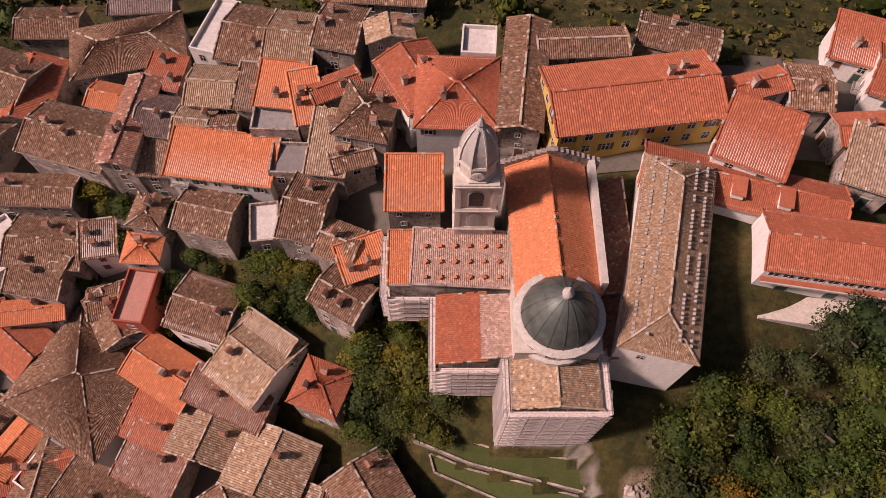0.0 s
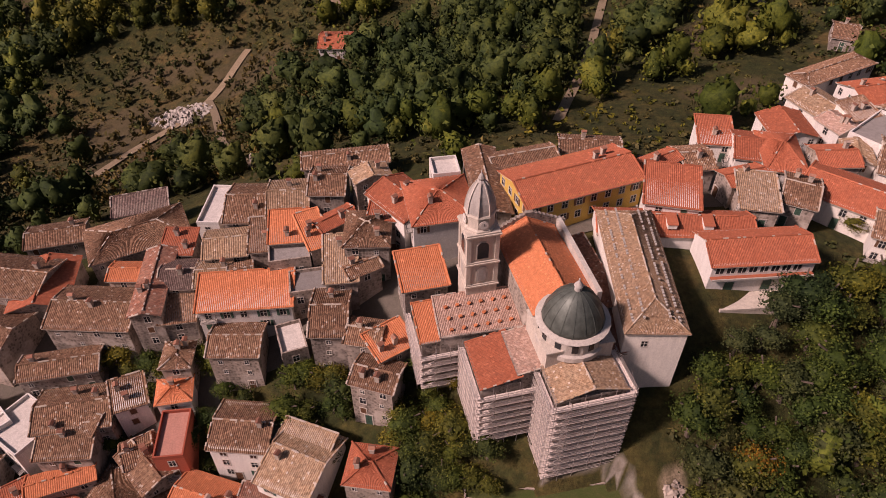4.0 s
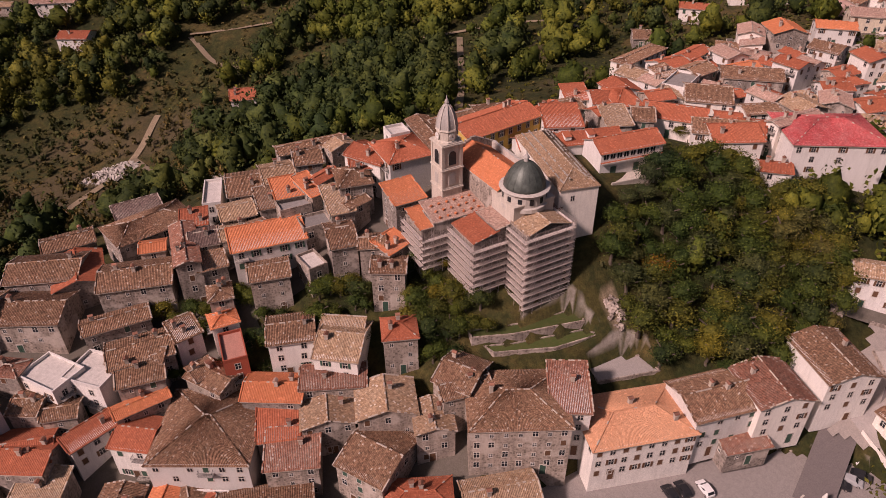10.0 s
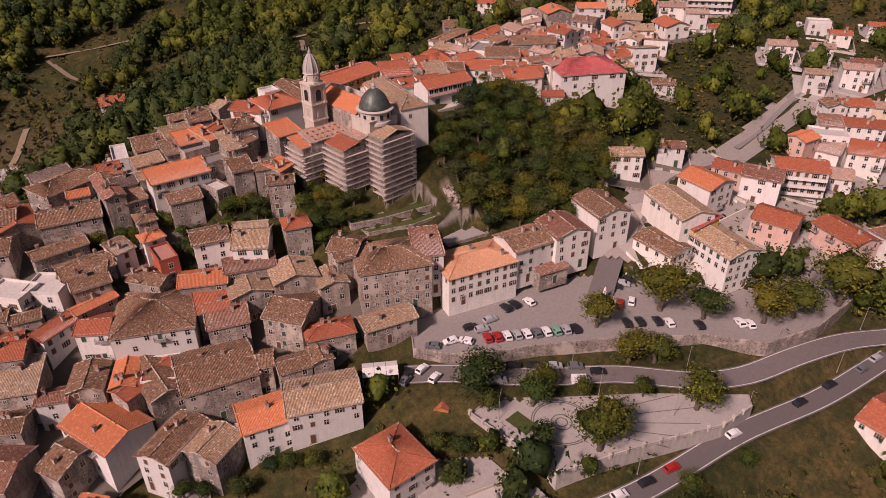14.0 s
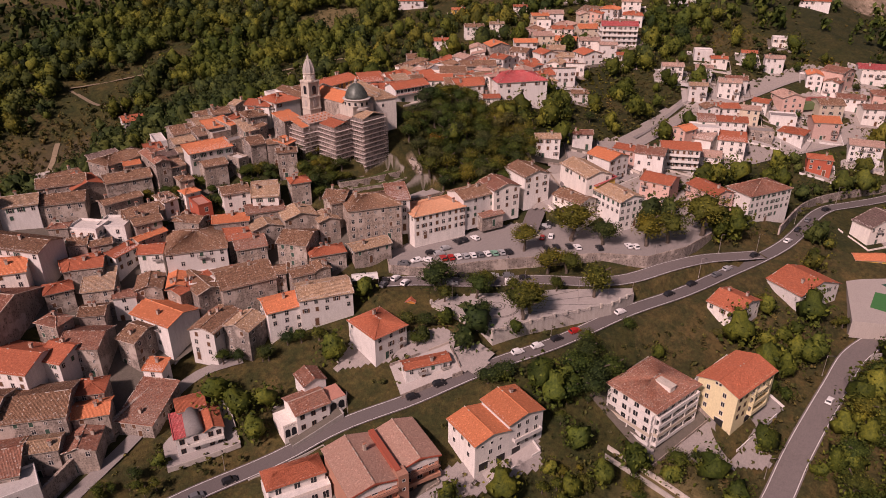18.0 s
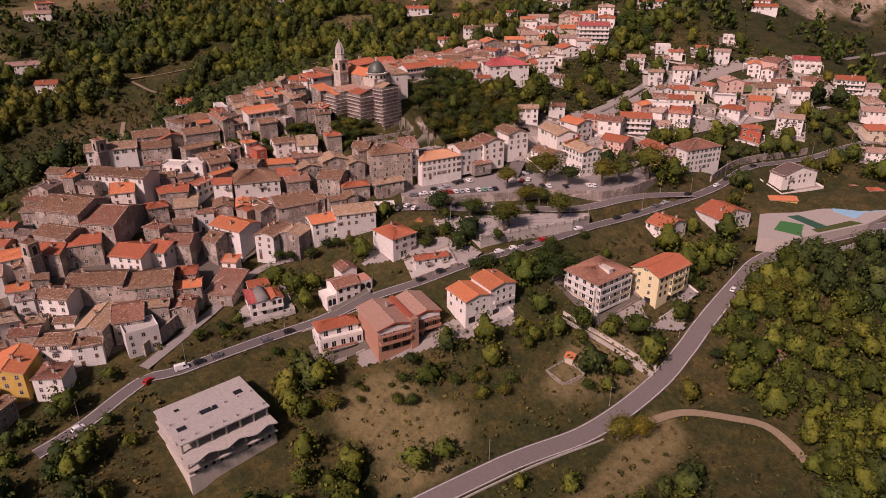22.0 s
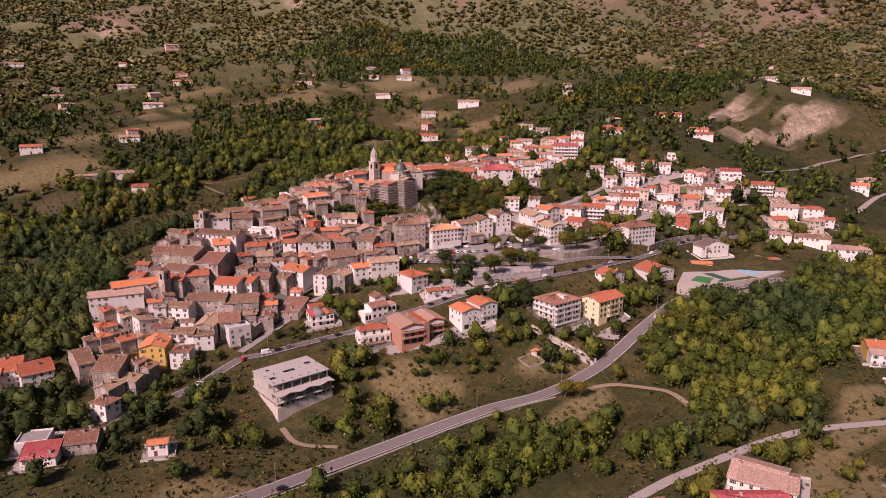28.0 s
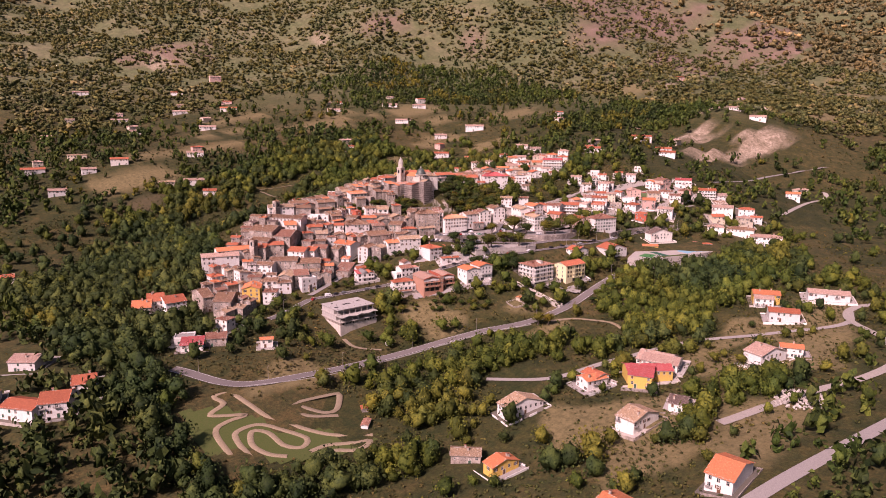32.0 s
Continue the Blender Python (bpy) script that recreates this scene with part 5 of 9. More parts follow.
house(-378.8, -78.0, -56, 20.4, 14.9, 6.0, "xrw")
house(-362.2, -19.2, -44, 16.3, 16.7, 6.0, "xqw")
house(-364.8, -83.7, -28, 14.7, 19.5, 7.0, "xrw")
house(-347.0, -74.3, -22, 12.3, 16.9, 7.0, "xrw")
house(-392.3, -55.4, -22, 11.3, 15.2, 6.0, "xow")
house(-326.6, 207.2, -12, 18.4, 12.9, 6.0, "xrw")
house(-122.6, 479.1, -20, 21.6, 13.0, 6.0, "xrw")
house(22.6, 1079.8, -18, 30.0, 13.0, 5.0, "xqw")
house(12.9, 846.8, -20, 28.7, 13.0, 5.0, "xqw")
house(79.6, 633.8, -26, 26.6, 13.0, 5.0, "xqw")
house(-216.4, 526.0, -14, 30.0, 13.0, 5.0, "xrw")
house(-213.9, 434.1, -16, 20.2, 13.0, 5.0, "xqw")
house(-20.8, 469.7, -25, 22.3, 13.0, 5.0, "xqw")
house(423.6, 566.2, -40, 29.1, 13.0, 6.0, "xqw")
house(400.9, 317.8, -47, 30.0, 13.0, 7.0, "xqw")
house(263.1, 256.4, -44, 22.1, 13.0, 6.0, "xrw")
house(464.4, 42.3, -52, 30.0, 13.0, 6.0, "xrw")
house(-64.8, 339.4, -29, 15.7, 14.0, 4.0, "xrw")
house(-3.9, 233.0, -14, 12.2, 14.9, 6.0, "xrw")
house(127.9, 114.3, 15, 27.9, 7.5, 8.0, "hbw")
house(143.9, 102.1, 15, 15.5, 7.7, 8.0, "xrw")
house(133.6, 100.2, -1, 18.5, 12.7, 7.0, "xrw")
house(115.2, 79.5, -64, 8.4, 15.8, 9.0, "fgw")
house(111.8, 64.4, -42, 14.2, 16.2, 9.0, "xbw")
house(149.0, 82.5, -4, 13.3, 7.0, 7.0, "xow")
house(153.6, 141.0, -37, 7.2, 13.0, 4.0, "xbs")
house(96.7, 40.7, -27, 14.4, 14.9, 7.0, "xrw")
house(117.2, 48.1, -22, 11.3, 7.7, 8.0, "xbw")
house(-17.7, 695.0, -17, 18.9, 13.0, 5.0, "xqw")
house(185.4, 761.8, -25, 30.0, 13.0, 5.0, "xow")
house(116.1, 815.8, -22, 29.9, 13.0, 5.0, "xqw")
house(316.5, 601.6, -34, 24.7, 13.0, 5.0, "xqw")
house(360.6, 641.1, -35, 17.6, 12.3, 5.0, "xrw")
house(465.8, 527.3, -42, 25.4, 13.0, 5.0, "xqw")
house(358.8, 450.7, -41, 29.2, 13.0, 5.0, "xqw")
house(335.9, 332.7, -44, 19.8, 13.0, 5.0, "xqw")
house(157.6, 341.3, -35, 11.0, 7.7, 5.0, "xrw")
house(-69.4, 373.5, -21, 24.8, 13.0, 5.0, "xqw")
house(-163.9, 474.2, -13, 17.4, 12.2, 5.0, "xqw")
house(508.8, 222.2, -55, 15.8, 11.1, 6.0, "xqw")
house(425.7, -22.0, -65, 21.5, 13.0, 6.0, "xrw")
house(356.7, 52.2, -58, 19.4, 13.0, 6.0, "xrw")
house(738.3, 22.7, -70, 19.4, 13.0, 5.0, "xqw")
house(722.7, -23.2, -71, 25.4, 13.0, 5.0, "xqw")
house(337.3, 162.7, -52, 16.8, 11.8, 6.0, "xqw")
house(326.1, 127.6, -53, 16.3, 11.4, 6.0, "xqw")
house(30.5, 70.5, 8, 26.5, 13.0, 8.6, "xry", "inn")
house(50.4, -22.0, -107, 12.9, 13.5, 11.0, "xmw")
house(67.9, -24.3, -108, 15.9, 13.5, 11.0, "xbw")
house(98.6, -12.5, -46, 11.8, 8.3, 9.0, "xtw")
house(119.6, -19.0, -49, 10.0, 7.0, 7.0, "xmw")
house(89.8, -41.6, -113, 21.8, 13.5, 12.0, "xtw")
house(112.6, -39.2, -100, 14.4, 13.5, 9.0, "xow")
house(90.7, -46.2, -107, 15.3, 11.0, 9.0, "scy")
house(87.4, -59.7, -108, 21.8, 13.5, 11.0, "xtw", "inn")
house(76.8, -45.0, -97, 15.9, 11.4, 6.0, "xbw")
house(116.2, -66.1, -82, 14.0, 13.5, 9.0, "xrp")
house(129.6, -85.0, -112, 18.0, 11.9, 9.0, "xrp")
house(145.7, -101.6, -111, 14.3, 26.0, 13.0, "hmw", "school")
house(151.9, -57.0, -57, 18.6, 13.0, 10.0, "xrw", "flats")
house(186.1, -53.4, -58, 14.7, 10.3, 9.0, "fww")
house(205.2, -59.8, -60, 16.0, 11.2, 10.0, "xrw")
house(220.1, -71.6, -62, 13.4, 9.4, 4.0, "fgs")
house(217.9, -105.6, -66, 12.0, 8.4, 8.0, "hrr")
house(246.9, -119.0, -69, 15.9, 11.2, 9.0, "xqw")
house(244.1, -74.0, -63, 14.4, 10.1, 4.0, "fgw")
house(288.7, -95.8, -67, 15.0, 10.5, 6.0, "xmw")
house(333.7, -94.2, -68, 18.4, 12.9, 6.0, "xcw")
house(292.5, -46.6, -62, 11.2, 7.8, 8.0, "xqw")
house(329.2, -36.6, -63, 12.3, 8.6, 5.0, "fww")
house(241.4, -41.0, -59, 12.6, 8.8, 9.0, "xqw")
house(222.4, -30.5, -57, 10.1, 7.0, 9.0, "xtw")
house(233.8, -7.2, -55, 12.3, 8.6, 8.0, "xqw")
house(246.5, -21.9, -58, 9.6, 7.0, 8.0, "xqw")
house(270.9, -8.7, -57, 10.9, 7.6, 6.0, "fww")
house(268.8, -20.9, -59, 9.8, 7.0, 6.0, "xrw")
house(290.7, -30.7, -60, 8.9, 7.0, 6.0, "xrw")
house(228.2, 24.1, -52, 8.4, 7.0, 7.0, "xrw")
house(234.3, 39.6, -51, 10.8, 7.6, 8.0, "xqw")
house(233.5, 54.1, -49, 13.2, 9.2, 8.0, "xqw")
house(256.5, 45.9, -51, 23.6, 13.0, 13.0, "xcw", "flats")
house(240.7, 81.2, -47, 13.9, 9.8, 9.0, "xrw")
house(209.5, 88.7, -44, 15.0, 10.5, 7.0, "xow")
house(222.0, 146.2, -40, 13.5, 9.5, 8.0, "xbw")
house(233.8, 134.2, -42, 9.8, 7.0, 8.0, "xtw")
house(190.2, 146.4, -46, 13.2, 9.3, 6.0, "xrw")
house(264.3, 200.9, -39, 10.5, 7.4, 5.0, "xoy")
house(280.0, 149.1, -44, 10.1, 7.1, 7.0, "xrw")
house(97.9, 23.9, -42, 8.0, 7.0, 6.0, "xrw")
house(273.5, 114.3, -46, 16.9, 11.8, 7.0, "xqw")
house(161.6, 11.6, -49, 9.2, 7.0, 5.0, "xbw")
house(325.1, -128.7, -61, 18.6, 13.0, 9.0, "xrw", "flats")
house(328.5, -96.5, -59, 18.9, 13.0, 6.0, "fww")
house(308.9, -155.7, -63, 22.3, 13.0, 10.0, "xqw")
house(336.4, -171.9, -65, 16.8, 11.7, 9.0, "hrw")
house(331.4, -185.7, -66, 12.2, 8.5, 7.0, "xrw")
house(257.7, -172.3, -63, 16.5, 11.6, 6.0, "hqw")
house(271.6, -193.7, -73, 26.8, 13.0, 8.0, "hbw")
house(262.6, -223.8, -67, 29.8, 13.0, 9.0, "hqw")
house(478.3, -172.6, -68, 16.7, 11.7, 7.0, "xow")
house(459.0, 32.8, -63, 10.2, 7.1, 5.0, "xrw")
house(435.8, -10.0, -57, 22.1, 13.0, 6.0, "xrw")
house(363.4, 63.1, -58, 10.7, 7.5, 6.0, "xrw")
# ---------------------------------------------------------------- newer houses along the main road
def arch_ring(w, h, n=8):
    r = w / 2
    return [(-r, 0), (r, 0)] + [(r * math.cos(a), h - r + r * math.sin(a)) for a in [math.pi * i / n for i in range(n + 1)]]


def arch_panel(B, w, h, depth, m, mi):
    """A round-headed panel facing -y in m's frame, standing out by depth."""
    ring = arch_ring(w, h)
    n = len(ring)
    p = [m @ Vector((x, -depth, z)) for x, z in ring] + [m @ Vector((x, 0.05, z)) for x, z in ring]
    B.add(p, [tuple(range(n))] + [(j, n + j, n + (j + 1) % n, (j + 1) % n) for j in range(n)], mi)


def opening_mesh(w, h, frame_mat, split=1):
    """Window or glazed door facing -y, sill at z = 0: raised frame, dark pane, mullion."""
    xs = [-w / 2 - 0.07, -w / 2, -0.035, 0.035, w / 2, w / 2 + 0.07]

    def cell(i, j):
        if i in (0, 4) or j in (0, 2):
            return 0.05, 1
        return (0.03, 1) if i == 2 and split > 1 else (0.012, 0)

    return relief(xs, [-0.07, 0.0, h, h + 0.07], cell).mesh("window", ["glass_and_shade", frame_mat])


PANE = {"wide": opening_mesh(1.5, 1.35, "frame_white", 2), "slim": opening_mesh(0.95, 1.35, "frame_white", 2), "door": opening_mesh(1.4, 2.2, "frame_white", 2),
        "small": opening_mesh(0.7, 0.7, "frame_white"), "brown": opening_mesh(1.1, 1.4, "wood_brown", 2)}
GARAGE = Build().box(-1.3, -0.03, 0, 1.3, 0.05, 2.3, 0).box(-1.4, -0.07, 2.3, 1.4, 0.05, 2.45, 1).mesh("garage_door", ["iron", "frame_white"])


def villa(x, y, yaw, w, d, label, reach):
    """An empty newer house at a place of the plan, w by d metres; reach is the half-width kept clear of plants."""
    x, y = x * U, y * U
    ob = thing("house", x, y, float(land(x, y)), yaw, label, "house", "newer houses along the main road")
    co, si = math.cos(radians(yaw)), math.sin(radians(yaw))
    HOUSES.append((x, y, reach))
    FOOT.append((x, y, co, si, w, d))
    return ob


def side(a, off):
    return pose(0, 0, 0, 0, 0, a) @ pose(0, -off, 0)


def pane_row(ob, kind, a, off, z, *xs):
    for x in xs:
        part("window", PANE[kind], ob, side(a, off) @ pose(x, 0, z))


def balcony_band(ob, a, off, x0, x1, z, depth=1.3, mat="wall_w", rail="wall_w", posts=()):
    """A long balcony: slab, solid or barred parapet, and posts up to the next floor."""
    B = Build()
    B.box(x0, -depth, -0.18, x1, 0, 0, 0)
    m = side(a, off) @ pose(0, 0, z)
    bal = part("balcony", B.mesh("balcony", [mat]), ob, m)
    B = Build()
    if rail == "iron":
        for i in range(int((x1 - x0) / 0.16) + 1):
            B.box(x0 + i * 0.16, -depth, 0, x0 + i * 0.16 + 0.025, -depth + 0.025, 0.95)
        B.box(x0, -depth - 0.01, 0.92, x1, -depth + 0.04, 0.98)
        for x in (x0, x1 - 0.03):
            B.box(x, -depth, 0.92, x + 0.03, 0, 0.98)
            B.box(x, -depth, 0.45, x + 0.03, 0, 0.49)
    else:
        B.box(x0, -depth - 0.004, 0, x1, -depth + 0.12, 0.95)
        B.box(x0, -depth + 0.12, 0, x0 + 0.12, 0, 0.95)
        B.box(x1 - 0.12, -depth + 0.12, 0, x1, 0, 0.95)
    part("parapet", B.mesh("parapet", [rail]), bal)
    for x in posts:
        part("post", Build().box(x - 0.13, -depth + 0.01, 0, x + 0.13, -depth + 0.25, 2.72).mesh("post", [mat]), bal)


def cover(ob, kind, w, d, z, tile, rise, oh=0.5, m=None, seed=3):
    rng = random.Random(seed)
    me, caps = roof_mesh(kind, w, d, tile, rise, rng, oh)
    r = part("roof", me, ob, (m or pose(0, 0, 0)) @ pose(0, 0, z))
    heaped(part("ridge_tiles", ridge_mesh(caps[:1], tile, rng), r))
    return r


# white house in two steps under bright orange roofs
v = villa(-42.6, -99.2, -13, 21.5, 11.4, "white two-step house with bright orange roofs beside the road", 10)
part("wall", gable_walls("x", 11.4, 10.2, -6, 7.0, 1.3, "wall_w"), v, pose(-5.1, 0, 0, 0, 0, 90))
part("wall", gable_walls("x", 11.4, 10.6, -6, 8.6, 1.3, "wall_w"), v, pose(5.3, 0, 0, 0, 0, 90))
cover(v, "x", 11.4, 10.2, 7.0, "tile_o", 1.3, 0.45, pose(-5.1, 0, 0, 0, 0, 90))
cover(v, "x", 11.4, 10.6, 8.6, "tile_o", 1.3, 0.45, pose(5.3, 0, 0, 0, 0, 90))
pane_row(v, "small", 0, 5.7, 5.1, -2.6, -5.2, -8.0)
pane_row(v, "slim", 0, 5.7, 2.2, -2.8, -5.6)
for _x in (-7.6, -2.4, 2.4):
    part("garage_door", GARAGE, v, side(0, 5.7) @ pose(_x, 0, -1.9))
for _z in (6.1, 3.3, 0.5):
    pane_row(v, "slim", 0, 5.7, _z, 3.0, 5.6, 8.4)
balcony_band(v, 0, 5.7, 1.2, 9.8, 2.9, 1.0)
pane_row(v, "slim", 270, 10.2, 4.9, -3, 0.5, 3.4)
pane_row(v, "slim", 270, 10.2, 1.6, -3, 3.0)
part("chimney", CHIM, v, pose(7.2, 3.0, 9.2))
# white house with a terrace storey beside the brick house
v = villa(-95.2, -66.2, -20, 14.6, 9.6, "white three-storey house with a red hipped roof and terrace", 8)
part("wall", gable_walls("h", 14.6, 9.6, -6, 3.9, 0, "wall_w"), v)
part("upper_wall", gable_walls("h", 13.6, 6.4, 3.9, 6.6, 0, "wall_w"), v, pose(0, 1.4, 0))
cover(v, "h", 13.6, 6.4, 6.6, "tile_r", 1.5, 0.5, pose(0, 1.4, 0))
B = Build()
B.box(-7.3, -4.8, 3.9, 7.3, -4.65, 4.8)
B.box(-7.3, -4.65, 3.9, -7.15, -1.9, 4.8)
B.box(7.15, -4.65, 3.9, 7.3, -1.9, 4.8)
part("parapet", B.mesh("parapet", ["wall_w"]), v)
pane_row(v, "door", 0, 1.8, 4.0, -4.5, 0, 4.0)
balcony_band(v, 0, 4.8, -7.0, 4.0, 1.0, 1.2, "wall_w", "wall_k")
pane_row(v, "door", 0, 4.8, 1.1, -5.6, -2.8, 0.4, 3.2, 5.9)
pane_row(v, "wide", 0, 4.8, -1.9, -5.4, -2.2, 1.2)
part("garage_door", GARAGE, v, side(0, 4.8) @ pose(5.0, 0, -2.3))
pane_row(v, "slim", 270, 7.3, 1.2, -2.4, 1.4)
pane_row(v, "slim", 270, 7.3, -1.6, -2.4, 1.4)
# brick house in two gabled halves with a red spine between them
v = villa(-74.6, -82.6, -17, 24.0, 17.0, "brick-red house in two halves with smooth brown roofs", 12)
for _cx, _w, _d, _h, _oy in ((-6.0, 11.6, 17.0, 7.9, 0.0), (6.6, 10.4, 14.6, 7.9, 1.0)):
    part("wall", gable_walls("x", _d, _w, -7, _h, 1.5, "wall_k"), v, pose(_cx, _oy, 0, 0, 0, 90))
    cover(v, "x", _d, _w, _h, "tile_f", 1.5, 0.55, pose(_cx, _oy, 0, 0, 0, 90))
    B = Build()
    for _s in (-1, 1):
        B.add([(_s * (_w / 2 + 0.5), -0.62, -0.55), (0, -0.62, 0.98), (0, -0.62, 1.45), (_s * (_w / 2 + 0.5), -0.62, -0.1), (_s * (_w / 2 + 0.5), -0.50, -0.55), (0, -0.50, 0.98), (0, -0.50, 1.45), (_s * (_w / 2 + 0.5), -0.50, -0.1)],
              [(0, 1, 2, 3), (4, 5, 6, 7), (0, 1, 5, 4), (3, 2, 6, 7)])
    part("bargeboard", B.mesh("bargeboard", ["wall_r"]), v, pose(_cx, _oy - _d / 2, _h))
    B = Build()
    B.box(-_w / 2 + 0.2, -0.03, 5.9, _w / 2 - 0.2, 0.05, _h - 0.2, 0)
    part("upper_plaster", B.mesh("upper_plaster", ["wall_w"]), v, pose(_cx, _oy - _d / 2, 0))
    for _z in (5.4, 2.5):
        balcony_band(v, 0, _d / 2 - _oy, _cx - _w / 2 + 0.3, _cx + _w / 2 - 0.3, _z, 1.5, "wall_k", "wall_k" if _z < 5 else "iron")
        pane_row(v, "door", 0, _d / 2 - _oy, _z + 0.05, _cx - _w * 0.3, _cx, _cx + _w * 0.3)
    for _k in (-0.3, 0.05, 0.34):
        part("garage_door", GARAGE, v, side(0, _d / 2 - _oy) @ pose(_cx + _k * _w, 0, -0.6))
B = Build()
B.box(-0.2, -7.6, 4, 1.2, 8.0, 9.2, 0)
part("spine", B.mesh("spine", ["wall_r"]), v)
B = Build()
B.box(-0.4, -9.4, -7, 2.2, -6.4, 8.9, 0)
part("stair_tower", B.mesh("stair_tower", ["wall_k"]), v)
pane_row(v, "small", 0, 9.4, 6.9, 0.9)
pane_row(v, "small", 0, 9.4, 4.2, 0.9)
part("chimney", CHIM, v, pose(-3.6, 2.5, 9.6))
# apartment house with balcony bands on all floors
v = villa(6.1, -126.8, -8, 18.8, 15.6, "white apartment house with long balconies and a brown roof", 12)
part("wall", gable_walls("h", 17.6, 14.4, -8, 9.0, 0, "wall_w"), v)
_r = cover(v, "h", 17.6, 14.4, 9.0, "tile_m", 2.0, 1.0)
B = Build()
B.box(-1.2, -5.6, 0.55, 1.0, -1.0, 2.05, 0)
B.box(-1.4, -5.8, 2.05, 1.2, -0.9, 2.2, 1)
part("dormer", B.mesh("dormer", ["wall_w", "stone_light"]), _r)
for _i, _z in enumerate((6.2, 3.4, 0.6, -2.2)):
    _m = ("wall_w", "wall_w", "wall_c", "wall_w")[_i]
    balcony_band(v, 0, 7.2, -8.6, 8.6, _z, 1.3, "wall_w", _m, (-8.4, -3.0, 3.0, 8.4) if _i else ())
    balcony_band(v, 270, 8.8, -7.0, 7.0, _z, 1.2, "wall_w", _m, (-6.8, 0, 6.8) if _i else ())
    pane_row(v, "door", 0, 7.2, _z + 0.05, -7.2, -4.8, -1.4, 1.4, 4.8, 7.2)
    pane_row(v, "door", 270, 8.8, _z + 0.05, -5.4, -2.2, 1.4, 4.8)
for _x in (-6.4, -2.2, 2.2, 6.4):
    part("garage_door", GARAGE, v, side(0, 7.2) @ pose(_x, 0, -5.0))
B = Build()
B.box(-10.8, -8.6, -9, -8.95, 7.0, -2.9, 0)
part("lower_terrace", B.mesh("lower_terrace", ["concrete"]), v)
# pale yellow house
v = villa(32.2, -143.9, -8, 18.6, 11.6, "pale yellow four-storey house with a salmon-orange roof", 10)
part("wall", gable_walls("x", 18.6, 11.6, -8, 10.2, 1.9, "wall_l"), v)
cover(v, "x", 18.6, 11.6, 10.2, "tile_r", 1.9, 0.6)
for _z in (7.6, 4.7, 1.8):
    pane_row(v, "slim", 270, 9.3, _z, -2.6, 2.2)
    pane_row(v, "brown", 0, 5.8, _z, -7.4, -4.6, 7.6)
    balcony_band(v, 0, 5.8, -2.6, 5.2, _z - 0.5, 1.3, "wall_l", "iron" if _z > 7 else "wall_l", (-2.4, 5.0))
    pane_row(v, "door", 0, 5.8, _z - 0.45, -1.2, 1.4, 4.0)
    balcony_band(v, 90, 9.3, -3.4, 3.4, _z - 0.5, 1.3, "wall_l", "iron")
pane_row(v, "small", 270, 9.3, 10.4, -0.5, 0.5)
for _x in (-1.6, 2.0, 5.6):
    part("garage_door", GARAGE, v, side(0, 5.8) @ pose(_x, 0, -1.8))
part("garage_door", GARAGE, v, side(270, 9.3) @ pose(2.0, 0, -1.8))
# white house with a vaulted middle roof
v = villa(-104.6, -26.0, -20, 11.6, 11.0, "white house with a grey vaulted roof between red tiled wings", 7.5)
part("wall", gable_walls("h", 11.6, 9.4, -5, 4.6, 0, "wall_w"), v)
_arc, _ring = 10, []
for _i in range(_arc + 1):
    _a = math.pi * _i / _arc
    _ring.append((-2.2 * math.cos(_a), 2.0 * math.sin(_a)))
B = Build()
B.add([(x - 1.0, -5.0, 4.6 + z) for x, z in _ring] + [(x - 1.0, 4.7, 4.6 + z) for x, z in _ring], [(i, i + 1, _arc + 2 + i, _arc + 1 + i) for i in range(_arc)] + [tuple(range(_arc, -1, -1)), tuple(range(_arc + 1, 2 * _arc + 2))])
part("vault_roof", B.mesh("vault_roof", ["flat_g"], True), v)
cover(v, "s", 2.7, 9.4, 4.65, "tile_c", 0.9, 0.3, pose(-4.5, 0, 0))
cover(v, "x", 9.4, 4.6, 4.65, "tile_r", 1.0, 0.4, pose(3.5, 0, 0, 0, 0, 90))
part("rear_wall", gable_walls("x", 7.0, 6.0, -4, 6.4, 1.0, "wall_w"), v, pose(-0.5, 6.6, 0))
cover(v, "x", 7.0, 6.0, 6.4, "tile_r", 1.0, 0.4, pose(-0.5, 6.6, 0))
pane_row(v, "brown", 0, 4.7, 4.9, -1.0)
for _z in (2.4, -0.5):
    pane_row(v, "brown", 0, 4.7, _z, -4.4, -1.0, 2.6, 4.6)
    pane_row(v, "brown", 270, 5.8, _z, -2.6, 1.8)
balcony_band(v, 0, 4.7, -3.4, 5.6, 1.6, 1.2)
# cream house with an arched loggia
v = villa(-76.0, -46.4, -12, 13.5, 9.0, "cream house with brown tiled roofs and an arched loggia", 8)
part("wall", gable_walls("x", 9.2, 8.4, -4, 4.8, 1.4, "wall_w"), v)
cover(v, "x", 9.2, 8.4, 4.8, "tile_m", 1.4, 0.45)
part("tower_wall", gable_walls("x", 6.4, 6.2, -4, 7.2, 1.3, "wall_w"), v, pose(4.0, 6.0, 0, 0, 0, 90))
cover(v, "x", 6.4, 6.2, 7.2, "tile_m", 1.3, 0.4, pose(4.0, 6.0, 0, 0, 0, 90))
part("wing_wall", gable_walls("f", 5.0, 6.0, -4, 4.4, 0, "wall_w"), v, pose(7.2, -0.6, 0))
part("wing_deck", Build().box(4.75, -3.6, 4.4, 9.7, 2.4, 4.55).mesh("wing_deck", ["flat_p"]), v)
B = Build()
B.box(-8.2, -3.8, -4, -4.62, 3.6, 1.6, 0)
part("terrace_wall", B.mesh("terrace_wall", ["wall_w"]), v)
B = Build()
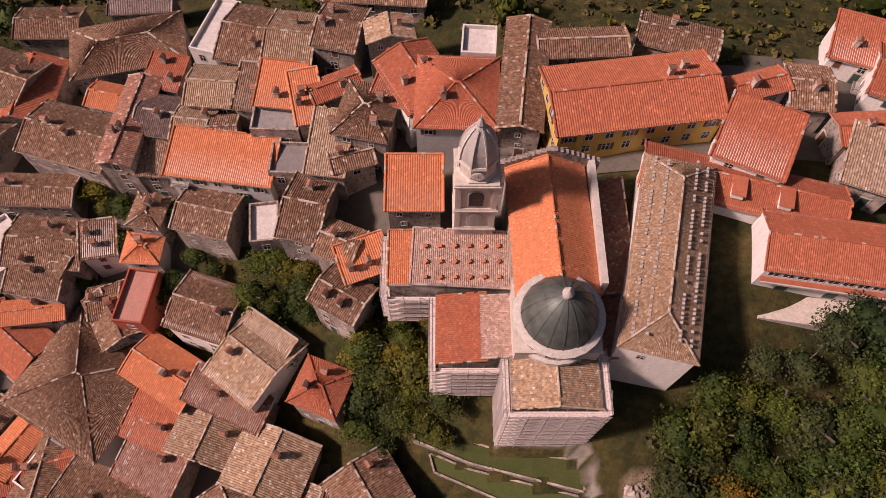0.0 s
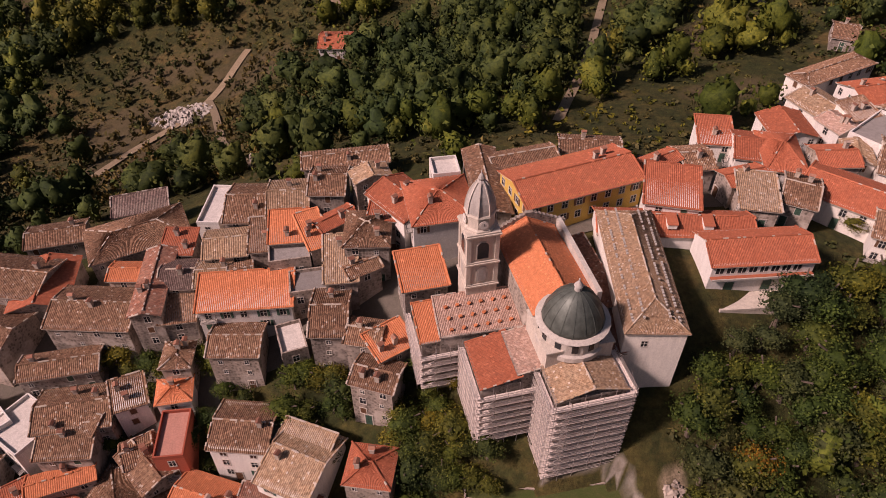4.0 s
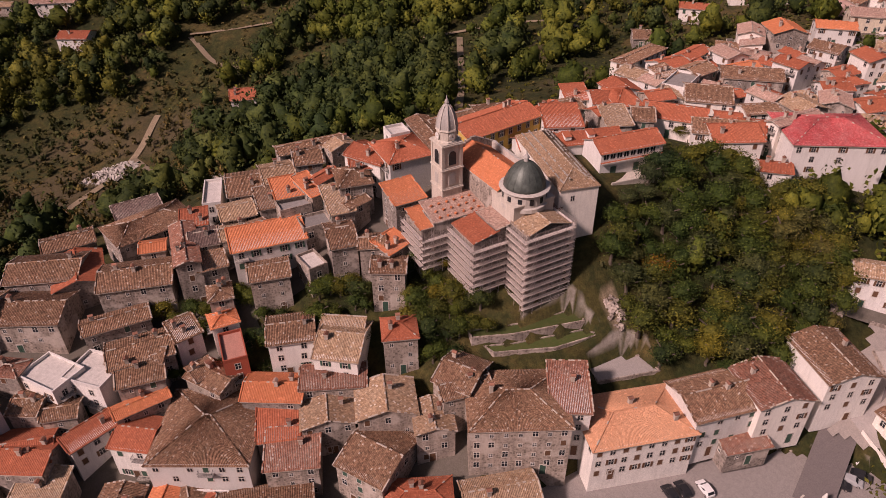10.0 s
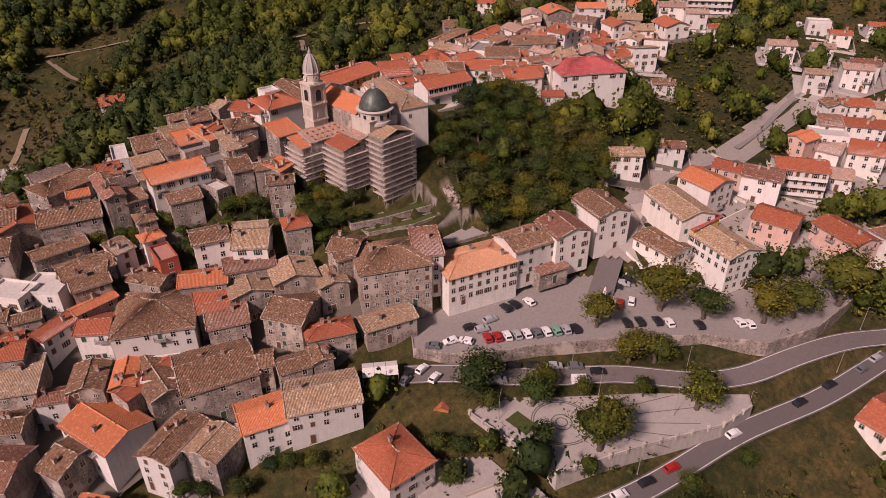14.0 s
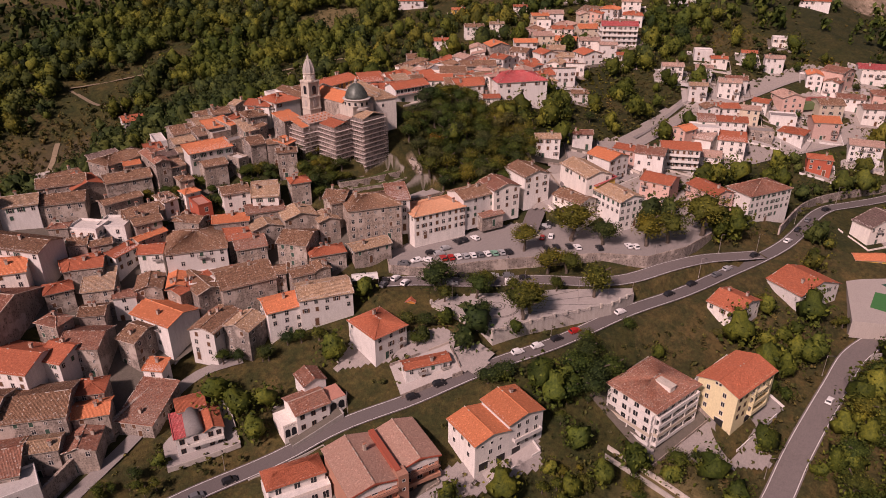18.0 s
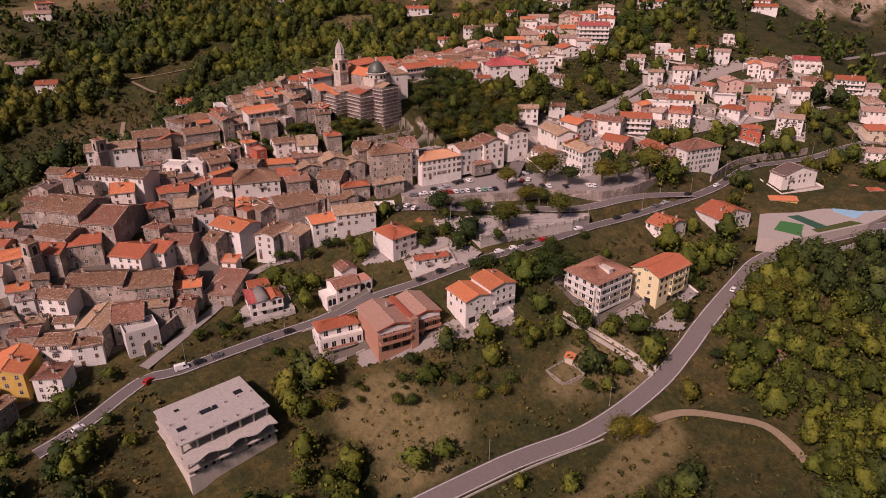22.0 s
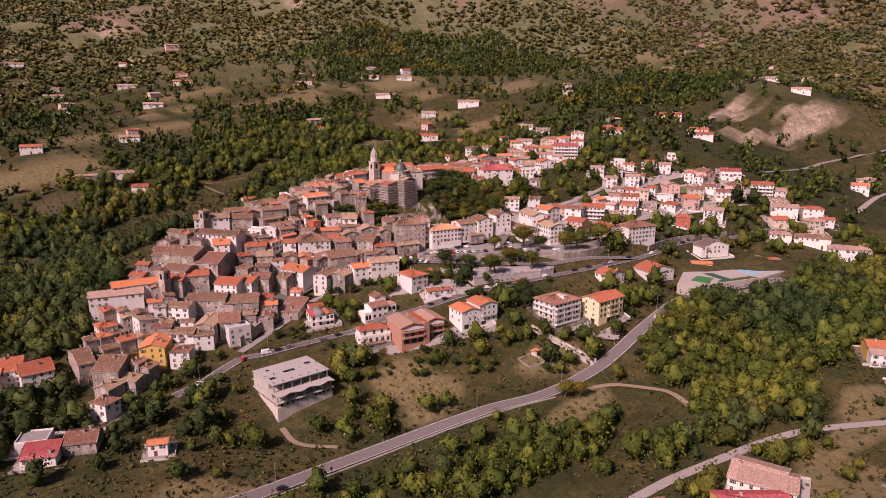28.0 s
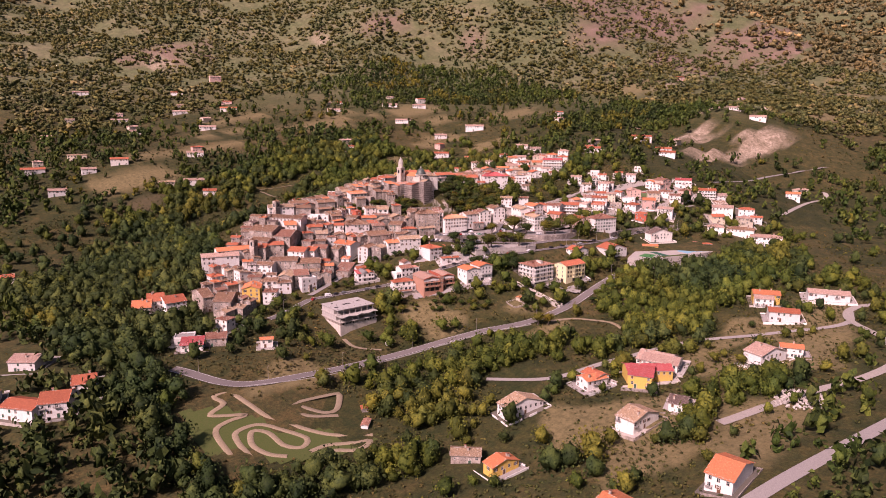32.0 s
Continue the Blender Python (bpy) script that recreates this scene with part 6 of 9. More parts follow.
for _i in range(9):
    B.lathe([(0.09, 1.6), (0.13, 1.9), (0.08, 2.3)], 8, 0, -8.1 + 0.42 * _i, -3.7)
B.box(-8.25, -3.85, 2.3, -4.6, -3.6, 2.42, 0)
part("balustrade", B.mesh("balustrade", ["stone_light"]), v)
# loggia arches: flat panels coloured dark like the shade within
B = Build()
for _x in (-7.2, -5.5):
    arch_panel(B, 1.3, 2.4, 0.04, pose(_x, -3.8, -1.4), 0)
for _x in (6.0, 8.3):
    arch_panel(B, 1.7, 2.6, 0.04, pose(_x, -3.6, 0.9), 0)
part("arched_opening", B.mesh("arched_opening", ["glass_and_shade"]), v)
pane_row(v, "brown", 0, 4.2, 2.6, -3.0, 0.0, 3.0)
pane_row(v, "brown", 0, 4.2, -0.6, -3.0, 0.0, 3.0)
# ---------------------------------------------------------------- church on the hilltop
def block(name, parent, cx, cy, yaw, w, d, z0, z1, wall):
    B = Build()
    B.box(-w / 2, -d / 2, z0, w / 2, d / 2, z1)
    B.box(-w / 2 - 0.2, -d / 2 - 0.2, z1 - 0.35, w / 2 + 0.2, d / 2 + 0.2, z1 - 0.02)
    return part(name, B.mesh(name, [wall]), parent, pose(cx, cy, 0, 0, 0, yaw))


def tiled(parent, cx, cy, yaw, w, d, z, kind, rc, rise, oh=0.35, seed=3):
    rng = random.Random(seed)
    me, caps = roof_mesh(kind, w, d, rc, rise, rng, oh)
    r = part("roof", me, parent, pose(cx, cy, z, 0, 0, yaw))
    heaped(part("ridge_tiles", ridge_mesh(caps, rc, rng), r))
    return r


church = built("church", 0, 0, 0, 0, "stone church with orange tiled nave and grey lead dome, under repair", "church")
CLEAR += [(a * U, b * U, c * U) for a, b, c in ((16, 46, 14), (16, 28, 9), (3, 38, 10), (34, 44, 10), (34, 34, 9), (55, 46, 12), (2, 52, 8))]


def gabled(parent, cx, cy, yaw, w, d, z0, z1, rise, wall):
    part("wall", gable_walls("x", w, d, z0, z1, rise, wall), parent, pose(cx, cy, 0, 0, 0, yaw))


gabled(church, 16.0, 46.5, 91.8, 20.5, 11.4, 36, 52.2, 3.2, "wall_s")
tiled(church, 16.0, 46.3, 91.8, 20.0, 11.4, 52.2, "x", "tile_o", 3.2, seed=5)
# raking parapet of the facade
B = Build()
for s in (-1, 1):
    for i in range(9):
        a, b = i / 9, (i + 1) / 9
        m = pose(16.0 + 0.3, 57.2, 0, 0, 0, 1.8)
        B.box(min(s * 7.6 * a, s * 7.6 * b), -0.4, 44, max(s * 7.6 * a, s * 7.6 * b), 0.4, 56.4 - 3.6 * (a + b) / 2, 0, m)
part("facade_gable", B.mesh("facade_gable", ["wall_s"]), church)
# aisle and low roofs beside the nave
block("aisle_wall", church, 26.0, 47.5, 0, 4.6, 19, 38, 47.6, "wall_s")
tiled(church, 25.8, 47.5, -90, 19, 4.6, 47.6, "s", "tile_m", 1.0, 0.1)
block("aisle_wall", church, 25.2, 33.7, 0, 4.8, 10.0, 32, 46.6, "wall_s")
tiled(church, 25.2, 33.7, -90, 10, 4.8, 46.6, "s", "tile_m", 0.9, 0.1)
B = Build()
B.box(22.1, 37, 44, 23.0, 57, 53.6)
part("buttress_wall", B.mesh("buttress_wall", ["stone_light"]), church)
# side chapels
block("chapel_wall", church, 3.6, 44.6, -3, 15.6, 8.6, 30, 44.8, "wall_s")
tiled(church, 3.6, 44.6, -3, 15.4, 8.4, 44.8, "s", "tile_q", 1.4, 0.25, 8)
block("chapel_wall", church, -5.8, 45.2, 0, 4.0, 8.4, 28, 43.6, "wall_s")
tiled(church, -5.8, 45.2, 0, 4.0, 8.2, 43.6, "s", "tile_o", 1.6, 0.25, 9)
block("chapel_wall", church, 3.0, 33.6, 0, 6.6, 9.8, 27, 44.6, "wall_s")
tiled(church, 3.0, 33.6, -90, 9.8, 6.8, 44.6, "s", "tile_r", 1.5, 0.3, 10)
block("chapel_wall", church, 8.6, 33.4, 0, 5.2, 9.0, 28, 46.3, "wall_s")
tiled(church, 8.6, 33.4, -90, 9.0, 5.2, 46.3, "s", "tile_q", 0.8, 0.2, 11)
for i in range(18):
    B = Build()
    for j in range(5):
        B.box(-0.35 + 0.02 * j, -0.25, j * 0.08, 0.35 - 0.03 * j, 0.25, j * 0.08 + 0.07)
    part("tile_stack", B.mesh("tile_stack", ["tile_o"]), church, pose(-2.2 + (i % 6) * 2.2, 41.6 + (i // 6) * 2.4, 45.1 + (i // 6) * 0.40, 9, 0, (i * 37) % 60))
# choir under scaffolding
block("choir_wall", church, 15.8, 25.0, 0, 11.8, 7.0, 22, 47.6, "wall_s")
tiled(church, 15.8, 25.0, 90, 7.0, 11.8, 47.6, "x", "tile_t", 1.9, 0.3, 12)
# crossing, drum, dome and lantern
block("crossing_wall", church, 15.8, 32.8, 0, 11.5, 9.6, 34, 51.6, "stone_light")
B = Build()
B.lathe([(5.9, 51), (5.9, 52.0), (5.4, 52.2), (5.4, 55.0), (5.9, 55.3), (6.2, 55.6), (5.3, 55.9)], 24, 0)
dome_drum = part("drum", B.mesh("drum", ["stone_light"]), church, pose(15.8, 32.4, -1.6))
B = Build()
for i in range(12):
    m = pose(0, 0, 0, 0, 0, i * 30 + 15)
    B.box(-0.5, -5.46, 52.9, 0.5, -5.3, 54.5, 0, m)
part("drum_window", B.mesh("drum_window", ["glass_and_shade"]), dome_drum)
B = Build()
prof = [(5.15 * (math.cos(a) - 0.10 * math.sin(2 * a)), 55.8 + 6.3 * math.sin(a)) for a in [math.pi / 2 * i / 12 for i in range(12)]]
B.lathe(prof + [(0.45, 62.1)], 32, 0)
part("dome", B.mesh("dome", ["dome_lead"], True), church, pose(15.8, 32.4, -1.6))
B = Build()
for i in range(16):
    a = 2 * math.pi * i / 16
    for j in range(11):
        p0, p1 = prof[j], prof[min(j + 1, 11)]
        B.bar(((p0[0] + 0.02) * math.cos(a), (p0[0] + 0.02) * math.sin(a), p0[1]), ((p1[0] + 0.02) * math.cos(a), (p1[0] + 0.02) * math.sin(a), p1[1]), 0.05)
part("dome_rib", B.mesh("dome_rib", ["dome_lead"]), church, pose(15.8, 32.4, -1.6))
B = Build()
B.lathe([(0.80, 61.5), (0.80, 61.9), (0.62, 62.0), (0.58, 62.8), (0.78, 63.0), (0.62, 63.3), (0.28, 63.8), (0.1, 64.1), (0.2, 64.3), (0.05, 64.6)], 12, 0)
part("lantern", B.mesh("lantern", ["concrete"]), church, pose(15.8, 32.4, -1.6))

# bell tower
plaster("tower_field", (0.56, 0.49, 0.43), (0.33, 0.27, 0.23), 0.55)
tower = built("bell_tower", 5.0, 51.2, 36, 0, "tall pale stone bell tower with a clock and ribbed stone spire", "tower")
B = Build()
W = 2.9
for z0, z1, k in ((-4, 12.0, 1.0), (12.5, 17.5, 0.97), (18.1, 24.0, 0.95)):
    B.box(-W * k, -W * k, z0, W * k, W * k, z1, 1)
for z in (12.0, 17.5, 24.0):
    B.box(-W - 0.3, -W - 0.3, z, W + 0.3, W + 0.3, z + 0.28)
    B.box(-W - 0.12, -W - 0.12, z + 0.28, W + 0.12, W + 0.12, z + 0.6)
for sx in (-1, 1):
    for sy in (-1, 1):
        for z0, z1 in ((12.6, 17.5), (18.1, 24.0)):
            B.box(sx * 2.55 - 0.4, sy * 2.55 - 0.4, z0, sx * 2.55 + 0.4, sy * 2.55 + 0.4, z1)
part("shaft", B.mesh("shaft", ["stone_light", "tower_field"]), tower)
for i in range(4):
    m = pose(0, 0, 0, 0, 0, 90 * i)
    B = Build()
    arch_panel(B, 2.5, 4.0, 0.10, m @ pose(0, -W * 0.95, 18.7), 0)
    # open belfry arch drawn as a dark panel, the shade inside as colour
    arch_panel(B, 2.05, 3.75, 0.16, m @ pose(0, -W * 0.95, 18.8), 1)
    part("belfry_opening", B.mesh("belfry_opening", ["stone_light", "glass_and_shade"]), tower)
    B = Build()
    arch_panel(B, 2.2, 3.6, 0.14, m @ pose(0, -W * 0.97, 13.2), 0)
    arch_panel(B, 1.5, 2.9, 0.18, m @ pose(0, -W * 0.97, 13.4), 1)
    part("blind_arch", B.mesh("blind_arch", ["stone_light", "concrete"]), tower)
    B = Build()
    B.lathe([(0.95, 0), (0.95, 0.12), (0.8, 0.14)], 16, 0)
    B.lathe([(0.78, 0.13), (0.76, 0.16)], 16, 1)
    B.box(-0.04, -0.05, 0.16, 0.04, 0.55, 0.18, 2)
    B.box(-0.05, -0.04, 0.16, 0.36, 0.04, 0.18, 2)
    part("clock_face", B.mesh("clock_face", ["stone_light", "frame_white", "iron"]), tower, m @ pose(0, -2.62, 26.2, 90))
B = Build()
B.lathe([(3.0, 24.5), (3.0, 24.9), (2.6, 25.1), (2.55, 27.3), (2.9, 27.6), (2.75, 28.0)], 8, 0, a0=math.pi / 8)
part("octagon", B.mesh("octagon", ["stone_light"]), tower)
B = Build()
B.lathe([(2.62, 27.9), (2.56, 29.0), (2.34, 30.3), (1.92, 31.6), (1.32, 32.8), (0.72, 33.7), (0.46, 34.0), (0.58, 34.4), (0.36, 35.0), (0.12, 35.4), (0.05, 36.2)], 8, 0, a0=math.pi / 8)
part("spire", B.mesh("spire", ["concrete"]), tower)
for i in range(8):
    a = 2 * math.pi * i / 8 + math.pi / 8
    B = Build()
    pr = [(2.67, 27.9), (2.61, 29.0), (2.39, 30.3), (1.97, 31.6), (1.37, 32.8), (0.77, 33.7)]
    for (r0, z0), (r1, z1) in zip(pr, pr[1:]):
        B.bar((r0 * math.cos(a), r0 * math.sin(a), z0), (r1 * math.cos(a), r1 * math.sin(a), z1), 0.11)
    part("spire_rib", B.mesh("spire_rib", ["stone_light"]), tower)

# long oratory roof beside the nave
oratory = built("oratory", 32.6, 42.6, 36, -104, "long stone hall with a weathered tan hipped tile roof", "building")
part("wall", gable_walls("h", 31, 10.2, -4, 16.2, 2.4, "wall_w"), oratory)
_me, _caps = roof_mesh("h", 31, 10.2, "tile_t", 3.0, random.Random(4), 0.35)
_r = part("roof", _me, oratory, pose(0, 0, 16.2), "tan clay tiles with rows of pale stones")
heaped(part("ridge_tiles", ridge_mesh(_caps, "tile_t", random.Random(4)), _r))
B = Build()
_q = random.Random(9)
for _row in (-3.9, -2.2, 2.0, 3.8):
    for i in range(44):
        _x = -14.5 + i * 0.66 + _q.uniform(-0.1, 0.1)
        if abs(_x) > 15.3 - abs(_row) * 0.2 or _q.random() < 0.2:
            continue
        _z = 3.0 * (1 - abs(_row) / 5.45) + 0.05
        B.box(_x - 0.19, _row - 0.17, _z - 0.1, _x + 0.19, _row + 0.17, _z + 0.17, 0, pose(0, 0, 0))
part("holding_stones", B.mesh("holding_stones", ["stone_light"]), _r)
part("window", WIN[(0, "wood_brown")], oratory, pose(15.5, -1.6, 12.5, 0, 0, 90))

# convent wing with the windowed gallery
convent = built("convent", 57.0, 43.8, 43.5, -9, "long white convent wing with orange roof and window gallery", "building")
part("wall", gable_walls("x", 19.5, 9.5, -5, 7.4, 2.2, "wall_w"), convent)
_me, _caps = roof_mesh("x", 19.5, 9.5, "tile_r", 2.2, random.Random(6), 0.45)
_r = part("roof", _me, convent, pose(0, 0, 7.4))
heaped(part("ridge_tiles", ridge_mesh(_caps, "tile_r", random.Random(6)), _r))
for i in range(8):
    B = Build()
    B.box(-0.8, -0.02, 0, 0.8, 0.05, 1.5, 0)
    for x in (-0.8, 0, 0.8):
        B.box(x - 0.05, -0.05, 0, x + 0.05, 0.0, 1.5, 1)
    B.box(-0.85, -0.06, -0.1, 0.85, 0.0, 0.0, 1)
    part("gallery_window", B.mesh("gallery_window", ["glass_and_shade", "frame_white"]), convent, pose(-8.2 + i * 2.1, -4.76, 5.2))
B = Build()
B.box(-9.75, -5.7, 4.4, 9.75, -4.74, 4.55, 0)
B.box(-9.75, -5.8, 4.2, 9.75, -5.6, 4.62, 1)
part("awning_roof", B.mesh("awning_roof", ["tile_r", "stone_light"]), convent)
for x in (-5.5, 1.8):
    B = Build()
    B.box(-0.9, -0.03, 0, 0.9, 0.05, 2.4, 0)
    B.box(-1.05, -0.06, 0, -0.9, 0.05, 2.5, 1)
    B.box(0.9, -0.06, 0, 1.05, 0.05, 2.5, 1)
    part("gate", B.mesh("gate", ["wood_green", "stone_light"]), convent, pose(x, -4.76, 0.4))
B = Build()
B.box(-8.5, -9.6, -8, 8.5, -4.9, 0.1, 0)
for i in range(20):
    B.box(-8.5 + i * 0.85, -9.65, 0.1, -8.5 + i * 0.85 + 0.8, -9.25, 0.65, 0)
part("terrace", B.mesh("terrace", ["stone_light"]), convent)
wing = built("convent_wing", 46.2, 55.0, 43, -16, "long low convent wing under a red tiled roof", "building")
part("wall", gable_walls("x", 30, 8, -4, 6.5, 2.0, "wall_w"), wing)
_me, _caps = roof_mesh("x", 30, 8, "tile_r", 2.0, random.Random(7), 0.45)
_r = part("roof", _me, wing, pose(0, 0, 6.5))
heaped(part("ridge_tiles", ridge_mesh(_caps, "tile_r", random.Random(7)), _r))
for x in (-8, -1, 6):
    B = Build()
    B.box(-0.9, -1.6, 0, 0.9, 1.2, 1.1, 0)
    B.add([(-1.1, -1.8, 1.1), (1.1, -1.8, 1.1), (1.1, 1.6, 1.5), (-1.1, 1.6, 1.5)], [(0, 1, 2, 3)], 1)
    part("dormer", B.mesh("dormer", ["wall_w", "tile_r"]), _r, pose(x, -1.6, 0.9))


# scaffolding round the choir and chapels
def scaffold(x0, y0, x1, y1, z0, z1, group):
    """Tube scaffold along one face, from (x0, y0) to (x1, y1), its decks every 2 m to the right of that way."""
    L = math.hypot(x1 - x0, y1 - y0)
    ob = built("scaffold", x0, y0, z0, math.degrees(math.atan2(y1 - y0, x1 - x0)), "tube scaffold with pale timber decks along the church wall", "scaffold", group)
    n = int((z1 - z0) / 2.0)
    k = max(2, int(L / 2.2) + 1)
    pole = Build()
    for yy in (-0.15, -1.15):
        pole.bar((0, yy, 0), (0, yy, z1 - z0 + 1.2), 0.035)
    pm = pole.mesh("standard", ["steel_tube"])
    for i in range(k):
        part("standard", pm, ob, pose(L * i / (k - 1), 0, 0))
    deck = Build()
    for j in range(4):
        deck.box(-0.5, -1.12 + j * 0.25, 0, L + 0.5, -0.90 + j * 0.25, 0.06)
    deck.box(-0.5, -1.19, 0, L + 0.5, -1.14, 0.16)
    dm = deck.mesh("deck", ["scaffold_plank"])
    rail = Build()
    for zz in (0.55, 1.05):
        rail.bar((-0.6, -1.17, zz), (L + 0.6, -1.17, zz), 0.035)
    rail.bar((0, -1.17, 0), (min(L, 2.4), -1.17, 2.0), 0.03)
    if L > 6:
        rail.bar((L, -1.17, 0), (L - 2.4, -1.17, 2.0), 0.03)
    rm = rail.mesh("guard_rail", ["steel_tube"])
    for i in range(1, n + 1):
        part("deck", dm, ob, pose(0, 0, i * 2.0))
        part("guard_rail", rm, ob, pose(0, 0, i * 2.0))


G = "scaffolds round the church"
scaffold(9.2, 21.3, 22.4, 21.3, 24.5, 47.0, G)
scaffold(9.7, 28.4, 9.7, 21.0, 26, 47.0, G)
scaffold(21.9, 21.0, 21.9, 29.0, 25, 47.0, G)
scaffold(-0.6, 28.5, 8.6, 28.5, 28.5, 43.5, G)
scaffold(-0.5, 38.6, -0.5, 28.2, 29, 43.0, G)
scaffold(-8.0, 40.2, -0.6, 40.2, 31, 42.5, G)
scaffold(-8.0, 49.5, -8.0, 40.0, 32, 42.0, G)
# ---------------------------------------------------------------- infill of the dense old town
FILL = random.Random(2024)


def rect_gap(px, py, boxes):
    """Distance from a point to the nearest house footprint, in metres."""
    best = 99.0
    for x, y, co, si, w, d in boxes:
        dx, dy = px - x, py - y
        lx, ly = abs(dx * co + dy * si) - w / 2, abs(-dx * si + dy * co) - d / 2
        best = min(best, math.hypot(max(lx, 0), max(ly, 0)) if lx > 0 or ly > 0 else 0)
    return best


def infill(step, lo, hi, gap, colours, walls, keep, *pts):
    ring = [(a * U, b * U) for a, b in pts]
    xs, ys = [p[0] for p in ring], [p[1] for p in ring]
    y = min(ys)
    while y < max(ys):
        x = min(xs)
        while x < max(xs):
            px, py = x + FILL.uniform(-0.4, 0.4) * step, y + FILL.uniform(-0.4, 0.4) * step
            x += step
            if not inside(np.array([px]), np.array([py]), ring)[0] or FILL.random() > keep:
                continue
            if any(math.hypot(px - a, py - b) < r for a, b, r in CLEAR) or not road_clear(np.array([px]), np.array([py]), 3.5)[0]:
                continue
            if any(inside(np.array([px]), np.array([py]), t[0])[0] for t in TERRACES):
                continue
            g = rect_gap(px, py, FOOT)
            if g < gap:
                continue
            near = min(FOOT, key=lambda b: (b[0] - px) ** 2 + (b[1] - py) ** 2)
            yaw = math.degrees(math.atan2(near[3], near[2])) + FILL.choice((0, 0, 90)) + FILL.uniform(-1, 1) * (7 if step < 5 else 24)
            w, d = min(hi, max(lo, 2.2 * g * FILL.uniform(0.8, 1.1))), min(hi, max(lo, 1.9 * g * FILL.uniform(0.75, 1.05)))
            house(px / U, py / U, yaw, w / U, d / U, FILL.uniform(6.5, 9.5) if step < 5 else FILL.uniform(4.5, 10), FILL.choice("xxxsxh") + FILL.choice(colours) + FILL.choice(walls))
        y += step


CLEAR += [(a * U, b * U, r * U) for a, b, r in ((-50, 48, 9), (-62, 50, 8), (-31, 36, 8), (-11, 31, 9), (-12, 24, 7), (-84, -9, 9), (-60, -24, 9), (-40, -12, 5))]
infill(4.5, 4.5, 8.5, 2.3, "bbbmmdtro", "sssw", 1.0, (-235, -20), (-165, -14), (-130, -14), (-95, 2), (-72, -8), (-45, -14), (-25, -8), (-8, 2), (-8, 14), (-22, 24), (-44, 30), (-72, 40), (-52, 58), (-22, 56), (-8, 66), (-10, 92),
       (-58, 102), (-100, 92), (-150, 92), (-190, 62), (-235, 22))
infill(6, 5, 9, 2.6, "bbqtrrr", "wwws", 0.9, (80, 62), (112, 58), (150, 30), (200, 34), (215, 60), (170, 100), (150, 118), (112, 104), (84, 84))
infill(8, 7, 11, 2.6, "qbrromq", "wwwcp", 0.55, (112, -18), (150, -26), (200, -24), (262, -40), (310, -56), (330, -100), (300, -122), (236, -92), (200, -78), (160, -62), (128, -58))
infill(9, 7, 11, 3.0, "qbrroq", "wwwcp", 0.45, (200, -128), (240, -140), (300, -150), (340, -130), (345, -175), (300, -185), (240, -165))
infill(9, 7, 11, 3.5, "qbtrqo", "wwpsc", 0.50, (200, 34), (300, 50), (330, 90), (260, 120), (200, 110), (165, 108))
house(-4.2, 58.2, 0, 8.4, 8.6, 9.3, "sos")
# single farmhouses on the slopes across the valley
for _i, (x, y) in enumerate(((33, 899), (-54, 905), (-2, 741), (169, 948), (134, 858), (112, 707), (207, 809), (268, 974), (338, 652), (466, 615), (503, 564), (-117, 497), (-157, 493), (-6, 494), (-135, 747), (-154, 547), (-202, 553),
                            (-210, 444), (-100, 386), (174, 369), (297, 295), (610, 136), (467, 18), (515, 13), (560, 260), (396, 77), (-65, 386), (1067, 298), (938, 97), (798, -4), (518, -168), (474, -196))):
    if all(math.hypot(x * U - a, y * U - b) > c + 12 for a, b, c in HOUSES):
        house(x, y, (17 * _i) % 50 - 30, 12 + 4 * (_i % 4), 8.5 + _i % 3, 5.0 + _i % 3, ("xqp", "xtc", "hqc", "xrw", "xts", "xqc", "hrp")[_i % 7])


# ---------------------------------------------------------------- unfinished concrete building
shell = built("unfinished_building", -156.0, -73.0, -41.4, -5, "unfinished bare concrete building with open floors and wavy slabs", "building")


def wavy_slab(w, d, z, t, amp):
    n = 30
    front = [(-w / 2 + w * i / n, -d / 2 - 1.2 - amp * math.sin(i / n * math.pi * 6)) for i in range(n + 1)]
    ring = front + [(w / 2, d / 2), (-w / 2, d / 2)]
    return Build().prism(ring, z - t, z)


for z, dd, am in ((4.2, 27.0, 0.35), (8.4, 28.0, 0.9), (12.8, 23.0, 0.0)):
    B = wavy_slab(33, dd, z, 0.45, am)
    part("floor_slab", B.mesh("floor_slab", ["concrete"]), shell, pose(0, (28.0 - dd) / 2, 0))
B = Build()
B.box(-16.2, -13.6, -9, 16.2, 13.8, 1.6, 0)
part("plinth", B.mesh("plinth", ["stone_light"]), shell)
B = Build()
B.box(-15.8, -13.0, 1.6, 15.8, 13.6, 3.75, 0)
part("brick_wall", B.mesh("brick_wall", ["wall_s"]), shell)
B = Build()
B.box(-15.9, -7.0, 4.2, 15.9, 13.6, 7.95, 0)
B.box(-15.9, -4.0, 8.4, 15.9, 13.6, 12.35, 0)
part("inner_wall", B.mesh("inner_wall", ["concrete"]), shell)
_col = Build().box(-0.32, -0.32, 0, 0.32, 0.32, 3.9).mesh("column", ["concrete"])
for z in (4.2, 8.4):
    for i in range(7):
        part("column", _col, shell, pose(-15.6 + i * 5.2, -12.6 if z < 5 else -9.2, z))
B = Build()
arch_panel(B, 2.0, 2.0, 0.10, pose(0, 0, 0), 0)
arch_panel(B, 1.3, 1.6, 0.16, pose(0, 0, 0.12), 1)
_aw = B.mesh("arched_window", ["stone_light", "glass_and_shade"])
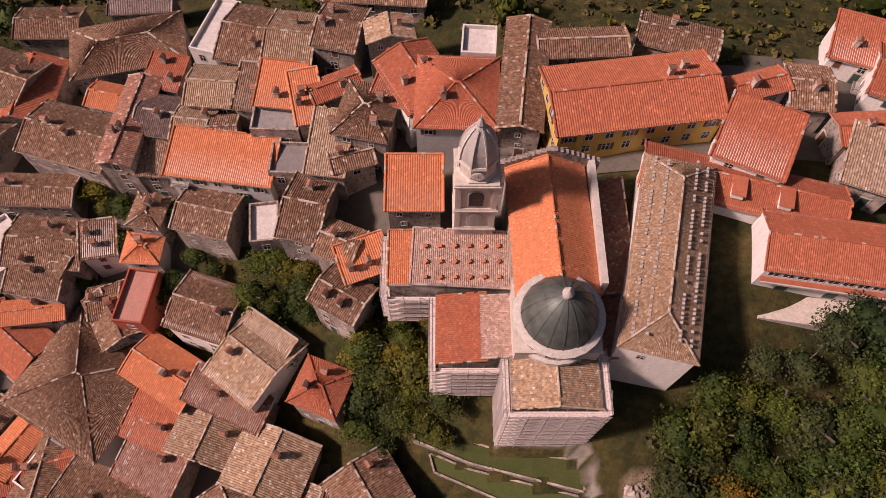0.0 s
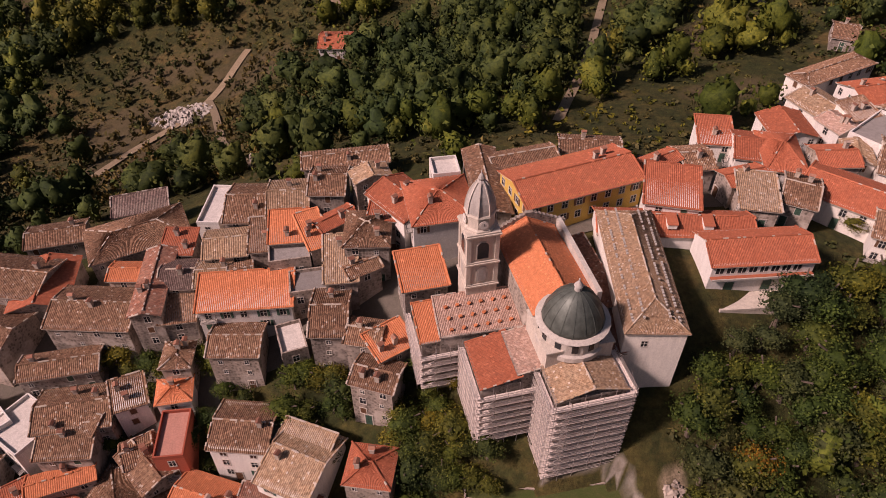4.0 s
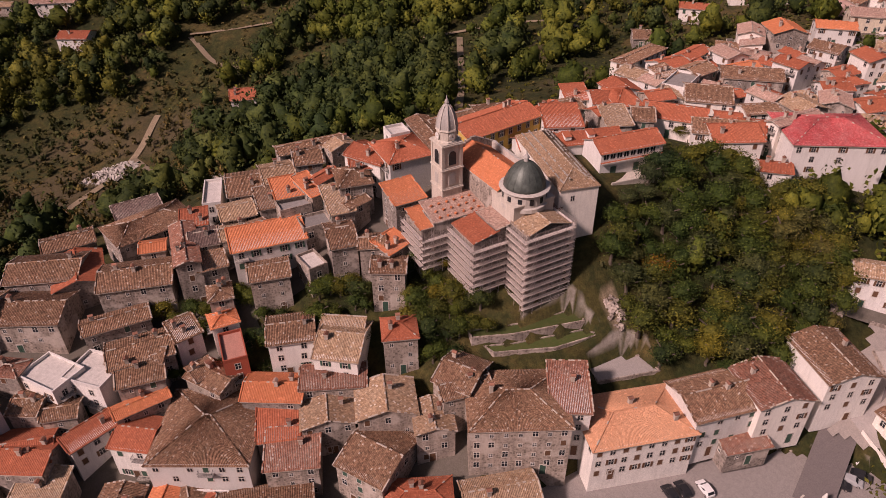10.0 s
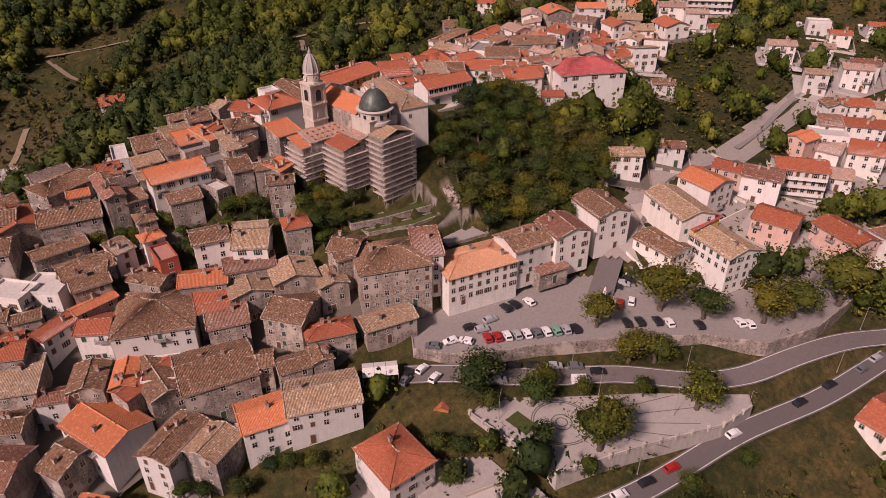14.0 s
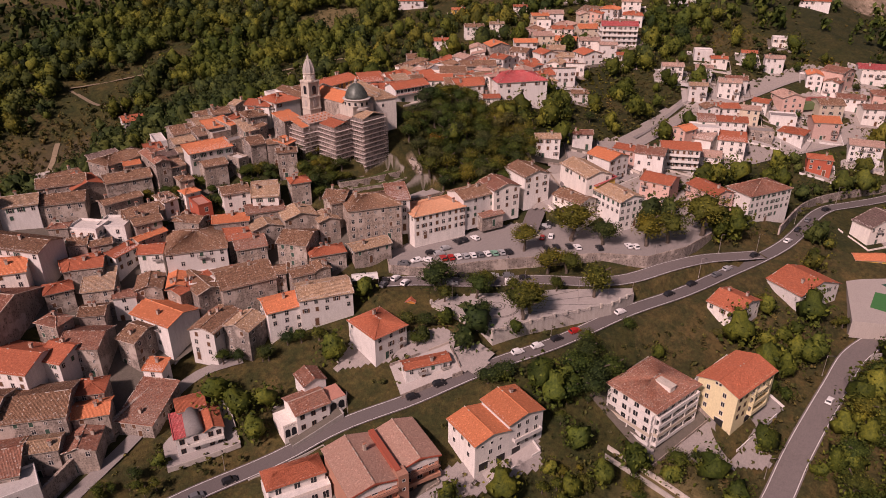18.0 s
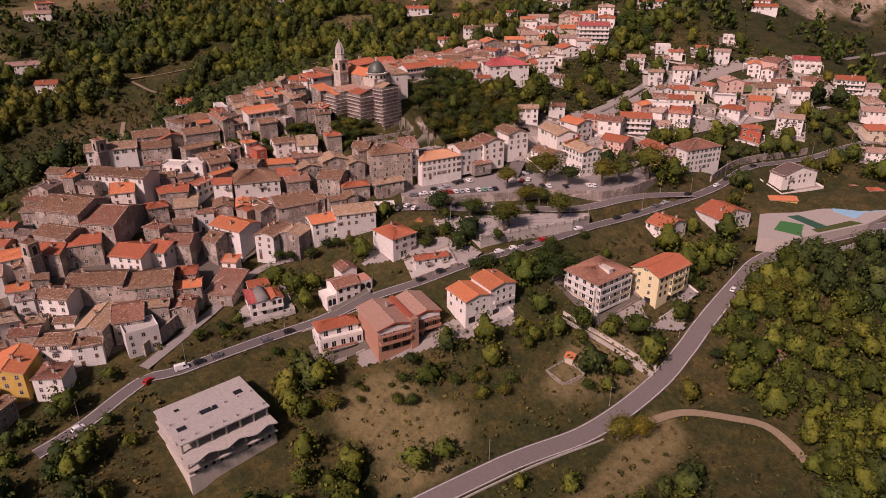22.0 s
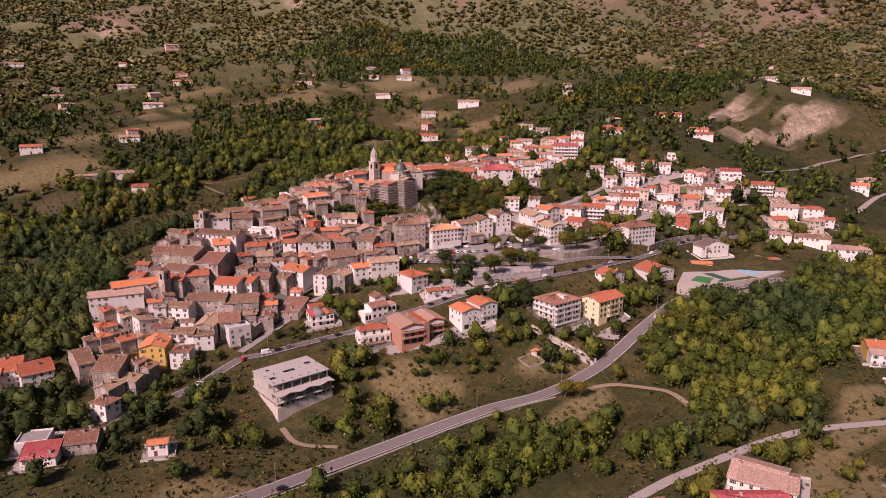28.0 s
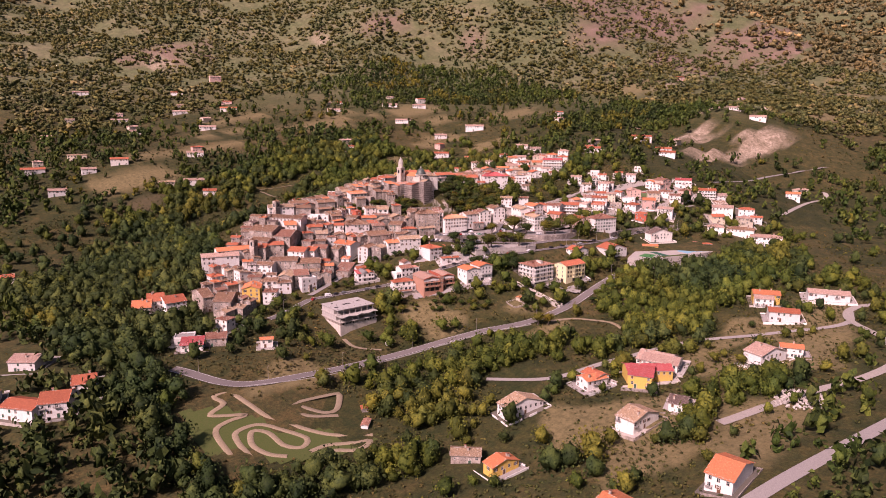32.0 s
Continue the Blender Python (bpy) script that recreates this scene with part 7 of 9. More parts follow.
for x in (-13.5, -10.2, -7.4, -4.4, 6.0, 8.6, 10.9, 13.6):
    part("arched_window", _aw, shell, pose(x, -13.02, 1.65))
# holes in the top slab: thin dark sheets painted as the shade below
for x, y, w, d in ((-1, 2, 6.4, 2.6), (11.5, 5, 3.2, 2.6), (-12.5, -2.0, 3.2, 2.4), (-10, 9, 1.8, 1.6)):
    B = Build()
    B.box(-w / 2, -d / 2, 0, w / 2, d / 2, 0.03, 0)
    part("roof_opening", B.mesh("roof_opening", ["glass_and_shade"]), shell, pose(x, y, 12.81))
_stub = Build().box(-0.2, -0.2, 0, 0.2, 0.2, 1.0).mesh("column_stub", ["concrete"])
for i in range(14):
    part("column_stub", _stub, shell, pose(-15 + (i % 7) * 5, -8.0 + (i // 7) * 10, 12.8))
CLEAR += [(-154.5 * U, -70 * U, 22 * U), (-170 * U, -86 * U, 14 * U), (-150 * U, -92 * U, 12 * U)]


# ---------------------------------------------------------------- cars
def car_body(B, L, Wd, van):
    if van:
        prof = [(-L / 2, 0.35), (-L / 2, 1.85), (-L / 2 + 0.2, 2.0), (L * 0.28, 2.0), (L * 0.40, 1.25), (L / 2, 1.0), (L / 2, 0.35)]
    else:
        prof = [(-L / 2, 0.35), (-L / 2, 0.80), (-L * 0.47, 0.95), (-L * 0.38, 1.40), (-L * 0.22, 1.47), (L * 0.10, 1.45), (L * 0.24, 0.98), (L * 0.45, 0.85), (L / 2, 0.65), (L / 2, 0.35)]
    n = len(prof)
    hw = Wd / 2
    p = []
    for s in (-1, 1):
        for x, z in prof:
            k = 1.0 if z < 1.0 else 0.86
            p.append((x, s * hw * k, z))
    f = [tuple(range(n - 1, -1, -1)), tuple(range(n, 2 * n))]
    f += [(j, (j + 1) % n, n + (j + 1) % n, n + j) for j in range(n)]
    B.add(p, f)
    return prof


def car_glass(L, Wd, van):
    B = Build()
    hw = Wd / 2 * 0.95
    z0, z1 = (1.25, 1.8) if van else (0.98, 1.36)
    x0, x1 = (L * 0.08, L * 0.34) if van else (-L * 0.40, L * 0.19)
    for s in (-1, 1):
        B.add([(x0, s * hw, z0), (x1, s * hw, z0), (x1 - 0.35, s * hw * 0.93, z1), (x0 + 0.18, s * hw * 0.93, z1)], [(0, 1, 2, 3)] if s < 0 else [(3, 2, 1, 0)])
    if van:
        B.add([(L * 0.405, -hw * 0.9, 1.27), (L * 0.405, hw * 0.9, 1.27), (L * 0.30, hw * 0.85, 1.93), (L * 0.30, -hw * 0.85, 1.93)], [(0, 1, 2, 3)])
    else:
        B.add([(L * 0.245, -hw * 0.9, 1.0), (L * 0.245, hw * 0.9, 1.0), (L * 0.115, hw * 0.84, 1.42), (L * 0.115, -hw * 0.84, 1.42)], [(0, 1, 2, 3)])
        B.add([(-L * 0.475, hw * 0.9, 0.98), (-L * 0.475, -hw * 0.9, 0.98), (-L * 0.39, -hw * 0.84, 1.37), (-L * 0.39, hw * 0.84, 1.37)], [(0, 1, 2, 3)])
    return B.mesh("glazing", ["glass_and_shade"])


CAR_COL = {"white": (0.72, 0.70, 0.68), "black": (0.022, 0.022, 0.025), "silver": (0.36, 0.36, 0.36), "red": (0.38, 0.025, 0.02), "green": (0.18, 0.34, 0.25), "blue": (0.06, 0.11, 0.24), "grey": (0.13, 0.13, 0.135)}
CAR_MESH = {}
_wb = Build().lathe([(0.29, -0.1), (0.31, -0.07), (0.31, 0.07), (0.29, 0.1)], 12, 0)
_wb.lathe([(0.18, 0.1), (0.17, 0.115)], 10, 1)
WHEEL = _wb.mesh("wheel", ["tyre", "steel_tube"])
for _c, _v in CAR_COL.items():
    plain("paint_" + _c, _v, 0.28, 0.0, 0.04)
    _b = Build()
    car_body(_b, 3.7, 1.6, False)
    CAR_MESH[_c] = _b.mesh("body", ["paint_" + _c])
_b = Build()
car_body(_b, 4.3, 1.75, True)
VAN = _b.mesh("body", ["paint_white"])
GLAZ, VGLAZ = car_glass(3.7, 1.6, False), car_glass(4.3, 1.75, True)
CARS = []


def car(x, y, yaw, col, z=None, van=False):
    zz = float(land(x * U, y * U)) if z is None else z * U
    best = None
    for c, rz, w, nrm, kind in ROADS:
        d = np.hypot(c[:, 0] - x * U, c[:, 1] - y * U)
        j = d.argmin()
        if d[j] < w / 2 + 0.6 and z is None:
            zz = rz[j] + 0.07
    ob = thing("van" if van else "car", x * U, y * U, zz, yaw, ("%s panel van parked at the road" if van else "small %s hatchback car parked on asphalt") % col, "van" if van else "car", "parked cars")
    part("body", VAN if van else CAR_MESH[col], ob)
    part("glazing", VGLAZ if van else GLAZ, ob)
    k = 1.16 if van else 1.0
    for sx in (-1.15 * k, 1.15 * k):
        for sy in (-1, 1):
            part("wheel", WHEEL, ob, pose(sx, sy * 0.72 * k, 0.31, 90 if sy < 0 else -90))


_cols = ("red", "red", "white", "silver", "white", "grey", "white", "green", "silver", "black")
for i, c in enumerate(_cols):
    car(5.2 + i * 2.55, -31.0 - i * 1.72, 62, c, 0.45)
for i, c in enumerate(("silver", "black", "black", "black", "silver", "grey")):
    car(-4.0 + i * 4.6, -33.6 - i * 4.1, -42, c)
for x, y, a, c, z in ((5.2, -23.9, -20, "black", 0.45), (12.4, -25.4, -15, "silver", 0.45), (7.0, -27.0, -25, "silver", 0.45), (20.4, -24.6, 80, "black", 0.45), (23.8, -25.2, 80, "black", 0.45), (28.3, -27.6, 80, "white", 0.45),
                      (-9.3, -22.5, 130, "grey", 0.45), (-3.9, -24.6, 160, "white", 0.45), (-0.5, -27.6, 115, "white", 0.45), (49.0, -48.3, 30, "red", 0.45), (52.7, -50.1, 30, "white", 0.45), (66.8, -40, -20, "white", 0.45),
                      (56.1, -41.7, -60, "black", 0.45), (59.3, -42.5, -60, "silver", 0.45), (62.4, -42.7, -60, "black", 0.45), (42.0, -55.5, 55, "black", 0.45), (45.5, -58, 55, "black", 0.45), (49.7, -61.6, 55, "black", 0.45), (51.6, -64.6, 55, "white", 0.45),
                      (57.5, -71.5, 55, "black", 0.45), (67.6, -79.5, 55, "white", 0.45), (70.9, -30.5, 60, "silver", None), (69, -82, 55, "white", 0.45)):
    car(x, y, a, c, z)
for x, y, a, c in ((-16.1, -25.4, 10, "white"), (-20.5, -24.2, 20, "black"), (-15.8, -30.5, 15, "white"), (-22.8, -25.7, 20, "grey"), (-2.5, -43.2, -42, "silver"), (22, -60, -42, "black"), (-163, -34.9, 25, "red"), (-144, -39.8, -8, "black"), (-137, -41, -8, "grey"), (-117, -46, -12, "grey"), (-107, -48, -15, "black"),
                   (-50, -70, -25, "black"), (-41, -73.5, -25, "black"), (-13, -84.5, -20, "white"), (-5.7, -87.5, -20, "white"), (2.6, -90, -18, "black"), (11, -92, -18, "red"), (33, -97.5, -16, "white"), (57, -105, -15, "black"), (70, -108, -14, "black"), (84, -112, -13, "grey"), (92, -113, -13, "silver"),
                   (110, -117, -12, "black"), (135, -122, -6, "white"), (150, -121, 0, "black"), (165, -120.5, 3, "grey"), (185, -122.5, -20, "black"), (-191, -38, 5, "white"), (60, -168, 0, "white"), (-200, -130, -8, "black")):
    car(x, y, a, c)
car(14.9, -59.0, -42, "white", None, True)
car(-150.6, -37.9, -14, "white", None, True)
car(-153, -117.5, -18, "white", None, True)

# ---------------------------------------------------------------- fountain monument on the square
fountain = built("fountain", 46.8, -43.5, 0.4, 0, "round stone fountain with a pale central monument", "fountain")
B = Build()
B.lathe([(4.2, -0.3), (4.2, 0.5), (3.8, 0.5), (3.8, 0.1), (0.1, 0.1)], 28, 0)
part("basin", B.mesh("basin", ["stone_light"]), fountain)
B = Build()
B.lathe([(2.0, 0), (2.0, 0.8), (1.7, 0.9), (1.3, 1.4), (1.3, 1.9), (0.9, 2.1)], 8, 0)
part("pedestal", B.mesh("pedestal", ["stone_light"]), fountain)
B = Build()
B.lathe([(0.55, 2.0), (0.48, 3.6), (0.62, 4.1), (0.40, 4.9), (0.26, 5.5), (0.12, 5.8)], 10, 0)
part("monument", B.mesh("monument", ["frame_white"]), fountain)

# ---------------------------------------------------------------- plaza furnishing
plaza_rings = built("paving_pattern", -0.4, -64.5, -5.2, 0, "dark stone rings and rays set in the plaza paving", "paving")


def ring_mesh(r0, r1, z):
    B = Build()
    n = 40
    p = []
    for r in (r0, r1):
        p += [(r * math.cos(2 * math.pi * i / n), r * math.sin(2 * math.pi * i / n), z) for i in range(n)]
    B.add(p, [(i, (i + 1) % n, n + (i + 1) % n, n + i) for i in range(n)])
    return B.mesh("ring", ["paving_dark"])


for r in (1.4, 2.6, 7.4, 8.0):
    part("ring", ring_mesh(r, r + 0.35, 0.015), plaza_rings)
for i in range(7):
    a = radians(-62 + i * 9)
    B = Build()
    L = 34 - abs(i - 3) * 5
    B.box(8.5, -0.14, 0.012, 8.5 + L, 0.14, 0.016, 0, pose(0, 0, 0, 0, 0, math.degrees(a)))
    part("ray", B.mesh("ray", ["paving_dark"]), plaza_rings)
_post = Build().box(-0.3, -0.3, 0, 0.3, 0.3, 1.25).box(-0.38, -0.38, 1.25, 0.38, 0.38, 1.4).mesh("post", ["stone_light"])
_run = ((-16.6, -45.5), (-15.5, -75), (8, -84.7), (30, -95.4), (42.5, -97.4))
balustrade = thing("balustrade", -15.0 * U, -60 * U, -5.2 * U, 0, "pale stone balustrade along the plaza edge", "balustrade")
for (x0, y0), (x1, y1) in zip(_run, _run[1:]):
    L = math.hypot(x1 - x0, y1 - y0) * U
    n = max(1, round(L / 4.0))
    ang = math.degrees(math.atan2(y1 - y0, x1 - x0))
    for i in range(n):
        k = i / n
        px, py = (x0 + (x1 - x0) * k) * U - balustrade.location.x, (y0 + (y1 - y0) * k) * U - balustrade.location.y
        part("post", _post, balustrade, pose(px, py, 0, 0, 0, ang))
        B = Build()
        B.box(0.3, -0.12, 0.75, L / n - 0.3, 0.12, 0.95)
        for j in range(6):
            xx = 0.5 + j * (L / n - 1.0) / 5
            B.box(xx - 0.06, -0.06, 0.3, xx + 0.06, 0.06, 0.75)
        part("rail", B.mesh("rail", ["stone_light"]), balustrade, pose(px, py, 0, 0, 0, ang))
lawn_bed = drape("lawn_bed", "small worn lawn in the plaza corner", "lawn", (-13.5, -52), (-13, -62), (-6, -66), (-4, -57), (-8, -50))
for v in lawn_bed.data.vertices:
    v.co.z = -5.2 * U + 0.05

# kiosk in orange below the square
kiosk = built("kiosk", -19.5, -37.5, -8, 40, "small orange kiosk with a red tiled roof", "kiosk")
plaster("wall_orange", (0.62, 0.24, 0.05), (0.4, 0.2, 0.08), 0.3)
part("wall", gable_walls("x", 4.4, 3.6, -3, 3.0, 0.8, "wall_orange"), kiosk)
_me, _caps = roof_mesh("x", 4.4, 3.6, "tile_r", 0.9, random.Random(3), 0.35)
part("roof", _me, kiosk, pose(0, 0, 3.0))
part("door", DOORS[0], kiosk, pose(0.6, -1.8, 0.1))
CLEAR.append((-19.5 * U, -37.5 * U, 4))

# ---------------------------------------------------------------- pool and courts
plain("pool_water", (0.30, 0.52, 0.66), 0.12, 0, 0.05, 0.3)
plain("turf_green", (0.05, 0.17, 0.05), 0.9, 0, 0.15)
plain("turf_dark", (0.03, 0.09, 0.06), 0.9, 0, 0.15)
plain("court_red", (0.30, 0.085, 0.07), 0.85, 0, 0.15)
plain("court_green", (0.13, 0.17, 0.075), 0.85, 0, 0.15)


def slab(name, label, x, y, yaw, w, d, dz, mat, category, thick=0.12, edge=None):
    z = float(land(x * U, y * U)) + dz
    B = Build()
    B.box(-w * U / 2, -d * U / 2, -thick, w * U / 2, d * U / 2, 0, 0)
    ob = new(name, B.mesh(name, [mat]))
    ob.matrix_world = pose(x * U, y * U, z, 0, 0, yaw)
    return tagged(ob, label, category, kind="structure")


POOL_Z = -15.2


def pool_sheet(name, label, mat, dz, thick, category, *pts):
    ring = [(a * U, b * U) for a, b in pts]
    if sum(a[0] * b[1] - b[0] * a[1] for a, b in zip(ring, ring[1:] + ring[:1])) < 0:
        ring.reverse()
    tagged(new(name, Build().prism(ring, POOL_Z * U + dz - thick, POOL_Z * U + dz).mesh(name, [mat])), label, category, kind="structure")


pool_sheet("pool_deck", "pale paved deck round the swimming pool", "paving", 0.0, 6.0, "paving", (100, -161), (108, -174), (159, -196), (214, -205), (216, -176), (186, -165), (150, -143))
pool_sheet("pool", "pale blue swimming pool with an island", "pool_water", 0.05, 0.1, "pool", (165, -177), (174, -173), (194, -184), (197, -192), (188, -198), (176, -190), (162, -189))
pool_sheet("sports_turf", "small bright green football turf", "turf_green", 0.05, 0.1, "court", (116, -163), (131, -161), (134, -172), (117, -176))
pool_sheet("sports_turf", "small dark green tennis turf", "turf_dark", 0.05, 0.1, "court", (140, -161), (146, -165), (140, -182), (133, -179))
pool_sheet("lawn_strip", "narrow lawn beside the swimming pool", "lawn", 0.04, 0.1, "lawn", (158, -161), (186, -168), (186, -172), (156, -165))
pool_sheet("lawn_strip", "narrow lawn below the swimming pool", "lawn", 0.04, 0.1, "lawn", (128, -181), (158, -194), (157, -188), (130, -177))
long_wall("concrete retaining wall below the pool deck", 2.6, 0.5, "concrete", (91, -172), (110, -184), (139, -199), (160, -204))
slab("tennis_court", "green and red tennis court beside the road", 281, -80, -32, 34, 20, 1.2, "court_green", "court", 3.0)
slab("court_field", "red inner field of the tennis court", 281, -80, -32, 22, 10, 1.26, "court_red", "court", 0.05)


def low_house(name, label, x, y, z, yaw, w, d, h, kind, tile, wall, category="building"):
    ob = built(name, x, y, z, yaw, label, category)
    part("wall", gable_walls(kind, w, d, -3, h, min(w, d) * 0.12, wall), ob)
    me, caps = roof_mesh(kind, w, d, tile, d * 0.14, random.Random(3), 0.5)
    part("roof", me, ob, pose(0, 0, h))
    part("door", DOORS[0], ob, pose(0.2 * w, -d / 2, 0.3))
    part("window", WIN[(0, "wood_brown")], ob, pose(-0.2 * w, -d / 2, 0.9))
    return ob


low_house("bath_house", "low yellow bath house with a red roof", 158, -151, POOL_Z, -52, 15, 8, 3.4, "x", "tile_o", "wall_y")
low_house("pool_pavilion", "low pavilion with a dark red hipped roof", 209, -173, POOL_Z, -40, 11, 9, 2.6, "h", "tile_m", "wall_c")
low_house("pool_bar", "small white poolside bar with a red roof", 213, -184, POOL_Z, -40, 9, 6, 2.8, "h", "tile_r", "wall_w")
CLEAR += [(135 * U, -170 * U, 20), (168 * U, -180 * U, 27), (200 * U, -186 * U, 18), (281 * U, -80 * U, 16)]

# ---------------------------------------------------------------- motocross track, rubble, quarry, walls
drape("track_meadow", "green meadow inside the dirt track", "lawn", (-315, -120), (-322, -160), (-312, -186), (-270, -206), (-232, -206), (-228, -190), (-262, -172), (-290, -128), lift=0.25, step=3.0)


def dirt_loop(*pts):
    c = spline([(a * U, b * U) for a, b in pts], 2.0)
    z = land(c[:, 0], c[:, 1]) + 0.5
    t = np.gradient(c, axis=0)
    t /= np.linalg.norm(t, axis=1)[:, None]
    v = []
    for i in range(len(c)):
        for o, dz in ((-1.9, 0), (-1.2, 0.3), (1.2, 0.3), (1.9, 0)):
            v.append((c[i, 0] - t[i, 1] * o * U, c[i, 1] + t[i, 0] * o * U, z[i] + dz - 0.3))
    f = [(i * 4 + k, i * 4 + k + 1, i * 4 + k + 5, i * 4 + k + 4) for i in range(len(c) - 1) for k in range(3)]
    tagged(new("dirt_track", mesh_from("dirt_track", v, f, ["dirt_track"], smooth=True)), "winding bare earth motocross track", "track", kind="structure")


dirt_loop((-309, -176), (-306, -151), (-296, -145), (-284, -144), (-301, -135), (-289, -128), (-291, -119), (-281, -119), (-277, -135), (-274, -151), (-267, -164), (-254, -185), (-235, -200))
dirt_loop((-301, -181), (-300, -164), (-296, -156), (-282, -156), (-273, -168), (-267, -181), (-274, -187), (-281, -180), (-282, -165), (-289, -160), (-295, -171), (-292, -183), (-285, -190))
dirt_loop((-273, -193), (-262, -193), (-252, -198), (-240, -204), (-251, -207), (-261, -200), (-266, -201))
dirt_loop((-238, -171), (-253, -162), (-258, -150), (-251, -147), (-227, -150), (-224, -153), (-235, -165), (-243, -164), (-248, -157), (-251, -152))


def rubble_heap(label, x, y, rx, ry, n, size, mat, seed):
    r = random.Random(seed)
    B = Build()
    for i in range(n):
        a, q = r.uniform(0, 6.283), math.sqrt(r.random())
        px, py = (x + rx * q * math.cos(a)) * U, (y + ry * q * math.sin(a)) * U
        s = size * r.uniform(0.4, 1.3)
        m = pose(px, py, float(land(px, py)) + 0.1 + (1 - q) * 1.2, r.uniform(0, 60), r.uniform(0, 60), r.uniform(0, 360))
        B.box(-s, -s * 0.7, -s * 0.5, s * 0.8, s * 0.6, s * 0.5, 0, m)
    tagged(new("rubble", B.mesh("rubble", [mat])), label, "rubble", kind="stuff")


rubble_heap("heap of pale broken stone beside a track", -70, 224, 13, 9, 420, 0.7, "stone_light", 1)
rubble_heap("pale rock outcrop below the church terraces", 31, 11, 2, 3.5, 60, 0.45, "wall_s", 2)
rubble_heap("stacked cut stone in a builders' yard", -70, -372, 16, 14, 160, 0.7, "stone_light", 3)
long_wall("low stone wall along the path", 1.0, 0.5, "stone_light", (-17, -125), (-12, -145), (-9, -167))
long_wall("low stone wall along the path", 1.0, 0.5, "stone_light", (-20, -126), (-15, -146), (-13, -168))
long_wall("field wall round a small plot", 0.8, 0.4, "wall_s", (-46, -138), (-45.5, -146.6), (-35, -149), (-35, -140))
long_wall("roadside parapet wall", 0.9, 0.4, "concrete", (-270, -119), (-227, -130), (-162, -137), (-90, -159), (-56, -172))
long_wall("tall dark retaining wall above the lane", 4.2, 0.8, "wall_s", (-157, -20), (-148, -17), (-126, -8.5), (-109, -3))
long_wall("retaining wall above the main road", 2.0, 0.6, "wall_s", (140, -116), (178, -114), (205, -122), (232, -138))
long_wall("pale stone wall at the bend of the track", 1.1, 0.6, "stone_light", (-35, 197), (-39, 161), (-33, 143))
long_wall("field wall by the track", 1.2, 0.5, "stone_light", (-40, 150), (-36, 162), (-26, 171))
drape("street_paving", "worn grey stone paving of the old town lanes", "town_earth", (-232, -18), (-165, -12), (-130, -12), (-95, 4), (-72, -6), (-45, -12), (-22, -8), (-4, 0), (-6, 12), (-22, 22), (-40, 28), (-72, 42), (-40, 56), (-22, 52), (-10, 40), (28, 58), (62, 62), (104, 60), (150, 34), (196, 36), (170, 96), (112, 96), (20, 84), (-10, 98), (-58, 104), (-100, 90), (-150, 90), (-190, 60), (-232, 20), lift=0.22, step=2.5)
drape("street_paving", "pale worn paving between the houses of the newer quarter", "asphalt_pale", (60, -32), (84, -22), (104, -12), (150, -26), (200, -22), (262, -40), (318, -58), (332, -98), (300, -122), (250, -112), (204, -90), (166, -78), (152, -90), (140, -98), (118, -84), (94, -80), (80, -60), lift=0.24, step=1.5)
drape("yard_paving", "pale concrete yard beside the apartment houses", "asphalt_pale", (-8, -128), (4, -152), (20, -165), (30, -160), (40, -142), (20, -122), lift=0.25, step=1.0)
drape("yard_paving", "pale gravel yard in front of the houses", "asphalt_pale", (-100, -84), (-60, -108), (-38, -116), (-30, -108), (-56, -96), (-92, -74), lift=0.25, step=1.0)
drape("yard_paving", "concrete parking yard above the main road", "asphalt_pale", (-62, -40), (-40, -58), (-30, -82), (-18, -80), (-22, -56), (-46, -34), lift=0.25, step=1.0)
# ---------------------------------------------------------------- woodland, scrub and single trees
OAKS = [(a * U, b * U, c * U, d * U, 0.0) for a, b, c, d in ((-345, -90, 60, 90), (-230, 160, 120, 160), (-330, -60, 130, 90), (-350, -190, 110, 80), (-60, 190, 90, 70), (30, 190, 60, 60), (120, -215, 40, 40))]
GARDENS = [(a * U, b * U, c * U, d * U, radians(e)) for a, b, c, d, e in ((215, -72, 130, 56, -12), (128, 8, 60, 34, 0), (240, 70, 100, 44, 20), (-170, -110, 60, 20, -15), (70, -385, 170, 50, 0), (-90, -300, 90, 60, 0), (20, -150, 60, 22, 0), (55, 75, 20, 10, 0))]
THICKETS = [(a * U, b * U, 9 * U, 7 * U, 0.0) for a, b in ((-200, -51), (-195, -67), (-212, -72), (-192, -83), (-190, -47), (-154, -116), (-139, -112), (-191, -94))]
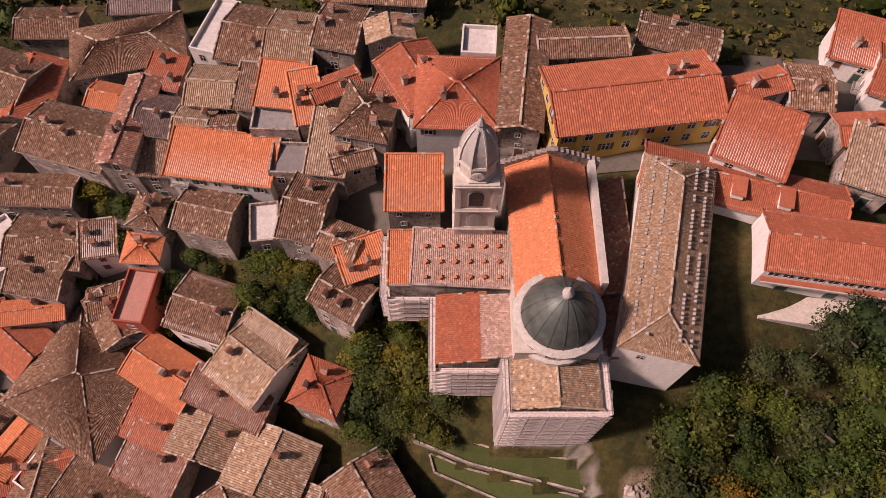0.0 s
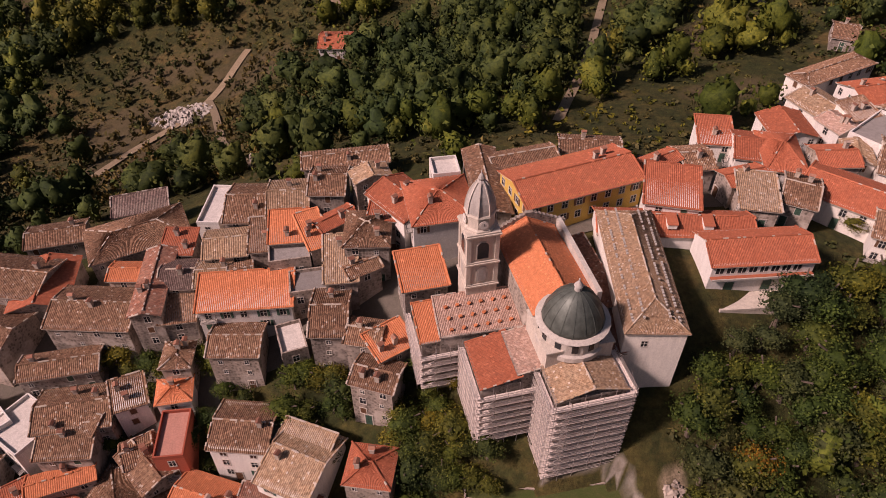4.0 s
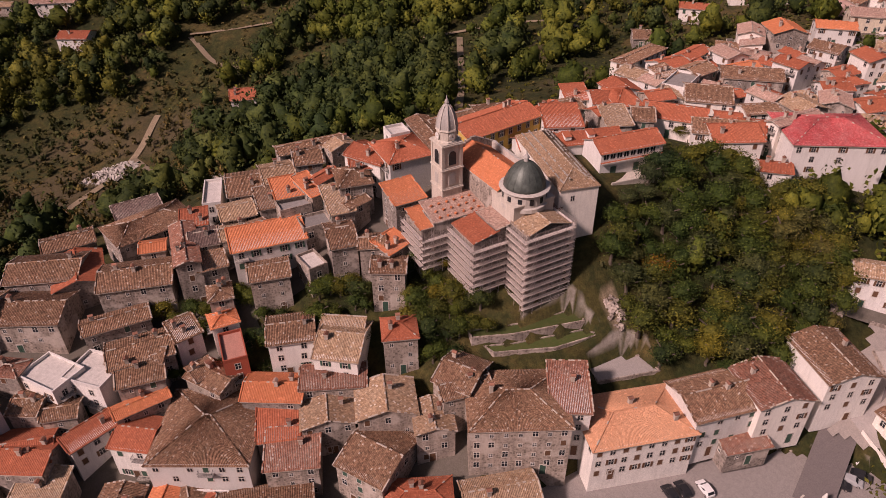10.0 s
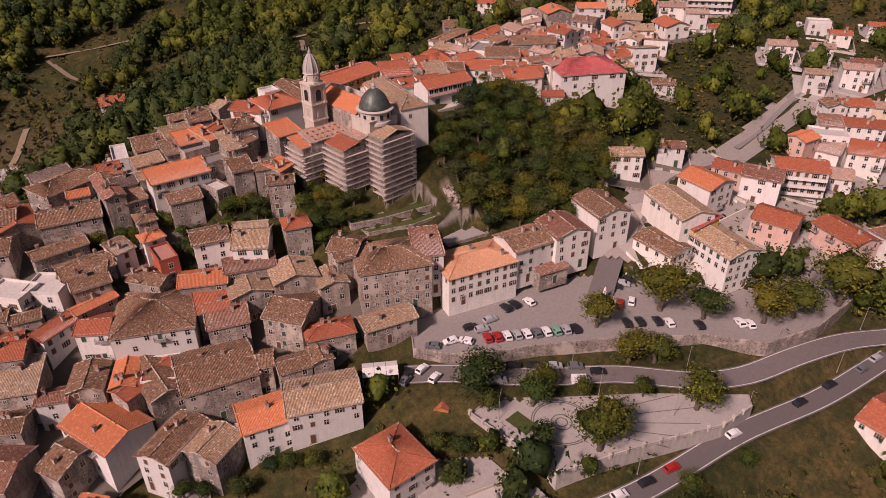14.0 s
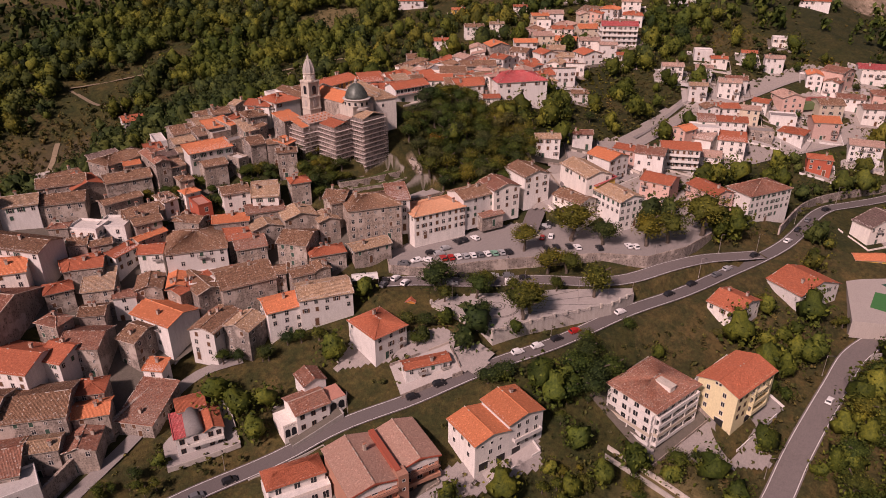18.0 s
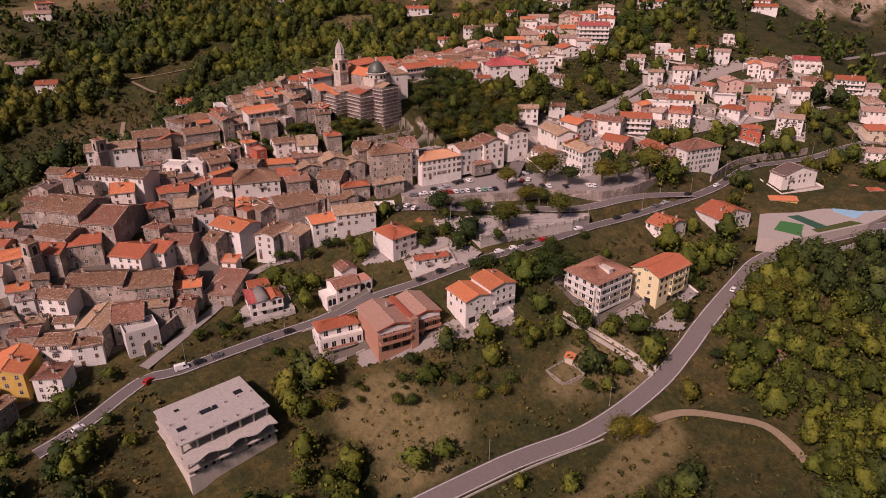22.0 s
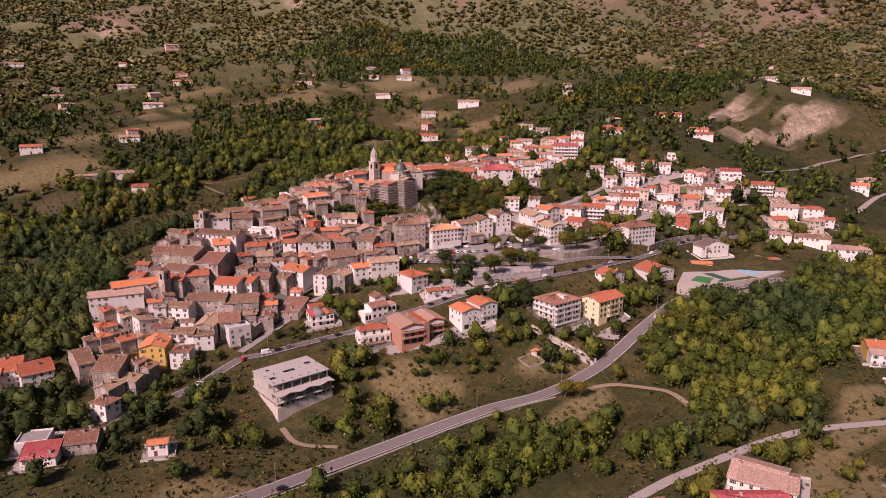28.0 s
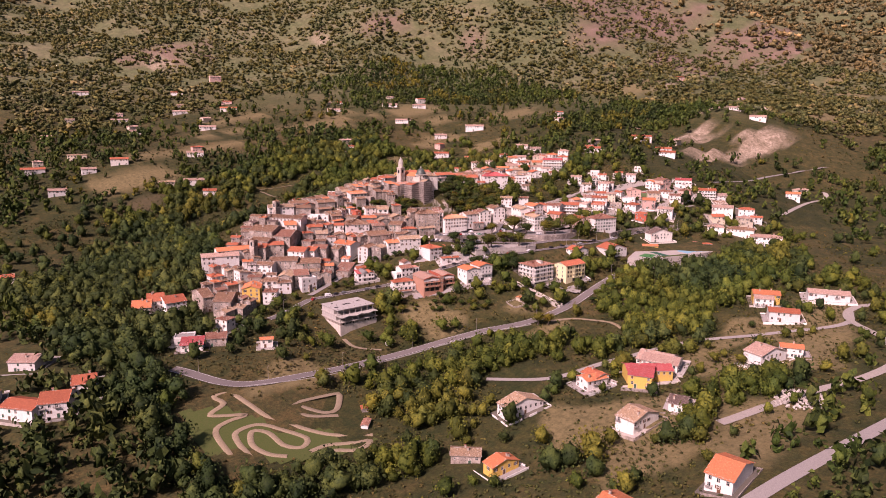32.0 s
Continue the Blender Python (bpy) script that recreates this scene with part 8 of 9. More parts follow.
FORESTS = THICKETS + [(a * U, b * U, c * U, d * U, radians(e)) for a, b, c, d, e in (
    (150, 310, 110, 50, -35), (40, 360, 70, 60, -30), (-20, 300, 60, 30, -20), (70, 240, 60, 40, -20), (-150, 190, 50, 70, 10), (-240, 100, 40, 60, 0), (120, 15, 26, 20, 0), (105, -235, 60, 40, 0),
    (30, 172, 52, 58, -15), (78, 200, 38, 52, -20), (98, 122, 26, 20, 0), (-8, 195, 18, 12, 0), (-55, 330, 60, 32, 0), (-105, 335, 45, 70, 0), (125, 375, 120, 55, 8), (-120, 325, 95, 42, 30),
    (-222, 150, 48, 120, 0), (-352, -120, 46, 60, 0), (-330, -80, 26, 24, 0), (-300, 60, 60, 110, 0), (92, -206, 74, 44, -12), (22, -232, 52, 44, 0), (190, -246, 64, 40, 0), (-396, -98, 64, 50, 0), (-345, -172, 40, 44, 0), (-385, -178, 62, 44, 0),
    (-285, -219, 66, 16, -22), (-196, -188, 24, 40, 0), (-150, -190, 32, 22, 0), (-73, -202, 55, 18, -8), (-24, -262, 66, 32, 0), (-85, -348, 66, 26, 0), (60, 268, 40, 30, 0), (150, 230, 45, 40, 0),
    (-123, -80, 14, 9, 0), (-136, -112, 12, 8, 0), (-82, -150, 18, 6, -20), (520, 190, 80, 60, 0), (740, 160, 170, 110, 0), (640, 560, 260, 110, -45), (330, 860, 120, 60, 0), (520, 800, 230, 60, -38), (770, 560, 180, 60, -38))]
FIELDS = [(-6 * U, 285 * U, 24 * U, 26 * U, 0.0), (16 * U, 298 * U, 30 * U, 15 * U, -0.4), (-22 * U, 262 * U, 26 * U, 16 * U, 0.0), (98 * U, 196 * U, 18 * U, 14 * U, 0.0), (640 * U, -35 * U, 110 * U, 60 * U, -0.3)] + [(a * U, b * U, c * U, d * U, 0.0) for a, b, c, d in (
    (-108, -118, 17, 22), (-40, -220, 26, 15), (-62, -187, 26, 8), (-278, -165, 46, 42), (-48, 245, 22, 14), (-70, 200, 26, 14), (35, 243, 22, 14), (120, 167, 16, 10), (229, 530, 60, 36), (167, 668, 60, 36), (437, 514, 70, 36),
    (533, 352, 60, 36), (332, 326, 45, 26), (-135, 429, 50, 36), (342, 240, 42, 22), (-139, 355, 26, 22), (187, 273, 32, 18), (-90, 215, 48, 40), (-95, 268, 40, 26), (-98, 176, 34, 24), (-35, 268, 26, 20), (85, 122, 26, 12), (118, 128, 22, 14), (60, 300, 26, 14), (-40, -143, 30, 12), (-95, -128, 34, 18), (-22, -200, 24, 20), (10, -140, 14, 10), (-150, -292, 36, 26), (-116, -366, 44, 20), (24, -300, 40, 18), (-44, -312, 34, 26), (-85, -174, 34, 10), (20, -355, 50, 16), (600, -20, 90, 40), (20, 500, 60, 30))]


def in_any(px, py, blobs):
    ok = np.zeros(len(px), bool)
    for cx, cy, rx, ry, rot in blobs:
        c, s = math.cos(rot), math.sin(rot)
        dx, dy = px - cx, py - cy
        ok |= ((dx * c + dy * s) / rx) ** 2 + ((-dx * s + dy * c) / ry) ** 2 < 1
    return ok


OLD_TOWN = [(a * U, b * U) for a, b in ((-240, -30), (-165, -18), (-130, -18), (-95, -6), (-45, -20), (-15, -14), (40, -22), (70, -30), (100, -20), (95, -5), (60, -8), (36, 0), (26, 24), (42, 30), (66, 26), (80, 50), (112, 60), (110, 100), (60, 84), (20, 88), (-10, 104), (-58, 112), (-100, 98), (-150, 98), (-195, 66), (-240, 24))]


def ray_band(px, py):
    """Only what the walk can look upon is planted."""
    return (px + py > -560) & (py > -0.62 * px - 620) & (py > px * 0.18 - 420) & (py > -460)


def plant(label, x0, y0, x1, y1, step, size, leaves, level, seed, base, woods=0.98, open_=0.05, skip=None, clear=1.0):
    r = np.random.RandomState(seed)
    X, Y = np.meshgrid(np.arange(x0, x1, step), np.arange(y0, y1, step))
    px, py = X.ravel() + r.uniform(-0.5, 0.5, X.size) * step, Y.ravel() + r.uniform(-0.5, 0.5, X.size) * step
    k = ray_band(px, py)
    if skip:
        k &= ~((px > skip[0]) & (px < skip[2]) & (py > skip[1]) & (py < skip[3]))
    px, py = px[k], py[k]
    clump = np.array([noise.fractal(Vector((x * 0.012, y * 0.012, seed * 2.7)), 1.0, 2.0, 3) for x, y in zip(px, py)])
    prob = np.clip(base * (1.0 + 2.4 * clump), 0.02, 1)
    prob[in_any(px, py, GARDENS)] = min(0.95, base * 1.5)
    prob[in_any(px, py, FORESTS)] = woods
    prob[in_any(px, py, FIELDS)] = open_
    prob[in_any(px, py, THICKETS)] = 0.55 if level == "mid" else 0.8
    k = r.rand(len(px)) < prob
    k &= ~inside(px, py, OLD_TOWN)
    k &= (patch_mask(px, py, ROCK) < 0.5) | (r.rand(len(px)) < 0.12)
    k &= (patch_mask(px, py, HEATH) < 0.5) | (r.rand(len(px)) < 0.62)
    px, py = px[k], py[k]
    k = road_clear(px, py, clear + size * 0.2)
    px, py = px[k], py[k]
    k = house_clear(px, py, size * 0.22)
    for ring, z in TERRACES:
        k &= ~inside(px, py, ring)
    px, py = px[k], py[k]
    pz = land(px, py) + fold_height(px, py)
    tm = {"mid": MID, "far": FAR, "bush": BUSH, "clump": CLUMP}[level]
    tall = {"mid": 0.72, "far": 0.72, "bush": 0.50, "clump": 0.60}[level]
    wide = 0.62 if level != "clump" else 0.80
    sets = {l: ([], []) for l in leaves}
    grove = np.array([noise.noise(Vector((x * 0.02, y * 0.02, seed + 0.5))) for x, y in zip(px, py)])
    dark = in_any(px, py, OAKS)
    for i in range(len(px)):
        q, f = tm[r.randint(len(tm))]
        h = size * (0.55 + 0.8 * r.rand() ** 1.5)
        a = r.rand() * 6.28
        ca, sa = math.cos(a) * h * wide, math.sin(a) * h * wide
        v = np.stack([q[:, 0] * ca - q[:, 1] * sa + px[i], q[:, 0] * sa + q[:, 1] * ca + py[i], q[:, 2] * h * tall + pz[i] + h * (tall - 0.28)], 1)
        g = grove[i] + 0.40 * (r.rand() - 0.5)
        if dark[i] and r.rand() < 0.92:
            g = 0.15 if level == "mid" else 0.3
        l = leaves[0] if g < (0.05 if level != "clump" else 0.3) else (leaves[1] if g < (0.30 if level == "mid" else 0.47) else leaves[2])
        sets[l][0].append(v)
        sets[l][1].append(f)
    for l in leaves:
        if sets[l][0]:
            tagged(new("scrub" if level == "bush" else "woodland", joined("woodland", sets[l][0], sets[l][1], [l])), label, "scrub" if level == "bush" else "woodland", kind="stuff")
    return len(px)


CLEAR += [(a * U, b * U, r * U) for a, b, r in ((-285, -160, 30), (-255, -185, 26), (-300, -140, 22), (-240, -160, 20))]
CLEAR += [(a * U, b * U, 5.5 * U) for a, b in ((-6, -36), (2, -42), (10, -45), (18, -51), (26, -58), (34, -66), (42, -72), (50, -80), (58, -86), (62, -100), (72, -104), (54, -102), (82, -104), (95, -106))]
NEAR_BOX = (-270, -300, 270, 300)
plant("green woodland and hedges round the hill town", *NEAR_BOX, 5.6, 10.6, ("leaf_a", "leaf_d", "leaf_b"), "mid", 3, 0.19, 0.97, 0.03)
plant("low scrub and brambles on the dry slopes", *NEAR_BOX, 2.9, 2.3, ("leaf_c", "leaf_g", "leaf_b"), "bush", 4, 0.75, 0.1, 0.42)
plant("olive bushes and brambles on the slope behind the church", -100, 112, 10, 230, 3.4, 3.4, ("leaf_c", "leaf_g", "leaf_a"), "far", 9, 0.6, 0.7, 0.5)
plant("trees and hedges between the far fields", -420, -460, 620, 640, 7.4, 10.5, ("leaf_a", "leaf_d", "leaf_b"), "far", 5, 0.22, 0.97, 0.03, skip=NEAR_BOX)
plant("low scrub on the far fields", -420, -460, 620, 640, 7.5, 2.8, ("leaf_c", "leaf_g", "leaf_b"), "bush", 6, 0.50, 0.2, 0.10, skip=NEAR_BOX)
# flank and ridges use the leaf tones with haze put into their colour
plant("forest and scrub on the mountain flank", -300, -200, 1250, 1500, 10.0, 10.5, ("leaf_hazed_m", "leaf_hazed_m", "leaf_hazed_n"), "clump", 7, 3.0, 0.98, 0.03, skip=(-420, -460, 620, 640))
plant("scrub forest on the far ridges", -100, -150, 2300, 2300, 20, 19, ("leaf_hazed_n", "leaf_hazed_n", "leaf_hazed_h"), "clump", 8, 2.6, 0.9, 0.03, skip=(-300, -200, 1250, 1500))
# gardens among the newer houses
_r = random.Random(31)
for i in range(420):
    x, y = _r.uniform(75, 350), _r.uniform(-150, 10)
    if house_clear(np.array([x * U]), np.array([y * U]), 1.2)[0] and road_clear(np.array([x * U]), np.array([y * U]), 1.5)[0] and not any(inside(np.array([x * U]), np.array([y * U]), t[0])[0] for t in TERRACES):
        if _r.random() < 0.24:
            tree(x, y, _r.uniform(3.5, 7), _r.choice(("leaf_a", "leaf_a", "leaf_d", "leaf_c")), _r.uniform(0.9, 1.3))
# trees of the slope below the church
_r = random.Random(77)
_done = []
for i in range(420):
    a, q = _r.uniform(0, 6.283), math.sqrt(_r.random())
    x, y = 68 + 38 * q * math.cos(a), 10 + 27 * q * math.sin(a)
    h = _r.uniform(6, 11.5)
    if any(math.hypot(x - p, y - s) < 3.6 for p, s in _done):
        continue
    if house_clear(np.array([x * U]), np.array([y * U]), 1.2)[0] and road_clear(np.array([x * U]), np.array([y * U]), 2.5)[0] and not any(inside(np.array([x * U]), np.array([y * U]), t[0])[0] for t in TERRACES):
        _done.append((x, y))
        tree(x, y, h, _r.choice(("leaf_a", "leaf_a", "leaf_b", "leaf_b", "leaf_c", "leaf_d")), _r.uniform(0.95, 1.25))
tree(44, 12, 9, "leaf_e", 1.0)
for x, y, h, l in ((-12, 36, 8, "leaf_a"), (-9, 32, 7, "leaf_d"), (-13, 29, 8, "leaf_d"), (-8, 26, 7, "leaf_d"), (-14, 24, 7, "leaf_a"), (-10, 21, 6, "leaf_d"), (-28, 38, 7, "leaf_d"), (-33, 33, 7, "leaf_d"), (-30, 42, 6, "leaf_a"), (-47, 48, 7, "leaf_a"), (-54, 50, 7, "leaf_d"), (-60, 49, 6, "leaf_a"),
                   (-66, 51, 6, "leaf_d"), (-41, 45, 6, "leaf_a"), (-50, 44, 5, "leaf_d"), (-57, 45, 5, "leaf_b"), (-70, 54, 5, "leaf_a"), (-84, -8, 6, "leaf_a"), (-80, -12, 6, "leaf_d"), (-60, -22, 6, "leaf_a"), (-55, -26, 6, "leaf_b"), (-64, -19, 6, "leaf_d"), (-100, 86, 6, "leaf_d"), (72, 60, 5, "leaf_a"), (88, 52, 6, "leaf_b"), (94, 46, 6, "leaf_a")):
    tree(x, y, h, l, 1.15)
# young trees and hedges on the banks between the lane, the main road and the houses below it
_r = random.Random(58)
for x, y in ((-137, -27), (-127, -28), (-124, -35), (-139, -39), (-159, -32), (-119, -56), (-117, -64), (-122, -87), (-128, -71), (-109, -81), (-92, -102), (-84, -99), (-81, -108), (-73, -122), (-68, -134), (-76, -129), (-33, -127), (-40, -122),
             (-23, -138), (-5, -143), (2, -146), (-26, -149), (-63, -107), (-40, -154), (-100, -108), (-57, -19), (-67, -21), (-52, -25), (-72, -19), (-105, -94), (-22, -110), (-8, -108), (10, -100), (-14, -104), (29, -184), (13, -182), (53, -185),
             (74, -154), (66, -148), (102, -158), (-127, 4), (-138, -5), (26, -143)):
    for _k in range(3):
        p, q = x + _r.uniform(-4.5, 4.5) * (_k > 0), y + _r.uniform(-4.5, 4.5) * (_k > 0)
        h = _r.uniform(4.0, 7.5) * (1.0 if _k == 0 else 0.62)
        if house_clear(np.array([p * U]), np.array([q * U]), 0.4)[0] and road_clear(np.array([p * U]), np.array([q * U]), 1.6)[0] and not any(inside(np.array([p * U]), np.array([q * U]), t[0])[0] for t in TERRACES):
            tree(p, q, h, _r.choice(("leaf_a", "leaf_a", "leaf_b", "leaf_b", "leaf_c", "leaf_d")), _r.uniform(0.95, 1.3))
# walled gardens between the old houses
_r = random.Random(12)
for x, y in ((-53, 55), (-48, 51), (-73, 65), (-42, 53), (-43, 60), (-58, 64), (-55, 58), (-73, 69), (-64, 57), (-48, 61), (-52, 63), (-74, 61), (-66, 67), (-41, 49), (-67, 58), (-51, 52), (-43, 57), (-61, 66), (-69, 70), (-64, 61), (-46, 56), (-50, 64), (-40, 60), (-61, 60), (-74, 72), (-70, 61), (-25, 45), (-34, 47), (-32, 52), (-30, 46), (-27, 50), (-29, 52), (-23, 46), (-24, 50), (-23, 43), (-7, 40), (-13, 38), (-2, 40), (-6, 37), (-4, 44), (-12, 49), (-4, 47), (-7, 45), (-10, 50), (-13, 46), (-10, 44), (-8, 35), (-4, 32), (-5, 29), (1, 30), (-14, 31), (-6, 25), (-9, 30), (-12, 33), (1, 27), (-0, 22), (-3, 24), (-12, 27), (-2, 29), (-15, 34), (-9, 26), (-17, 29)):
    if rect_gap(x * U, y * U, FOOT) > 0.6:
        tree(x, y, _r.uniform(4.5, 7.5), _r.choice(("leaf_a", "leaf_a", "leaf_d", "leaf_b")), _r.uniform(0.95, 1.25))
# plane trees of the square and the plaza
for x, y, h, l, k, z in ((56, -59, 15, "leaf_b", 1.15, 0.4), (62, -70, 10, "leaf_d", 1.2, 0.4), (74, -84, 12, "leaf_b", 1.1, 0.4), (83, -89, 12, "leaf_b", 1.1, 0.4), (100, -96, 16, "leaf_b", 1.15, 0.4), (34, -50, 10, "leaf_b", 1.1, 0.4),
                         (33, -63, 9, "leaf_b", 1.3, -5.0), (39, -68, 8, "leaf_b", 1.3, -5.0), (-10, -41, 11, "leaf_d", 1.3, -5.2), (-1.5, -55, 9, "leaf_a", 1.1, -5.2), (5.7, -52.6, 7, "leaf_b", 1.1, -5.2), (-1, -77, 12, "leaf_b", 1.1, -5.2), (4, -76, 11, "leaf_b", 1.1, -5.2), (31, -87, 12, "leaf_b", 1.1, -5.2),
                         (24, -74, 5.5, "leaf_b", 1.1, -5.2), (12, -62, 5.5, "leaf_b", 1.1, -5.2), (-12, -48, 6, "leaf_b", 1.0, -5.2), (-10, -66, 6, "leaf_d", 1.2, -5.2)):
    tree(x, y, h * 1.3, l, k, None, z * U)
for x, y, h, l in ((53, -128, 5, "leaf_c"), (28, -104, 6, "leaf_a"), (-31, -86, 9, "leaf_d"), (-26, -88, 9, "leaf_d"), (8, -99, 8, "leaf_a"), (2, -103, 11, "leaf_d"), (-6, -104, 12, "leaf_a"), (-2, -110, 12, "leaf_d"), (4, -112, 11, "leaf_a"), (-8, -112, 11, "leaf_d"), (-14, -107, 9, "leaf_a"), (-30, -46, 7, "leaf_d"), (-26, -52, 7, "leaf_d"), (-34, -56, 6, "leaf_a"),
                   (-118, -92, 8, "leaf_b"), (-78, -118, 6, "leaf_a"), (-70, -124, 6, "leaf_b"), (-62, -132, 6, "leaf_a"), (-52, -176, 12, "leaf_b"), (-46, -181, 11, "leaf_b"), (-96, -112, 6, "leaf_a"), (-88, -108, 6, "leaf_a"), (60, -180, 13, "leaf_b"), (70, -186, 13, "leaf_b"), (52, -190, 12, "leaf_a"), (28, -186, 11, "leaf_b"), (22, -194, 11, "leaf_a"), (80, -178, 12, "leaf_a"), (40, -182, 11, "leaf_a")):
    tree(x, y, h, l, 1.15)


def cypress(x, y, h):
    ob = thing("cypress", x * U, y * U, land(x * U, y * U), 0, "tall narrow dark green cypress", "tree", "cypresses")
    ob.scale = (h * U, h * U, h * U)
    r = np.random.RandomState(5)
    n = 900
    zz = 0.04 + 0.96 * r.rand(n)
    rad = 0.105 * np.sin(np.pi * np.clip(zz, 0, 1) ** 0.62) + 0.01
    a = r.rand(n) * 6.283
    p = np.stack([rad * np.cos(a), rad * np.sin(a), zz], 1)
    out = np.stack([np.cos(a), np.sin(a), 0.8 + 0 * a], 1) * 0.05
    side = np.stack([-np.sin(a), np.cos(a), 0 * a], 1) * 0.025
    q = np.stack([p - side, p + out * 0.4 - np.array([0, 0, 0.02]), p + side, p + out], 1).reshape(-1, 3)
    part("trunk", TRUNK[0], ob)
    part("crown", joined("crown", [q], [np.arange(n * 4).reshape(-1, 4)], ["leaf_d"]), ob)


cypress(66, -24, 12)
# ---------------------------------------------------------------- small things of the town
def lesser_tower(x, y, top, yaw, w, tall, label):
    """A plain bell tower with arched openings and a low tiled cap; top is the height of its eaves."""
    ob = built("bell_tower", x, y, top, yaw, label, "tower")
    B = Build()
    B.box(-w / 2, -w / 2, -tall, w / 2, w / 2, 0, 0)
    part("shaft", B.mesh("shaft", ["wall_s"]), ob)
    for z in (-6.2, -0.4):
        B = Build()
        B.box(-w / 2 - 0.25, -w / 2 - 0.25, z, w / 2 + 0.25, w / 2 + 0.25, z + 0.4, 0)
        part("cornice", B.mesh("cornice", ["stone_light"]), ob)
    for i in range(4):
        B = Build()
        arch_panel(B, w * 0.52, 4.2, 0.08, pose(0, 0, 0, 0, 0, 90 * i) @ pose(0, -w / 2, -5.4), 0)
        # no real hole: this panel's dark colour imitates the shaded belfry
        arch_panel(B, w * 0.38, 3.7, 0.14, pose(0, 0, 0, 0, 0, 90 * i) @ pose(0, -w / 2, -5.3), 1)
        part("belfry_opening", B.mesh("belfry_opening", ["stone_light", "glass_and_shade"]), ob)
    me, caps = roof_mesh("h", w, w, "tile_b", w * 0.32, random.Random(2), 0.3)
    part("roof", me, ob, pose(0, 0, 0.02))


lesser_tower(-122, 85, 33, 8, 5.0, 26, "square stone bell tower with a low tiled cap")
lesser_tower(-174, 37, 9, 20, 5.0, 24, "slender stone bell tower above the lower houses")

# lamps along the main road and on the plaza
_b = Build().lathe([(0.16, -0.4), (0.16, 0.15), (0.075, 0.3), (0.05, 7.0)], 8, 0)
LAMP_POLE = _b.mesh("pole", ["steel_tube"])
_b = Build().bar((0, 0, 6.9), (1.5, 0, 7.5), 0.035)
LAMP_ARM = _b.mesh("arm", ["steel_tube"])
_b = Build().box(1.3, -0.14, 7.42, 2.0, 0.14, 7.56, 0)
LAMP_HEAD = _b.mesh("lamp_head", ["iron"])


def street_lamp(x, y, z, yaw):
    ob = thing("street_lamp", x, y, z, yaw, "slim grey steel street lamp with a curved arm", "street lamp", "street lamps")
    part("pole", LAMP_POLE, ob)
    part("arm", LAMP_ARM, ob)
    part("lamp_head", LAMP_HEAD, ob)


for _ri, _every, _off in ((0, 10, 0.9), (1, 14, 0.9), (2, 8, 0.8)):
    c, z, w, nrm, kind = ROADS[_ri]
    for j in range(4, len(c) - 2, _every):
        p = c[j] + nrm[j] * (w / 2 + _off)
        street_lamp(p[0], p[1], z[j] - 0.1, math.degrees(math.atan2(-nrm[j, 1], -nrm[j, 0])))
for x, y in ((-12, -52), (-2, -73), (14, -66), (24, -84), (36, -90)):
    street_lamp(x * U, y * U, -5.2 * U, 30)

# solar panels lie on a few of the newer roofs
plain("solar_cell", (0.018, 0.028, 0.065), 0.15, 0.2, 0.1)


def solar_panel(h, n, side):
    """A row of panels on the slope of a house, on its valley side or the other."""
    roof = [k for k in h.children if k.name.startswith("roof") and not k.name.startswith("roof_deck")]
    if not roof:
        return
    me = roof[0].data
    xs = [v.co.x for v in me.vertices]
    ys = [v.co.y for v in me.vertices]
    zs = [v.co.z for v in me.vertices]
    hd, rise, lo = max(ys), max(zs), min(zs)
    pitch = math.degrees(math.atan2(rise - lo, hd))
    for i in range(n):
        ob = thing("solar_panel", 0, 0, 0, 0, "dark blue solar panel lying on the roof tiles", "solar panel", "solar panels")
        B = Build()
        B.box(-0.5, -0.8, 0, 0.5, 0.8, 0.05, 0)
        part("cell_sheet", B.mesh("cell_sheet", ["solar_cell"]), ob)
        B = Build()
        for a in ((-0.53, -0.83, 0.53, -0.79), (-0.53, 0.79, 0.53, 0.83), (-0.53, -0.79, -0.49, 0.79), (0.49, -0.79, 0.53, 0.79)):
            B.box(a[0], a[1], -0.02, a[2], a[3], 0.07, 0)
        part("frame", B.mesh("frame", ["steel_tube"]), ob)
        y = side * hd * 0.5
        ob.matrix_world = h.matrix_world @ roof[0].matrix_local @ pose((i - n / 2) * 1.1, y, (rise + lo) / 2 + 0.12, -side * pitch, 0, 0)


_new = [o for o in bpy.data.objects if o.parent is None and o.name.startswith("house") and "red tile" in o["label"]]
for _i, _h in enumerate(_new):
    if _i % 9 == 4 and _h.children and _h.children[0].name.startswith("wall"):
        solar_panel(_h, 3 + _i % 3, -1)

# white awning of the bar below the square
awning = built("awning", -27, -19.5, float(land(-27 * U, -19.5 * U)) / U + 3.4, -35, "white canvas awning on slim posts beside the parking", "awning")
B = Build()
for k in range(3):
    x0 = -5 + k * 3.4
    B.add([(x0, -3, 0), (x0 + 3.3, -3, 0), (x0 + 3.3, 3, 0), (x0, 3, 0), (x0, 0, 0.9), (x0 + 3.3, 0, 0.9)], [(0, 1, 5, 4), (2, 3, 4, 5), (0, 4, 3), (1, 2, 5), (3, 2, 1, 0)])
part("canvas", B.mesh("canvas", ["frame_white"]), awning)
_p = Build().box(-0.06, -0.06, -3.6, 0.06, 0.06, 0).mesh("post", ["steel_tube"])
for x in (-4.9, 5.0):
    for y in (-2.9, 2.9):
        part("post", _p, awning, pose(x, y, 0))

